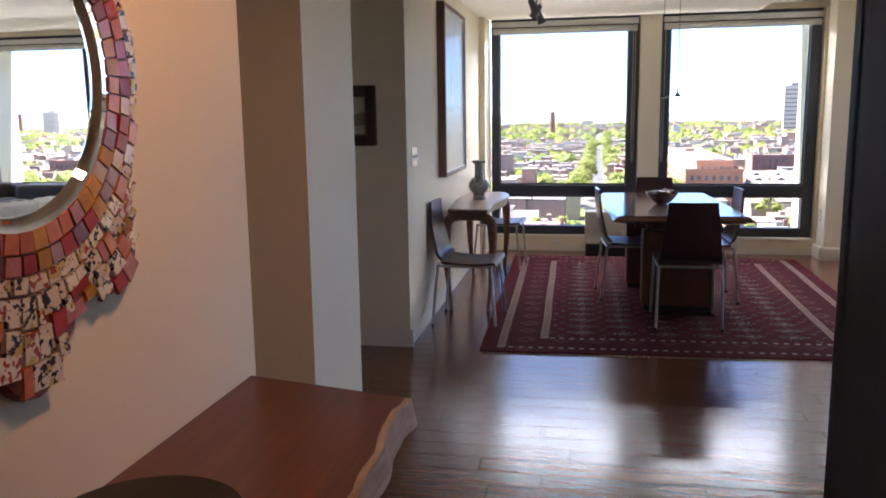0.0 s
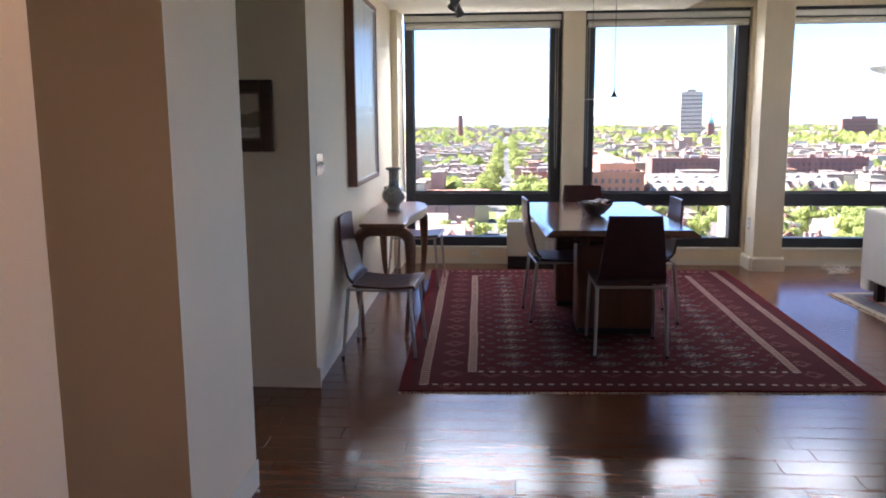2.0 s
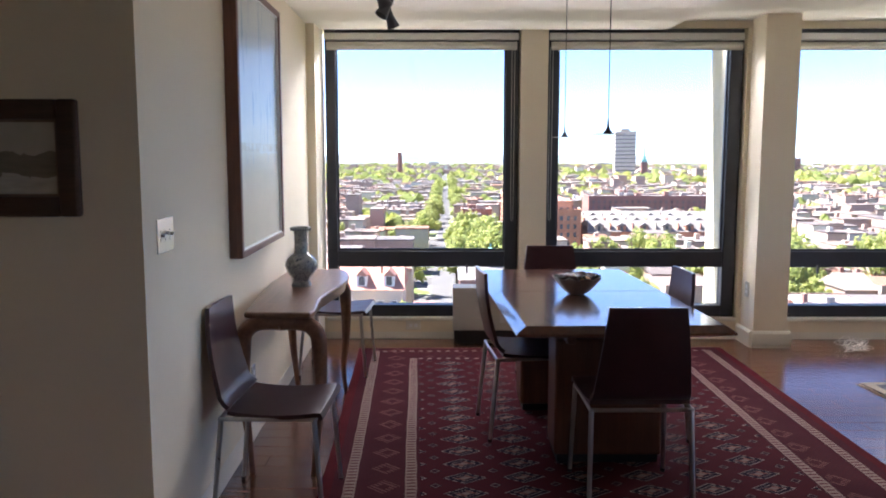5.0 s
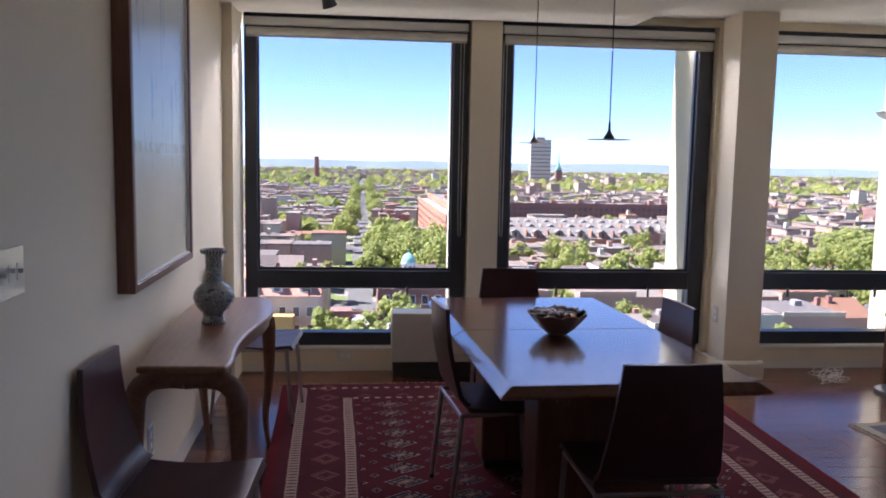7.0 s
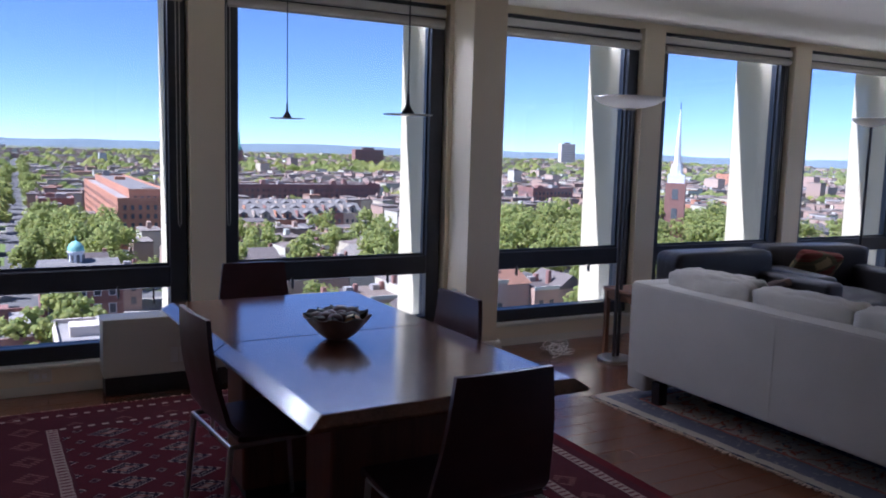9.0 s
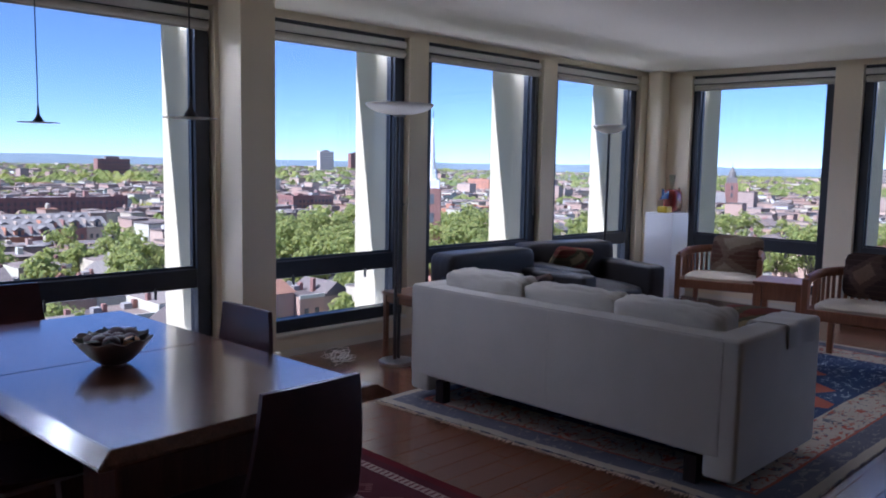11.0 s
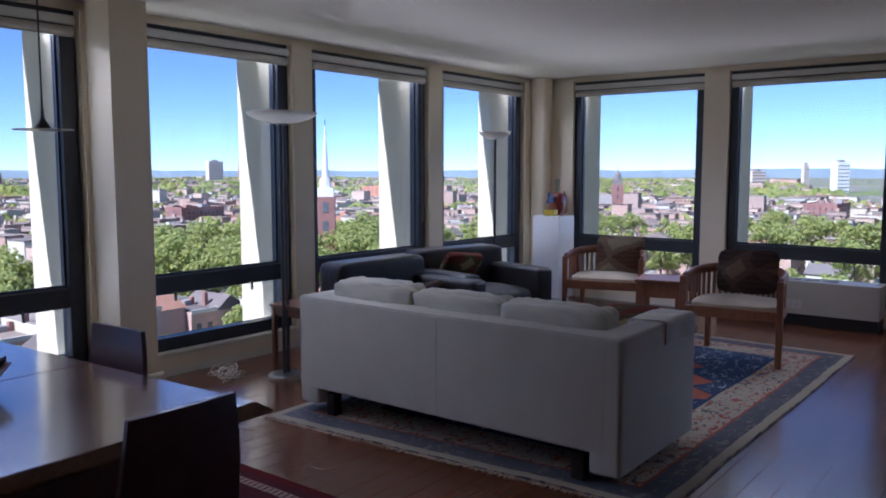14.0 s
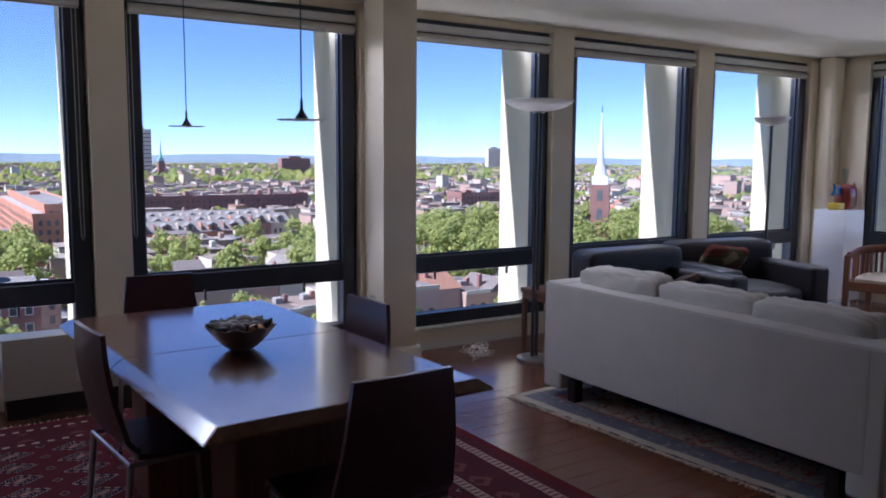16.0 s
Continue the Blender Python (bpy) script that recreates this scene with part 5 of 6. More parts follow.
def vase_material():
    """White porcelain covered with blue-black scrolls and bands."""
    m = Mat("blue_and_white_porcelain", 0.16, 0, 0.5, 0.4)
    co = m.coords()
    x, y, z = m.split(co)
    warp = m.noise(co, 16.0, 3)
    vor = m.node("ShaderNodeTexVoronoi", Vector=m.node("ShaderNodeVectorMath", i0=co, i1=m.node("ShaderNodeCombineXYZ", X=m.math("MULTIPLY", warp, 0.03), Y=m.math("MULTIPLY", warp, 0.03), Z=m.math("MULTIPLY", warp, 0.03)).outputs[0]).outputs[0], Scale=82.0)
    ringed = m.math("GREATER_THAN", m.math("SINE", m.math("MULTIPLY", vor.outputs["Distance"], 15.0)), 0.35)
    ang = m.math("ARCTAN2", y, x)
    key = m.math("GREATER_THAN", m.math("SINE", m.math("MULTIPLY", ang, 26.0)), 0.0)
    bandz = 0.0
    for lo, hi in ((0.0, 0.014), (0.040, 0.048), (0.166, 0.180), (0.292, 0.308)):
        k = m.math("MULTIPLY", m.math("GREATER_THAN", z, lo), m.math("LESS_THAN", z, hi))
        bandz = k if bandz == 0.0 else m.math("MAXIMUM", bandz, k)
    ink = m.math("MAXIMUM", m.math("MULTIPLY", ringed, m.math("SUBTRACT", 1.0, bandz)), m.math("MULTIPLY", bandz, key))
    m.color(m.mix(ink, m.mix(warp, (0.30, 0.32, 0.31), (0.46, 0.46, 0.42)), (0.035, 0.045, 0.07)))
    return m.m


thing("vase", "blue and white porcelain vase with dense scrolls on the console", "vase", pose(-0.604, 6.345, 0.7552),
      bm=lathe([(0, 0), (0.050, 0), (0.053, 0.006), (0.050, 0.016), (0.044, 0.032), (0.048, 0.046), (0.066, 0.066), (0.079, 0.090), (0.084, 0.110), (0.080, 0.132), (0.067, 0.152), (0.048, 0.166), (0.037, 0.176), (0.0345, 0.196), (0.033, 0.24), (0.034, 0.284), (0.038, 0.292), (0.052, 0.294), (0.055, 0.300), (0.055, 0.307), (0.051, 0.312), (0.042, 0.311), (0.031, 0.295), (0.029, 0.22), (0, 0.2)], n=40), material=vase_material(), smooth=True)


# ---- pictures, switches and small fittings on the walls ----
def painting_material():
    """A pale blue-grey painting with soft upright strokes like bare trees over a light ground."""
    m = Mat("painted_canvas", 0.35, 0, 0.5, 0.12)
    co = m.coords()
    x, y, z = m.split(co)
    st = m.noise(m.node("ShaderNodeMapping", Vector=co, Scale=(9, 9, 0.9)).outputs[0], 2.6, 6, 0.6, 0.4)
    soft = m.noise(co, 3.0, 5)
    fine = m.noise(m.node("ShaderNodeMapping", Vector=co, Scale=(30, 30, 3)).outputs[0], 3.0, 4)
    groundc = m.math("LESS_THAN", m.math("ADD", z, m.math("MULTIPLY", soft, 0.16)), 0.56)
    skyc = m.mix(soft, (0.52, 0.59, 0.61), (0.74, 0.76, 0.71))
    col = m.mix(groundc, skyc, m.mix(soft, (0.50, 0.49, 0.40), (0.66, 0.64, 0.54)))
    tree = m.math("MULTIPLY", m.math("GREATER_THAN", m.math("ADD", st, m.math("MULTIPLY", fine, 0.2)), 0.70), m.math("GREATER_THAN", z, 0.42))
    col = m.mix(m.math("MULTIPLY", tree, 0.6), col, (0.20, 0.34, 0.46))
    hz = m.math("MULTIPLY", m.math("LESS_THAN", m.math("ABSOLUTE", m.math("SUBTRACT", z, 0.5)), 0.02), m.math("GREATER_THAN", fine, 0.5))
    col = m.mix(m.math("MULTIPLY", hz, 0.7), col, (0.35, 0.30, 0.20))
    m.color(col)
    m.bump(fine, 0.3, 0.003)
    return m.m


art = thing("painting", "tall pale blue landscape painting in a deep brown frame", "painting", pose(west(5.725) + 0.001, 5.725, 0.978, 0, 0, WEST_TURN))
aw, ah, ad = 1.03, 1.25, 0.06
for nm, a in (("frame_side", (0, 0, 0, ad, 0.03, ah)), ("frame_side", (0, aw - 0.03, 0, ad, aw, ah)), ("frame_rail", (0, 0.03, 0, ad, aw - 0.03, 0.03)), ("frame_rail", (0, 0.03, ah - 0.03, ad, aw - 0.03, ah))):
    part(nm, box(*a, bevel=0.003), M_FRAMEWOOD, art)
part("canvas", box(0.004, 0.03, 0.03, 0.04, aw - 0.03, ah - 0.03), painting_material(), art, "pale blue painted canvas")
for a in ((0.04, 0.03, 0.03, 0.052, 0.036, ah - 0.03), (0.04, aw - 0.036, 0.03, 0.052, aw - 0.03, ah - 0.03), (0.04, 0.036, 0.03, 0.052, aw - 0.036, 0.036), (0.04, 0.036, ah - 0.036, 0.052, aw - 0.036, ah - 0.03)):
    part("fillet", box(*a), M_WHITE, art, "pale inner fillet")


def landscape_material():
    m = Mat("small_landscape", 0.4, 0, 0.5, 0.2)
    co = m.coords()
    x, y, z = m.split(co)
    n1, n2 = m.noise(co, 9.0, 6), m.noise(m.node("ShaderNodeMapping", Vector=co, Scale=(1, 1, 5)).outputs[0], 14.0, 5)
    h = m.math("ADD", z, m.math("MULTIPLY_ADD", n1, 0.09, -0.045))
    skyc = m.mix(n1, (0.34, 0.30, 0.23), (0.52, 0.48, 0.40))
    hill = m.mix(n2, (0.10, 0.09, 0.07), (0.26, 0.22, 0.17))
    snow = m.mix(n2, (0.28, 0.26, 0.22), (0.60, 0.56, 0.48))
    col = m.mix(m.math("LESS_THAN", h, 0.20), skyc, hill)
    col = m.mix(m.math("LESS_THAN", h, 0.12), col, snow)
    m.color(col)
    return m.m


pic = thing("framed_picture", "small dark landscape picture in a heavy carved frame", "picture", pose(-1.468, 4.654, 1.250, 0, 0, 0))
pw, ph, pf = 0.50, 0.358, 0.062
for nm, a in (("frame_side", (0, -0.035, 0, pf, 0, ph)), ("frame_side", (pw - pf, -0.035, 0, pw, 0, ph)), ("frame_rail", (pf, -0.035, 0, pw - pf, 0, pf)), ("frame_rail", (pf, -0.035, ph - pf, pw - pf, 0, ph))):
    part(nm, box(*a, bevel=0.009, segs=2), M_DARKFRAME, pic)
part("liner", box(pf, -0.02, pf, pw - pf, -0.005, ph - pf), M_BOWL, pic)
part("painted_panel", box(pf + 0.008, -0.024, pf + 0.008, pw - pf - 0.008, -0.0203, ph - pf - 0.008), landscape_material(), pic, "painted winter landscape")


def switch_plate(m, n, label, outlet=False):
    s = thing("outlet" if outlet else "light_switch", label, "outlet" if outlet else "switch", m)
    w = 0.046 * n + 0.026
    pl = part("plate", box(-w / 2, 0, -0.058, w / 2, 0.006, 0.058, bevel=0.002), M_PLASTIC, s)
    for k in range(n):
        x = (k - (n - 1) / 2) * 0.046
        if outlet:
            for z in (-0.02, 0.02):
                part("socket", box(x - 0.014, 0.006, z - 0.013, x + 0.014, 0.0075, z + 0.013, bevel=0.0006), M_WHITE, pl)
        else:
            part("slot", box(x - 0.009, 0.006, -0.02, x + 0.009, 0.0072, 0.02), M_STEEL, pl)
            part("toggle", box(x - 0.0045, 0.0072, -0.004 + 0.006 * (k % 2), x + 0.0045, 0.019, 0.006 + 0.006 * (k % 2), bevel=0.001), M_WHITE, pl)
    return s


switch_plate(pose(west(4.855) + 0.0005, 4.855, 1.172, 0, 0, -90 + WEST_TURN), 3, "ivory plate with three toggle switches on the wall")
switch_plate(pose(west(6.1) + 0.0005, 6.12, 0.33, 0, 0, -90 + WEST_TURN), 1, "small ivory power outlet low on the wall", True)
switch_plate(pose(-0.10, 8.3995, 0.108, 0, 90, 180), 1, "ivory power outlet under the window", True)
switch_plate(pose(1.72, 8.3995, 0.108, 0, 90, 180), 1, "ivory power outlet under the window", True)
switch_plate(pose(2.4745, 8.28, 0.42, 0, 0, 90), 1, "ivory power outlet on the column", True)


# ---- convectors under the windows ----
def convector(m, w, d, h, label, grilles):
    c = thing("convector", label, "heater", m)
    part("plinth", box(0.01, 0.012, 0.0, w - 0.01, d, 0.105), M_BLACK, c, "recessed black plinth")
    part("case", box(0, 0, 0.105, w, d, h, bevel=0.006, segs=2), M_HEAT, c)
    for x0, x1, y0, y1 in grilles:
        part("grille", box(x0, y0, h, x1, y1, h + 0.004), M_BLACK, c, "dark air grille")
        for k in range(7):
            x = x0 + (k + 0.5) * (x1 - x0) / 7
            part("fin", box(x - 0.002, y0, h + 0.004, x + 0.002, y1, h + 0.008), M_HEAT, c)
    for k in range(4):
        x = w * 0.42 + k * 0.05
        if x + 0.04 < w:
            part("vent", box(x, -0.003, h * 0.38, x + 0.042, 0.0, h * 0.58), M_RAIL, c)
    return c


convector(pose(0.21, 8.215, 0), 0.86, 0.18, 0.438, "cream enamelled convector box under the window", [(0.35, 0.52, 0.06, 0.15)])
convector(pose(7.61, 6.20, 0, 0, 0, -90), 1.43, 0.29, 0.41, "long cream convector under the side windows", [(0.62, 0.74, 0.10, 0.2), (0.78, 0.90, 0.10, 0.2), (0.94, 1.06, 0.10, 0.2)])


# ---- pendants and track lights ----
def pendant(x, y, z):
    p = thing("pendant_lamp", "small dark pendant lamp with a thin flat disc shade", "pendant", pose(x, y, 0), "pendants over the table")
    cp = part("canopy", lathe([(0, SOFFIT - 0.012), (0.05, SOFFIT - 0.012), (0.055, SOFFIT - 0.006), (0.055, SOFFIT), (0, SOFFIT)], n=24), M_STEEL, p, smooth=True)
    part("cord", tube([(0, 0, z + 0.05), (0, 0, SOFFIT - 0.01)], 0.0022, 6), M_BLACK, p)
    part("socket", lathe([(0, z + 0.062), (0.004, z + 0.058), (0.005, z + 0.03), (0.009, z + 0.02), (0.019, z + 0.006), (0.019, z + 0.001), (0, z + 0.001)], n=20), M_DARKSTEEL, p, smooth=True)
    part("shade", lathe([(0.012, z + 0.001), (0.074, z - 0.001), (0.074, z - 0.003), (0.012, z - 0.002)], n=40), M_SHADEGLASS, p, "thin pale disc shade", smooth=True)


pendant(0.840, 6.847, 1.546)
pendant(0.860, 5.694, 1.534)

tr = thing("track_light", "grey ceiling track with three small angled spot heads", "track light")
part("track", box(-0.195, 6.15, SOFFIT - 0.025, -0.16, 7.25, SOFFIT - 0.0005, bevel=0.003), M_RAIL, tr)
for k, (y, rx, ry) in enumerate(((6.38, 25, -25), (6.72, -15, 30), (7.08, 20, -20))):
    hd = part("spot_head", lathe([(0, 0.055), (0.02, 0.055), (0.024, 0.04), (0.026, 0.0), (0.038, -0.055), (0.035, -0.055), (0.02, -0.01), (0, -0.005)], n=20, m=pose(-0.177, y, SOFFIT - 0.135, rx, ry, 0)), M_DARKSTEEL, tr, smooth=True)
    part("stem", tube([(-0.177, y, SOFFIT - 0.02), (-0.177, y, SOFFIT - 0.09)], 0.007, 8), M_DARKSTEEL, tr)


# ---- entry: mirror, bench and bowl ----
def mirror():
    m = thing("wall_mirror", "round mirror in a wide mosaic frame of broken painted tiles", "mirror", pose(-0.539, 1.0, 1.497, 0, 0, 0))
    rnd = random.Random(12)
    R = 0.243

    def outer(a):
        """The frame's outline: a ring with flame-like lobes hanging below."""
        r = 0.342 + 0.006 * math.sin(a * 11)
        low = max(0.0, -math.sin(a) - 0.42)
        r += 0.165 * min(1, low * 2.0) * (0.72 + 0.28 * math.cos((a + math.pi / 2) * 9))
        return r

    n = 180
    b = bmesh.new()
    rings = []
    for x, f in ((0.002, lambda a: R - 0.005), (0.024, lambda a: R - 0.005), (0.024, lambda a: outer(a) - 0.004), (0.002, outer)):
        rings.append([b.verts.new((x, f(2 * math.pi * k / n) * math.cos(2 * math.pi * k / n), f(2 * math.pi * k / n) * math.sin(2 * math.pi * k / n))) for k in range(n)])
    for j in range(4):
        lo, hi = rings[j], rings[(j + 1) % 4]
        for k in range(n):
            b.faces.new((lo[k], lo[(k + 1) % n], hi[(k + 1) % n], hi[k]))
    bmesh.ops.recalc_face_normals(b, faces=b.faces[:])
    part("frame_board", b, plain("dark_red_grout", (0.16, 0.055, 0.045), 0.8, vary=0.2, scale=30), m)
    gm = Mat("mirror_silver", 0.008, 1.0)
    gm.color((0.93, 0.94, 0.93))
    part("mirror_glass", lathe([(0, 0.012), (R - 0.020, 0.012), (R - 0.008, 0.024), (R + 0.003, 0.027), (R + 0.003, 0.002), (0, 0.002)], n=96, m=pose(0, 0, 0, 0, 90, 0)), gm.m, m, "bevelled mirror glass", smooth=False)
    cols = [("red", (0.36, 0.030, 0.028)), ("gold", (0.46, 0.21, 0.03)), ("plum", (0.20, 0.055, 0.10)), ("pink", (0.42, 0.16, 0.17)), ("rust", (0.50, 0.14, 0.06)), ("lilac", (0.34, 0.22, 0.26))]
    tiles = {k: plain("glazed_tile_" + k, c, 0.22, vary=0.2, scale=40, coat=0.3, chance=0.4, bump=0.02) for k, c in cols}
    pm = Mat("painted_tile", 0.2, 0, 0.5, 0.3)
    co = pm.coords()
    off = pm.math("MULTIPLY", pm.chance(), 9.0)
    co2 = pm.node("ShaderNodeVectorMath", i0=co, i1=pm.node("ShaderNodeCombineXYZ", X=off, Y=off, Z=off).outputs[0]).outputs[0]
    blot, big = pm.noise(co2, 75.0, 2), pm.noise(co2, 34.0, 2)
    ink = pm.mix(pm.math("GREATER_THAN", pm.chance(), 0.6), (0.03, 0.03, 0.05), (0.30, 0.05, 0.05))
    base = pm.mix(pm.math("GREATER_THAN", big, 0.58), (0.72, 0.64, 0.54), (0.55, 0.42, 0.16))
    pm.color(pm.mix(pm.math("GREATER_THAN", blot, 0.56), base, ink))
    painted = pm.m

    def tile(quad, mat, lift):
        cy, cz = sum(p[0] for p in quad) / 4, sum(p[1] for p in quad) / 4
        t = bmesh.new()
        tilt = (rnd.uniform(-.06, .06), rnd.uniform(-.06, .06))
        lo = [t.verts.new((0.0235, cy + (y - cy) * 0.93, cz + (z - cz) * 0.93)) for y, z in quad]
        hi = [t.verts.new((0.0285 + lift + tilt[0] * (y - cy) + tilt[1] * (z - cz), cy + (y - cy) * 0.88, cz + (z - cz) * 0.88)) for y, z in quad]
        t.faces.new(hi), t.faces.new(lo[::-1])
        for k in range(4):
            t.faces.new((lo[k], lo[(k + 1) % 4], hi[(k + 1) % 4], hi[k]))
        bmesh.ops.recalc_face_normals(t, faces=t.faces[:])
        part("tile", t, mat, m)

    def row(r0, r1, num, pick, jit, span=(0, 2 * math.pi)):
        cuts = [span[0] + (span[1] - span[0]) * k / num for k in range(num + 1)]
        ja = [0 if k in (0, num) else rnd.uniform(-jit, jit) * (cuts[1] - cuts[0]) for k in range(num + 1)]
        for k in range(num):
            a, c = cuts[k] + ja[k], cuts[k + 1] + ja[k + 1]
            mid = (a + c) / 2
            q0, q1 = (r0(mid) if callable(r0) else r0), (r1(mid) if callable(r1) else r1)
            jr = rnd.uniform(-0.1, 0.1) * (q1 - q0) * (1 if jit > 0.1 else 0)
            tile([(q0 * math.cos(a), q0 * math.sin(a)), ((q1 + jr) * math.cos(a), (q1 + jr) * math.sin(a)), (q1 * math.cos(c), q1 * math.sin(c)), (q0 * math.cos(c), q0 * math.sin(c))], pick(k), rnd.uniform(0, 0.003))

    names = [k for k, _ in cols]
    row(R, 0.279, 50, lambda k: tiles[rnd.choice(["plum", "red", "gold", "rust", "pink"])], 0.06)
    row(0.279, 0.312, 54, lambda k: tiles[rnd.choice(["red", "gold", "plum", "red", "pink", "lilac"])], 0.08)
    row(0.312, lambda a: min(outer(a), 0.344) - 0.003, 52, lambda k: painted if rnd.random() < 0.8 else tiles[rnd.choice(names)], 0.28)
    lo_a, hi_a = math.radians(212), math.radians(328)
    for f0, f1, num in ((0.0, 0.34, 24), (0.34, 0.67, 22), (0.67, 1.0, 20)):
        row(lambda a, f0=f0: 0.342 + f0 * (outer(a) - 0.346), lambda a, f1=f1: 0.342 + f1 * (outer(a) - 0.346), num, lambda k: painted if rnd.random() < 0.62 else tiles[rnd.choice(names)], 0.3, (lo_a, hi_a))


mirror()


def bench():
    """A thick slab with its natural edge, on two slab legs against the entry wall."""
    s = thing("slab_console", "thick live-edge wooden slab shelf with a pale natural front edge", "shelf")
    n = 60
    rows = []
    for k in range(n + 1):
        v = k / n
        y = 0.0 + 1.70 * v
        x = -0.083 + 0.016 * math.sin(y * 6.2 + 0.6) + 0.012 * noise.noise(Vector((y * 9, 0, 3))) + (0.012 if v > 0.96 else 0)
        rows.append((x, y + 0.02))
    b, e = bmesh.new(), bmesh.new()

    def strip(bm, left, right, z0, z1, lower):
        vs = []
        for (xl, yl), (xr, yr) in zip(left, right):
            vs.append([bm.verts.new(p) for p in ((xl, yl, z1), (xr, yr, z1), (xr + lower, yr, z0), (xl, yl, z0))])
        for a, c in zip(vs, vs[1:]):
            for j in range(4):
                bm.faces.new((a[j], c[j], c[(j + 1) % 4], a[(j + 1) % 4]))
        bm.faces.new(vs[0]), bm.faces.new(vs[-1][::-1])
        bmesh.ops.recalc_face_normals(bm, faces=bm.faces[:])

    wall = [(-0.538, y * (1.82 / 1.72)) for x, y in rows]
    edge = [(x - 0.012, y) for x, y in rows]
    strip(b, wall, edge, 0.69, 0.755, 0.0)
    part("slab", b, M_BENCH, s)
    outer = [(x + 0.004 + 0.006 * noise.noise(Vector((y * 31, 2, 1))), y) for x, y in rows]
    strip(e, edge, outer, 0.692, 0.7545, 0.014)
    part("live_edge", e, M_SAPWOOD, s, "rough pale sapwood edge", smooth=True)
    for y in (0.25, 1.45):
        part("leg", box(-0.506, y - 0.03, 0.0, -0.176, y + 0.03, 0.69, bevel=0.006), M_BENCH, s)


bench()
thing("shallow_bowl", "shallow black bowl on the slab shelf", "bowl", pose(-0.345, 0.985, 0.7553), bm=lathe([(0, 0), (0.07, 0), (0.075, 0.006), (0.13, 0.025), (0.160, 0.045), (0.157, 0.049), (0.125, 0.031), (0.06, 0.012), (0, 0.010)], n=48), material=M_BLACK, smooth=True)
dl = thing("ceiling_downlight", "small round recessed ceiling downlight with a warm bulb", "downlight", pose(0.275, 1.15, SOFFIT))
part("trim_ring", lathe([(0.045, 0.0), (0.062, 0.0), (0.062, -0.006), (0.045, -0.006), (0.045, 0.0)], n=32), M_WHITE, dl, smooth=True)
em = Mat("warm_bulb", 0.5)
em.b.inputs["Emission Color"].default_value = (1.0, 0.62, 0.30, 1)
em.b.inputs["Emission Strength"].default_value = 4.0
part("bulb", lathe([(0, -0.003), (0.044, -0.003), (0.044, -0.001), (0, -0.001)], n=24), em.m, dl, "glowing bulb face")


# ---- sitting end: rug ----
def blue_rug_material():
    """A blue, rust and ivory carpet: stepped medallion in a navy field, wide ivory border with scrolls, grey-blue outer guard."""
    m = Mat("blue_carpet_wool", 0.95, 0, 0.15)
    uvn = m.n.new("ShaderNodeUVMap")
    uvn.uv_map = "pattern"
    u, v, _ = m.split(uvn.outputs[0])
    W, L = 3.55, 2.45
    wob = m.math("MULTIPLY_ADD", m.noise(uvn.outputs[0], 30.0, 3), 0.024, -0.012)
    x = m.math("ADD", m.math("MULTIPLY", u, W), wob)
    y = m.math("ADD", m.math("MULTIPLY", v, L), wob)
    e = m.math("MINIMUM", m.math("MINIMUM", x, m.math("SUBTRACT", W, x)), m.math("MINIMUM", y, m.math("SUBTRACT", L, y)))

    def band(s, lo, hi):
        return m.math("MULTIPLY", m.math("GREATER_THAN", s, lo), m.math("LESS_THAN", s, hi))

    g = m.noise(uvn.outputs[0], 10.0, 6)
    sc = m.noise(uvn.outputs[0], 52.0, 3, 0.5, 1.4)
    sc2 = m.noise(uvn.outputs[0], 21.0, 2, 0.5, 2.0)
    navy = m.mix(g, (0.012, 0.022, 0.06), (0.035, 0.06, 0.13))
    ivory = m.mix(g, (0.25, 0.21, 0.165), (0.40, 0.345, 0.275))
    rust = m.mix(g, (0.20, 0.045, 0.03), (0.36, 0.10, 0.06))
    slate = m.mix(g, (0.055, 0.055, 0.075), (0.115, 0.12, 0.14))
    # stepped medallion
    dx = m.math("ABSOLUTE", m.math("SUBTRACT", x, W / 2))
    dy = m.math("ABSOLUTE", m.math("SUBTRACT", y, L / 2))
    step = m.math("ADD", m.math("MULTIPLY", dx, 0.55), m.math("ADD", dy, m.math("MULTIPLY", m.math("PINGPONG", dx, 0.18), 1.1)))
    col = m.mix(m.math("LESS_THAN", step, 0.85), navy, rust)
    col = m.mix(m.math("LESS_THAN", step, 0.66), col, ivory)
    col = m.mix(m.math("LESS_THAN", step, 0.30), col, rust)
    col = m.mix(m.math("MULTIPLY", band(sc, 0.60, 0.66), m.math("GREATER_THAN", step, 0.9)), col, (0.30, 0.34, 0.38))
    border = m.math("LESS_THAN", e, 0.46)
    b2 = m.mix(m.math("GREATER_THAN", sc, 0.56), ivory, m.mix(m.math("GREATER_THAN", sc2, 0.52), rust, slate))
    col = m.mix(border, col, b2)
    col = m.mix(band(e, 0.44, 0.465), col, navy)
    guard = m.math("LESS_THAN", e, 0.19)
    col = m.mix(guard, col, m.mix(m.math("MULTIPLY", m.math("GREATER_THAN", sc, 0.60), 0.35), slate, ivory))
    col = m.mix(band(e, 0.185, 0.20), col, rust)
    col = m.mix(band(e, 0.0, 0.055), col, m.mix(g, (0.24, 0.205, 0.155), (0.36, 0.315, 0.245)))
    m.color(col)
    m.bump(m.math("ADD", m.noise(uvn.outputs[0], 500.0, 2), m.math("MULTIPLY", g, 0.5)), 0.5, 0.004)
    return m.m


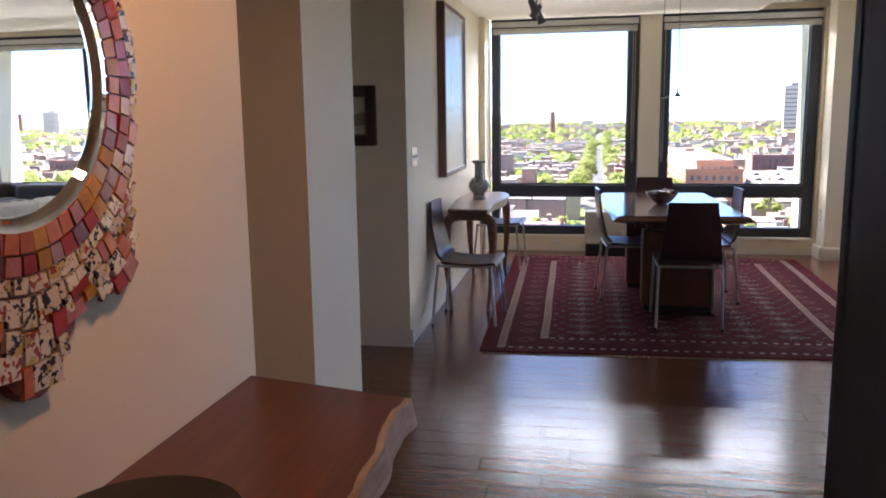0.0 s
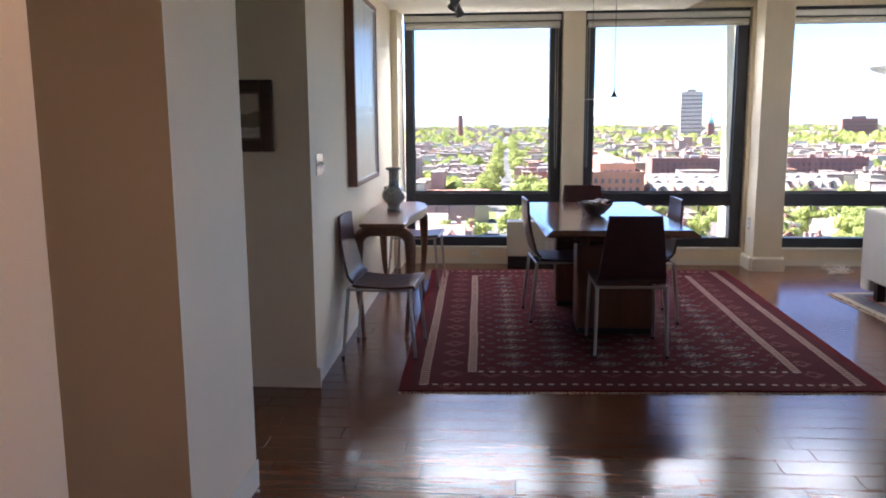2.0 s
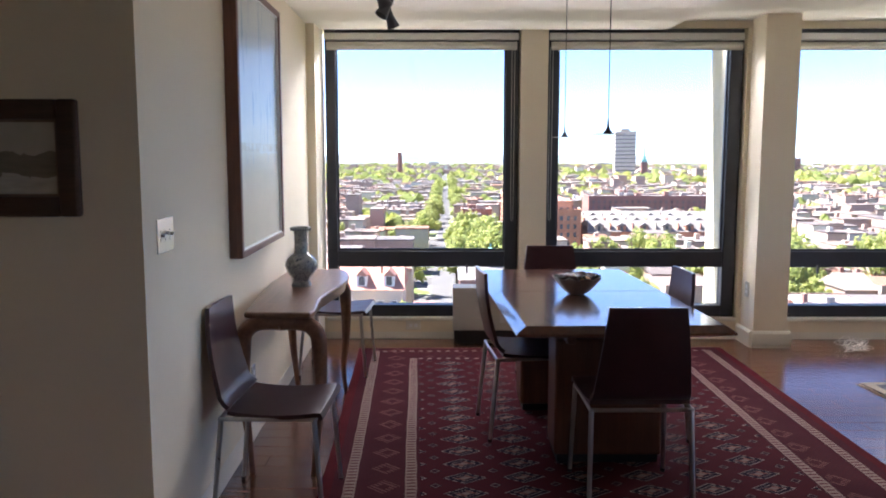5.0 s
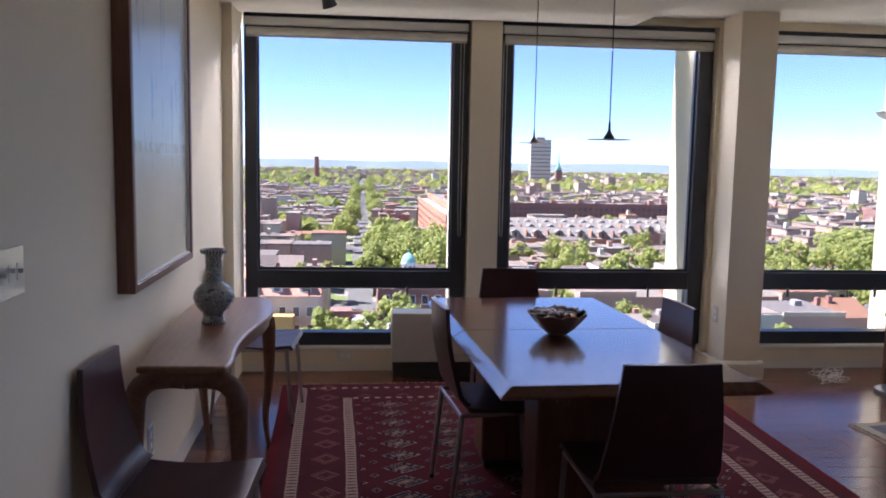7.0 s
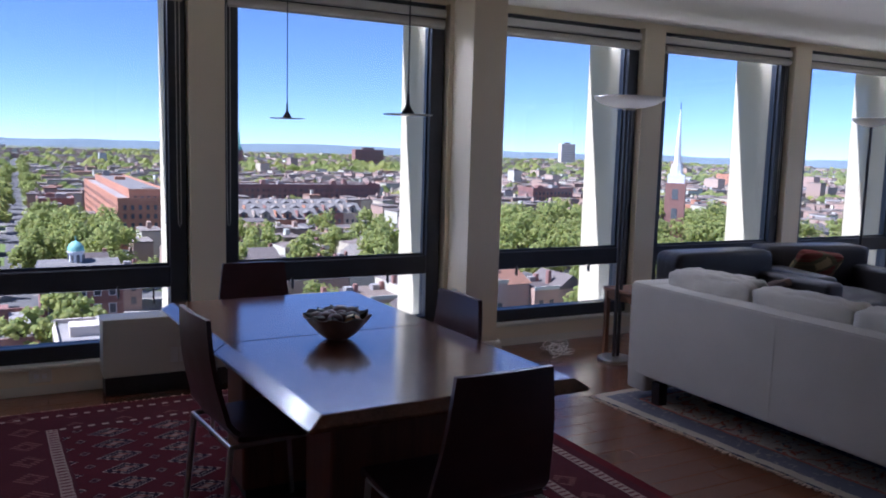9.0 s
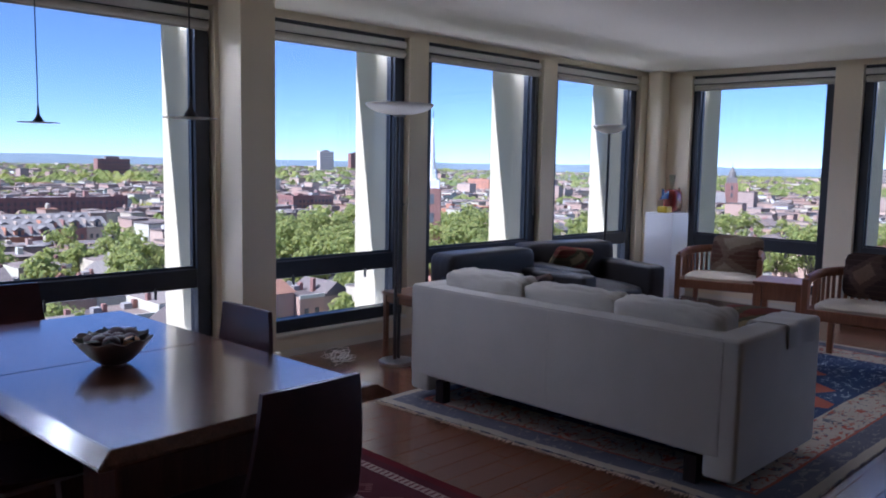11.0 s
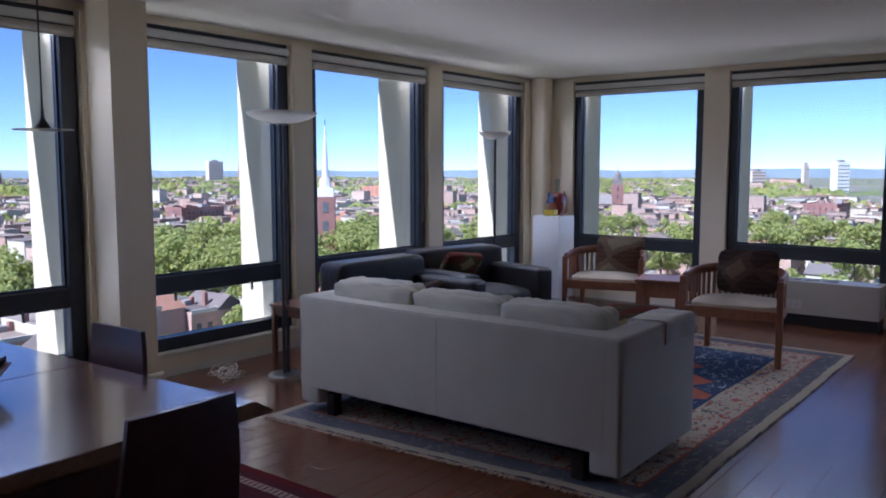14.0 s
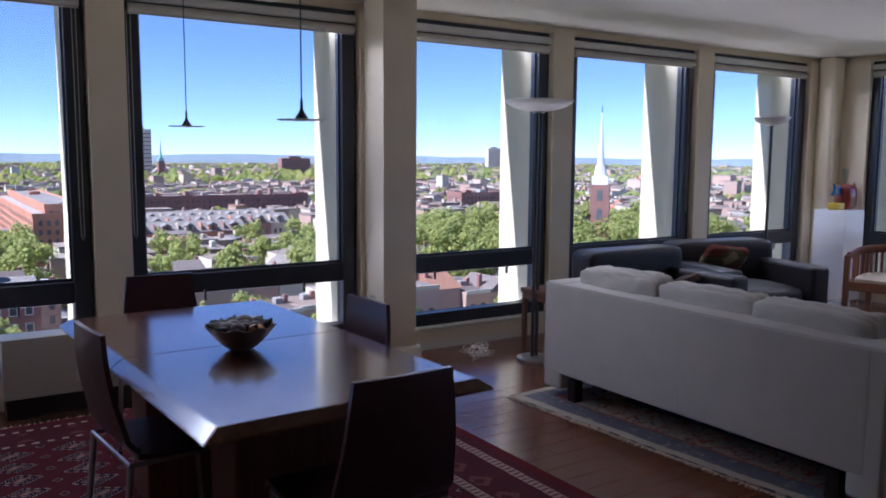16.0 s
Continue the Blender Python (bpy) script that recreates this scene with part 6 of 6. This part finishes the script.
R2 = [(2.93, 4.80), (6.54, 4.755), (6.66, 7.25), (2.785, 7.14)]
rug2 = thing("patterned_carpet", "blue, rust and ivory patterned wool carpet under the sofa", "rug")
part("woven_field", uv_quad_mesh("pile", bmesh.new(), *R2, 48, 36, 0.001, 0.010, None, 0.012, 8), blue_rug_material(), rug2)
part("fringe", fringe(R2[0], R2[3], (-1, -0.1), 300, 0.035, 3), M_FRINGE, rug2, "pale fringe", kind="stuff")
part("fringe", fringe(R2[1], R2[2], (1, 0), 240, 0.03, 4), M_FRINGE, rug2, "pale fringe", kind="stuff")


# ---- sofa ----
def sofa():
    s = thing("sofa", "off-white fabric three-seat sofa with loose back cushions", "sofa", pose(2.985, 5.05, 0.0105, 0, 0, 0))
    w, d = 2.0, 0.88
    part("back", box(0, 0.055, 0.150, 0.17, w + 0.02, 0.685, bevel=0.018, segs=4), M_SOFA, s, smooth=True)
    for y0 in (-0.02, w - 0.13):
        part("arm", box(0.002, y0 - 0.003, 0.055, d, y0 + 0.153, 0.690, bevel=0.022, segs=4), M_SOFA, s, smooth=True)
    part("base", box(0.17, 0.13, 0.13, d - 0.03, w - 0.13, 0.30, bevel=0.012, segs=2), M_SOFA, s)
    seam = bmesh.new()
    bm_tube(seam, [(0.0, w / 2, 0.165), (0.0, w / 2, 0.668)], 0.0016, 6)
    for y in (0.062, w + 0.012):
        bm_tube(seam, [(0.003, y, 0.165), (0.002, y, 0.67)], 0.0035, 6)
    bm_tube(seam, [(0.006, 0.06, 0.681), (0.006, w + 0.01, 0.681)], 0.0035, 6)
    part("seam", seam, M_SOFA, s)
    cw = (w - 0.27) / 3
    for k in range(3):
        y0 = 0.135 + k * cw
        part("seat_cushion", cushion(0.20, y0 + 0.004, 0.30, d + 0.01, y0 + cw - 0.004, 0.445, 0.02, 8, seed=k), M_SOFA, s)
        bc = part("back_cushion", cushion(0.0, y0 + 0.002, 0.0, 0.17, y0 + cw - 0.002, 0.335, 0.034, 18, seed=k + 5, wrinkle=0.013, crown=0.55, m=pose(0.165, 0, 0.418 + 0.012 * (k == 2), 0, -6 + 2 * (k == 1), 0), power=16), M_SOFA, s)
    for x, y in ((0.06, 0.20), (0.06, w - 0.20), (0.78, 0.20), (0.78, w - 0.20)):
        part("foot", box(x - 0.03, y - 0.03, 0.0, x + 0.03, y + 0.03, 0.13), M_DARKWOOD, s, "dark wooden foot")
    return s


sofa()


def throw():
    """A cloth folded over the sofa's arm."""
    def f(u, v):
        # u across the arm, v along it
        a, q = u * 0.36, 0.022
        if a < 0.09:
            y, z = -0.034, 0.585 + a
        elif a < 0.125:
            k = (a - 0.09) / 0.035 * math.pi / 2
            y, z = -0.034 + q * (1 - math.cos(k)), 0.675 + q * math.sin(k)
        elif a < 0.29:
            y, z = -0.012 + (a - 0.125) * 0.95, 0.697
        else:
            k = (a - 0.29) / 0.07 * math.pi / 2
            y, z = 0.145 + 0.03 * math.sin(k), 0.697 - 0.045 * (1 - math.cos(k))
        x = 0.46 + v * 0.36
        return Vector((2.985 + x, 5.05 + y - 0.006 * math.sin(v * 9), z + 0.0125 + 0.003 * math.sin(v * 14 + u * 5)))

    return sheet(f, 30, 14, 0.007)


thing("throw", "off-white cloth folded over the sofa's arm", "cloth", bm=throw(), material=M_SOFA, smooth=True)


def kilim(name, a, b, c, scale):
    """Flat-woven cushion cloth with stepped diamonds and stripes."""
    m = Mat(name, 0.92, 0, 0.15)
    co = m.coords()
    x, y, z = m.split(co)
    px, pz = m.math("PINGPONG", m.math("MULTIPLY", m.math("ADD", x, y), scale), 1.0), m.math("PINGPONG", m.math("MULTIPLY", z, scale), 1.0)
    q = m.math("ADD", m.math("SNAP", px, 0.12), m.math("SNAP", pz, 0.12))
    g = m.noise(co, 60.0, 4)
    wv = m.math("MULTIPLY", m.noise(co, 14.0, 3), 3.0)
    stripe = m.math("GREATER_THAN", m.math("SINE", m.math("ADD", m.math("MULTIPLY", z, 150.0), wv)), 0.7)
    col = m.mix(m.math("GREATER_THAN", q, 0.75), a, b)
    col = m.mix(m.math("GREATER_THAN", q, 1.25), col, c)
    col = m.mix(m.math("MULTIPLY", stripe, 0.15), col, c)
    m.color(m.mix(m.math("MULTIPLY", g, 0.4), col, (0.02, 0.015, 0.012)))
    m.bump(g, 0.5, 0.004)
    return m.m


K1 = kilim("brown_kilim", (0.12, 0.06, 0.045), (0.20, 0.14, 0.10), (0.32, 0.27, 0.20), 6.5)
K2 = kilim("dark_kilim", (0.05, 0.03, 0.028), (0.10, 0.06, 0.05), (0.20, 0.13, 0.09), 7.5)
K3 = kilim("striped_kilim", (0.16, 0.04, 0.03), (0.10, 0.09, 0.05), (0.35, 0.27, 0.14), 11.0)
thing("cushion", "dark red woven cushion lying at the end of the sofa", "cushion", bm=cushion(-0.2, -0.19, -0.055, 0.2, 0.19, 0.055, 0.03, m=pose(3.72, 5.32, 0.555, 0, -38, 14)), material=K3)


# ---- leather armchairs ----
def club_chair(m, w, label):
    c = thing("leather_armchair", label, "armchair", m, "black leather armchairs")
    d = 0.86
    part("base", box(-w / 2 + 0.02, -d / 2 + 0.03, 0.05, w / 2 - 0.02, d / 2 - 0.03, 0.27, bevel=0.02, segs=2), M_BLACKLEATHER, c)
    part("backrest", cushion(-w / 2 + 0.005, d / 2 - 0.24, 0.20, w / 2 - 0.005, d / 2, 0.752, 0.006, 14, seed=3, power=14), M_BLACKLEATHER, c)
    for sx in (-1, 1):
        part("arm", box(min(sx * w / 2, sx * (w / 2 - 0.17)), -d / 2, 0.05, max(sx * w / 2, sx * (w / 2 - 0.17)), d / 2 - 0.12, 0.60, bevel=0.035, segs=4), M_BLACKLEATHER, c, smooth=True)
    part("seat_cushion", cushion(-w / 2 + 0.175, -d / 2 + 0.01, 0.27, w / 2 - 0.175, d / 2 - 0.22, 0.44, 0.02, 8, seed=9), M_BLACKLEATHER, c)
    for sx in (-1, 1):
        for sy in (-1, 1):
            part("foot", box(sx * (w / 2 - 0.08) - 0.025, sy * (d / 2 - 0.08) - 0.025, 0, sx * (w / 2 - 0.08) + 0.025, sy * (d / 2 - 0.08) + 0.025, 0.052), M_DARKWOOD, c)
    return c


club_chair(pose(4.36, 7.435, 0.0, 0, 0, -3), 0.94, "black leather armchair beside the window")
club_chair(pose(5.425, 7.515, 0.0, 0, 0, -14), 0.98, "black leather armchair with a striped cushion in it")
thing("cushion", "striped woven cushion leaning in the leather armchair", "cushion", bm=cushion(-0.19, -0.03, -0.12, 0.19, 0.03, 0.12, 0.035, 12, power=12, m=pose(5.30, 7.60, 0.62, 34, 6, -14)), material=K3)
thing("cushion", "dark woven cushion lying on the leather armchair", "cushion", bm=cushion(-0.18, -0.03, -0.13, 0.18, 0.03, 0.13, 0.03, 12, power=12, m=pose(4.46, 7.36, 0.49, 60, -8, 10)), material=K2)


# ---- wooden armchairs ----
def slat_chair(m, label):
    """A barrel-backed wooden armchair with upright slats under its curved rail; it faces +y."""
    c = thing("wooden_armchair", label, "armchair", m, "slatted wooden armchairs")
    hw, hd = 0.335, 0.305

    def rail(s):
        """Along the rail from the left arm's front round the back to the right arm's front."""
        a = (s - 0.5) * math.pi * 1.08
        return Vector((hw * 1.02 * math.sin(a) if abs(a) < math.pi / 2 else math.copysign(hw * 1.02, a), -hd + 0.0 + (hd * 1.9) * (1 - math.cos(min(abs(a), math.pi / 2))) * 0.62 + (max(0, abs(a) - math.pi / 2)) * 1.6, 0))

    pts = [rail(k / 30) + Vector((0, 0, 0.655 - 0.035 * abs(2 * k / 30 - 1) ** 2)) for k in range(31)]
    part("top_rail", tube(pts, 0.017, 10, 2.1), M_TEAK, c, smooth=True)
    low = [rail(k / 30) + Vector((0, 0, 0.375)) for k in range(31)]
    part("seat_rail", tube(low, 0.017, 10, 2.2), M_TEAK, c, smooth=True)
    part("front_rail", box(-hw, hd - 0.035, 0.335, hw, hd - 0.002, 0.412, bevel=0.005), M_TEAK, c)
    for k in range(1, 24):
        s = k / 24
        p = rail(s)
        part("slat", box(-0.012, -0.006, 0.39, 0.011, 0.006, 0.64, m=Matrix.Translation(p) @ pose(0, 0, 0, 0, 0, math.degrees((s - 0.5) * math.pi * 1.08))), M_TEAK, c)
    for sx in (-1, 1):
        part("leg", box(sx * hw * 1.02 - 0.022, hd - 0.05, 0.0, sx * hw * 1.02 + 0.022, hd, 0.63, bevel=0.005), M_TEAK, c)
        part("leg", box(sx * hw * 0.8 - 0.022, -hd + 0.03, 0.0, sx * hw * 0.8 + 0.022, -hd + 0.075, 0.40, bevel=0.005), M_TEAK, c)
    part("seat_cushion", cushion(-hw + 0.03, -hd + 0.06, 0.385, hw - 0.03, hd - 0.038, 0.445, 0.022, 10, seed=2), M_SEAT, c, "cream upholstered seat")
    return c


slat_chair(pose(5.968, 5.477, 0.0105, 0, 0, 97), "slatted reddish wooden armchair with a cream seat near the convector")
slat_chair(pose(6.694, 6.92, 0.0105, 0, 0, 108), "slatted reddish wooden armchair with a cream seat near the pedestal")
thing("cushion", "dark woven cushion standing on the wooden armchair", "cushion", bm=cushion(-0.215, -0.03, -0.16, 0.215, 0.03, 0.16, 0.045, 14, wrinkle=0.012, power=9, seed=4, m=pose(6.138, 5.462, 0.645, 14, 0, 97)), material=K2)
thing("cushion", "brown patterned woven cushion standing on the wooden armchair", "cushion", bm=cushion(-0.215, -0.03, -0.17, 0.215, 0.03, 0.17, 0.045, 14, wrinkle=0.012, power=9, seed=7, m=pose(6.859, 6.865, 0.625, 14, 0, 108)), material=K1)

st = thing("side_table", "small reddish wooden side table between the armchairs", "side table", pose(6.307, 6.213, 0.0105, 0, 0, 14))
part("tabletop", box(-0.20, -0.20, 0.485, 0.20, 0.20, 0.51, bevel=0.006, segs=2), M_TEAK, st)
for sx in (-1, 1):
    for sy in (-1, 1):
        part("leg", box(sx * 0.16 - 0.03, sy * 0.16 - 0.03, 0.0, sx * 0.16 + 0.03, sy * 0.16 + 0.03, 0.485, bevel=0.005), M_TEAK, st)
for a in ((-0.13, -0.178, 0.36, 0.13, -0.15, 0.485), (-0.13, 0.15, 0.36, 0.13, 0.178, 0.485), (-0.178, -0.13, 0.36, -0.15, 0.13, 0.485), (0.15, -0.13, 0.36, 0.178, 0.13, 0.485)):
    part("apron", box(*a, bevel=0.004), M_TEAK, st)

ct = thing("coffee_table", "low coffee table with a glass top on a dark base", "coffee table", pose(5.176, 6.25, 0.0105))
part("glass_top", box(-0.45, -0.55, 0.37, 0.45, 0.55, 0.382, bevel=0.003), M_CLEAR, ct, "clear glass top")
for sx in (-1, 1):
    for sy in (-1, 1):
        part("leg", box(sx * 0.38 - 0.02, sy * 0.48 - 0.02, 0, sx * 0.38 + 0.02, sy * 0.48 + 0.02, 0.37, bevel=0.003), M_DARKWOOD, ct)

et = thing("end_table", "small dark wooden end table behind the sofa", "end table", pose(3.68, 7.714, 0))
part("tabletop", box(-0.21, -0.20, 0.475, 0.21, 0.20, 0.50, bevel=0.004), M_CONSOLE, et)
for sx in (-1, 1):
    for sy in (-1, 1):
        part("leg", box(sx * 0.185 - 0.015, sy * 0.175 - 0.015, 0, sx * 0.185 + 0.015, sy * 0.175 + 0.015, 0.475), M_CONSOLE, et)
    part("apron", box(sx * 0.185 - 0.008, -0.16, 0.42, sx * 0.185 + 0.008, 0.16, 0.475), M_CONSOLE, et)


# ---- floor lamps ----
def uplighter(x, y, h, r, twin, label):
    l = thing("floor_lamp", label, "floor lamp", pose(x, y, 0), "uplighter floor lamps")
    part("base", lathe([(0, 0), (0.125, 0), (0.125, 0.02), (0.118, 0.026), (0.03, 0.032), (0, 0.034)], n=40), M_STEEL, l, smooth=True)
    if twin:
        for dx in (-0.018, 0.018):
            part("pole", tube([(dx, 0, 0.03), (dx, 0, h - 0.07)], 0.0125, 14), M_DARKSTEEL, l, smooth=True)
        part("collar", lathe([(0, h - 0.085), (0.04, h - 0.085), (0.045, h - 0.075), (0.045, h - 0.065), (0, h - 0.06)], n=24), M_STEEL, l, smooth=True)
        part("switch_knob", tube([(0.03, 0, h * 0.62), (0.05, 0, h * 0.62)], 0.006, 8), M_DARKSTEEL, l)
    else:
        part("pole", tube([(0, 0, 0.03), (0, 0, h - 0.06)], 0.0135, 14), M_DARKSTEEL, l, smooth=True)
        part("switch_knob", tube([(0.01, 0, h * 0.62), (0.03, 0, h * 0.62)], 0.006, 8), M_DARKSTEEL, l)
    prof = [(0.0, h - 0.075)] + [(r * math.sin(k / 12 * math.pi / 2), h - 0.075 * math.cos(k / 12 * math.pi / 2) ** 1.2) for k in range(1, 13)]
    prof += [(r - 0.004, h + 0.002)] + [((r - 0.006) * math.sin(k / 12 * math.pi / 2), h - 0.069 * math.cos(k / 12 * math.pi / 2) ** 1.2 + 0.003) for k in range(11, -1, -1)]
    part("shade", lathe(prof, n=56), M_SHADEGLASS, l, "shallow white glass bowl", smooth=True)


uplighter(3.478, 7.752, 1.812, 0.236, True, "tall torchiere floor lamp with a white bowl beside the sofa")
uplighter(6.555, 8.10, 1.808, 0.160, False, "slim torchiere floor lamp with a white bowl by the window")

cw = random.Random(6)
wire = bmesh.new()
for k in range(3):
    pts, p = [], Vector((3.17 + 0.04 * k, 8.05, 0.006))
    for j in range(46):
        a = j * 0.62 + k * 2
        pts.append((p.x + 0.085 * math.sin(a) * (1 + 0.3 * math.sin(j * 0.31 + k)), p.y + 0.06 * math.cos(a * 0.9) + 0.06 * math.sin(j * 0.17 + k), 0.006 + 0.07 * abs(math.sin(j * 0.23 + k * 1.3)) * abs(math.sin(a * 0.5))))
    bm_tube(wire, pts, 0.0028, 6)
thing("power_cord", "tangled pale power cord on the floor by the lamp", "cable", bm=wire, material=M_PLASTIC, smooth=True)

# ---- pedestal with glass piece ----
pd = thing("display_pedestal", "plain white painted display pedestal in the corner", "pedestal", pose(7.487, 7.885, 0))
part("body", box(0, 0, 0.02, 0.34, 0.33, 0.925, bevel=0.002), M_WHITE, pd)
part("foot", box(0.012, 0.012, 0.0, 0.328, 0.318, 0.02), M_BLACK, pd)


def glassy(name, col, rough=0.08):
    m = Mat(name, rough, 0, 0.6, 0.4)
    m.color(col)
    m.b.inputs["Transmission Weight"].default_value = 0.35
    return m.m


gs = thing("glass_sculpture", "small coloured glass vase sculpture in red, blue and yellow", "sculpture", pose(7.645, 8.03, 0.9255) @ Matrix.Scale(1.2, 4))
part("foot", box(-0.12, -0.05, 0, -0.02, 0.05, 0.06, bevel=0.012, segs=2), glassy("yellow_glass", (0.75, 0.55, 0.05)), gs, "yellow glass block")
part("body", cushion(-0.02, -0.06, 0.0, 0.15, 0.06, 0.21, 0.01, 8), glassy("red_glass", (0.30, 0.04, 0.03)), gs, "dark red glass body")
part("neck", lathe([(0, 0.20), (0.03, 0.20), (0.022, 0.26), (0.03, 0.34), (0.026, 0.34), (0.018, 0.26), (0, 0.21)], at=(0.04, 0, 0), n=24), M_CLEAR, gs, "clear glass neck", smooth=True)
part("wing", prism([(-0.16, 0), (-0.03, 0.0), (-0.02, 0.08), (-0.07, 0.05), (-0.12, 0.10), (-0.11, 0.04)], -0.012, 0.012, m=pose(0, 0, 0.12, 90, 0, 0), bevel=0.004), glassy("blue_glass", (0.02, 0.10, 0.30)), gs, "blue glass wing")
part("handle", tube([(0.14, 0, 0.03), (0.19, 0, 0.08), (0.16, 0, 0.13), (0.20, 0, 0.18), (0.17, 0, 0.22)], 0.009, 8), M_BLACK, gs, "black wavy handle", smooth=True)


# ---- floor boards ----
def floor_boards():
    rnd = random.Random(5)
    fl = bpy.data.objects["floor"]
    sizes = [0.62, 0.85, 1.1, 1.35]
    wide = 0.127
    made = {}

    def board_bm(bm, x, y, ln):
        return bm_box(bm, x + 0.0006, y + 0.0006, -0.012, x + ln - 0.0006, y + wide - 0.0006, 0.0, bevel=0.0016)

    for ln in sizes:
        made[ln] = mesh_of("board", board_bm(bmesh.new(), 0, 0, ln), M_FLOOR)
    verts, faces, singles = [], [], 0
    tmpl = {}
    for ln in sizes:
        me = made[ln]
        tmpl[ln] = ([v.co.copy() for v in me.vertices], [list(p.vertices) for p in me.polygons])
    y = -3.0
    while y < Y_WALL - 0.01:
        x = -3.2 + rnd.uniform(-1.2, 0)
        while x < X_WALL:
            ln = rnd.choice(sizes)
            near = -1.0 < x < 3.6 and 1.6 < y < 6.6 and x + ln < X_WALL
            if near and singles < 300:
                ob = new("board", made[ln])
                ob.parent = fl
                ob.location = (x, y, 0)
                singles += 1
            else:
                vs, fs = tmpl[ln]
                o = len(verts)
                for v in vs:
                    verts.append((min(max(v.x + x, -3.2), X_WALL), min(v.y + y, Y_WALL), v.z))
                faces += [[i + o for i in f] for f in fs]
            x += ln
        y += wide
    me = bpy.data.meshes.new("boards")
    me.from_pydata(verts, [], faces)
    me.materials.append(M_FLOOR_REST)
    rest = new("boards", me)
    rest.parent = fl
    tagged(rest, kind="stuff")


M_FLOOR_REST = M_FLOOR.copy()
M_FLOOR_REST.name = "floor_board_wood_joined"
for nd in [n for n in M_FLOOR_REST.node_tree.nodes if n.type == "OBJECT_INFO"]:
    geo = M_FLOOR_REST.node_tree.nodes.new("ShaderNodeNewGeometry")
    for lk in list(nd.outputs["Random"].links):
        M_FLOOR_REST.node_tree.links.new(geo.outputs["Random Per Island"], lk.to_socket)
floor_boards()
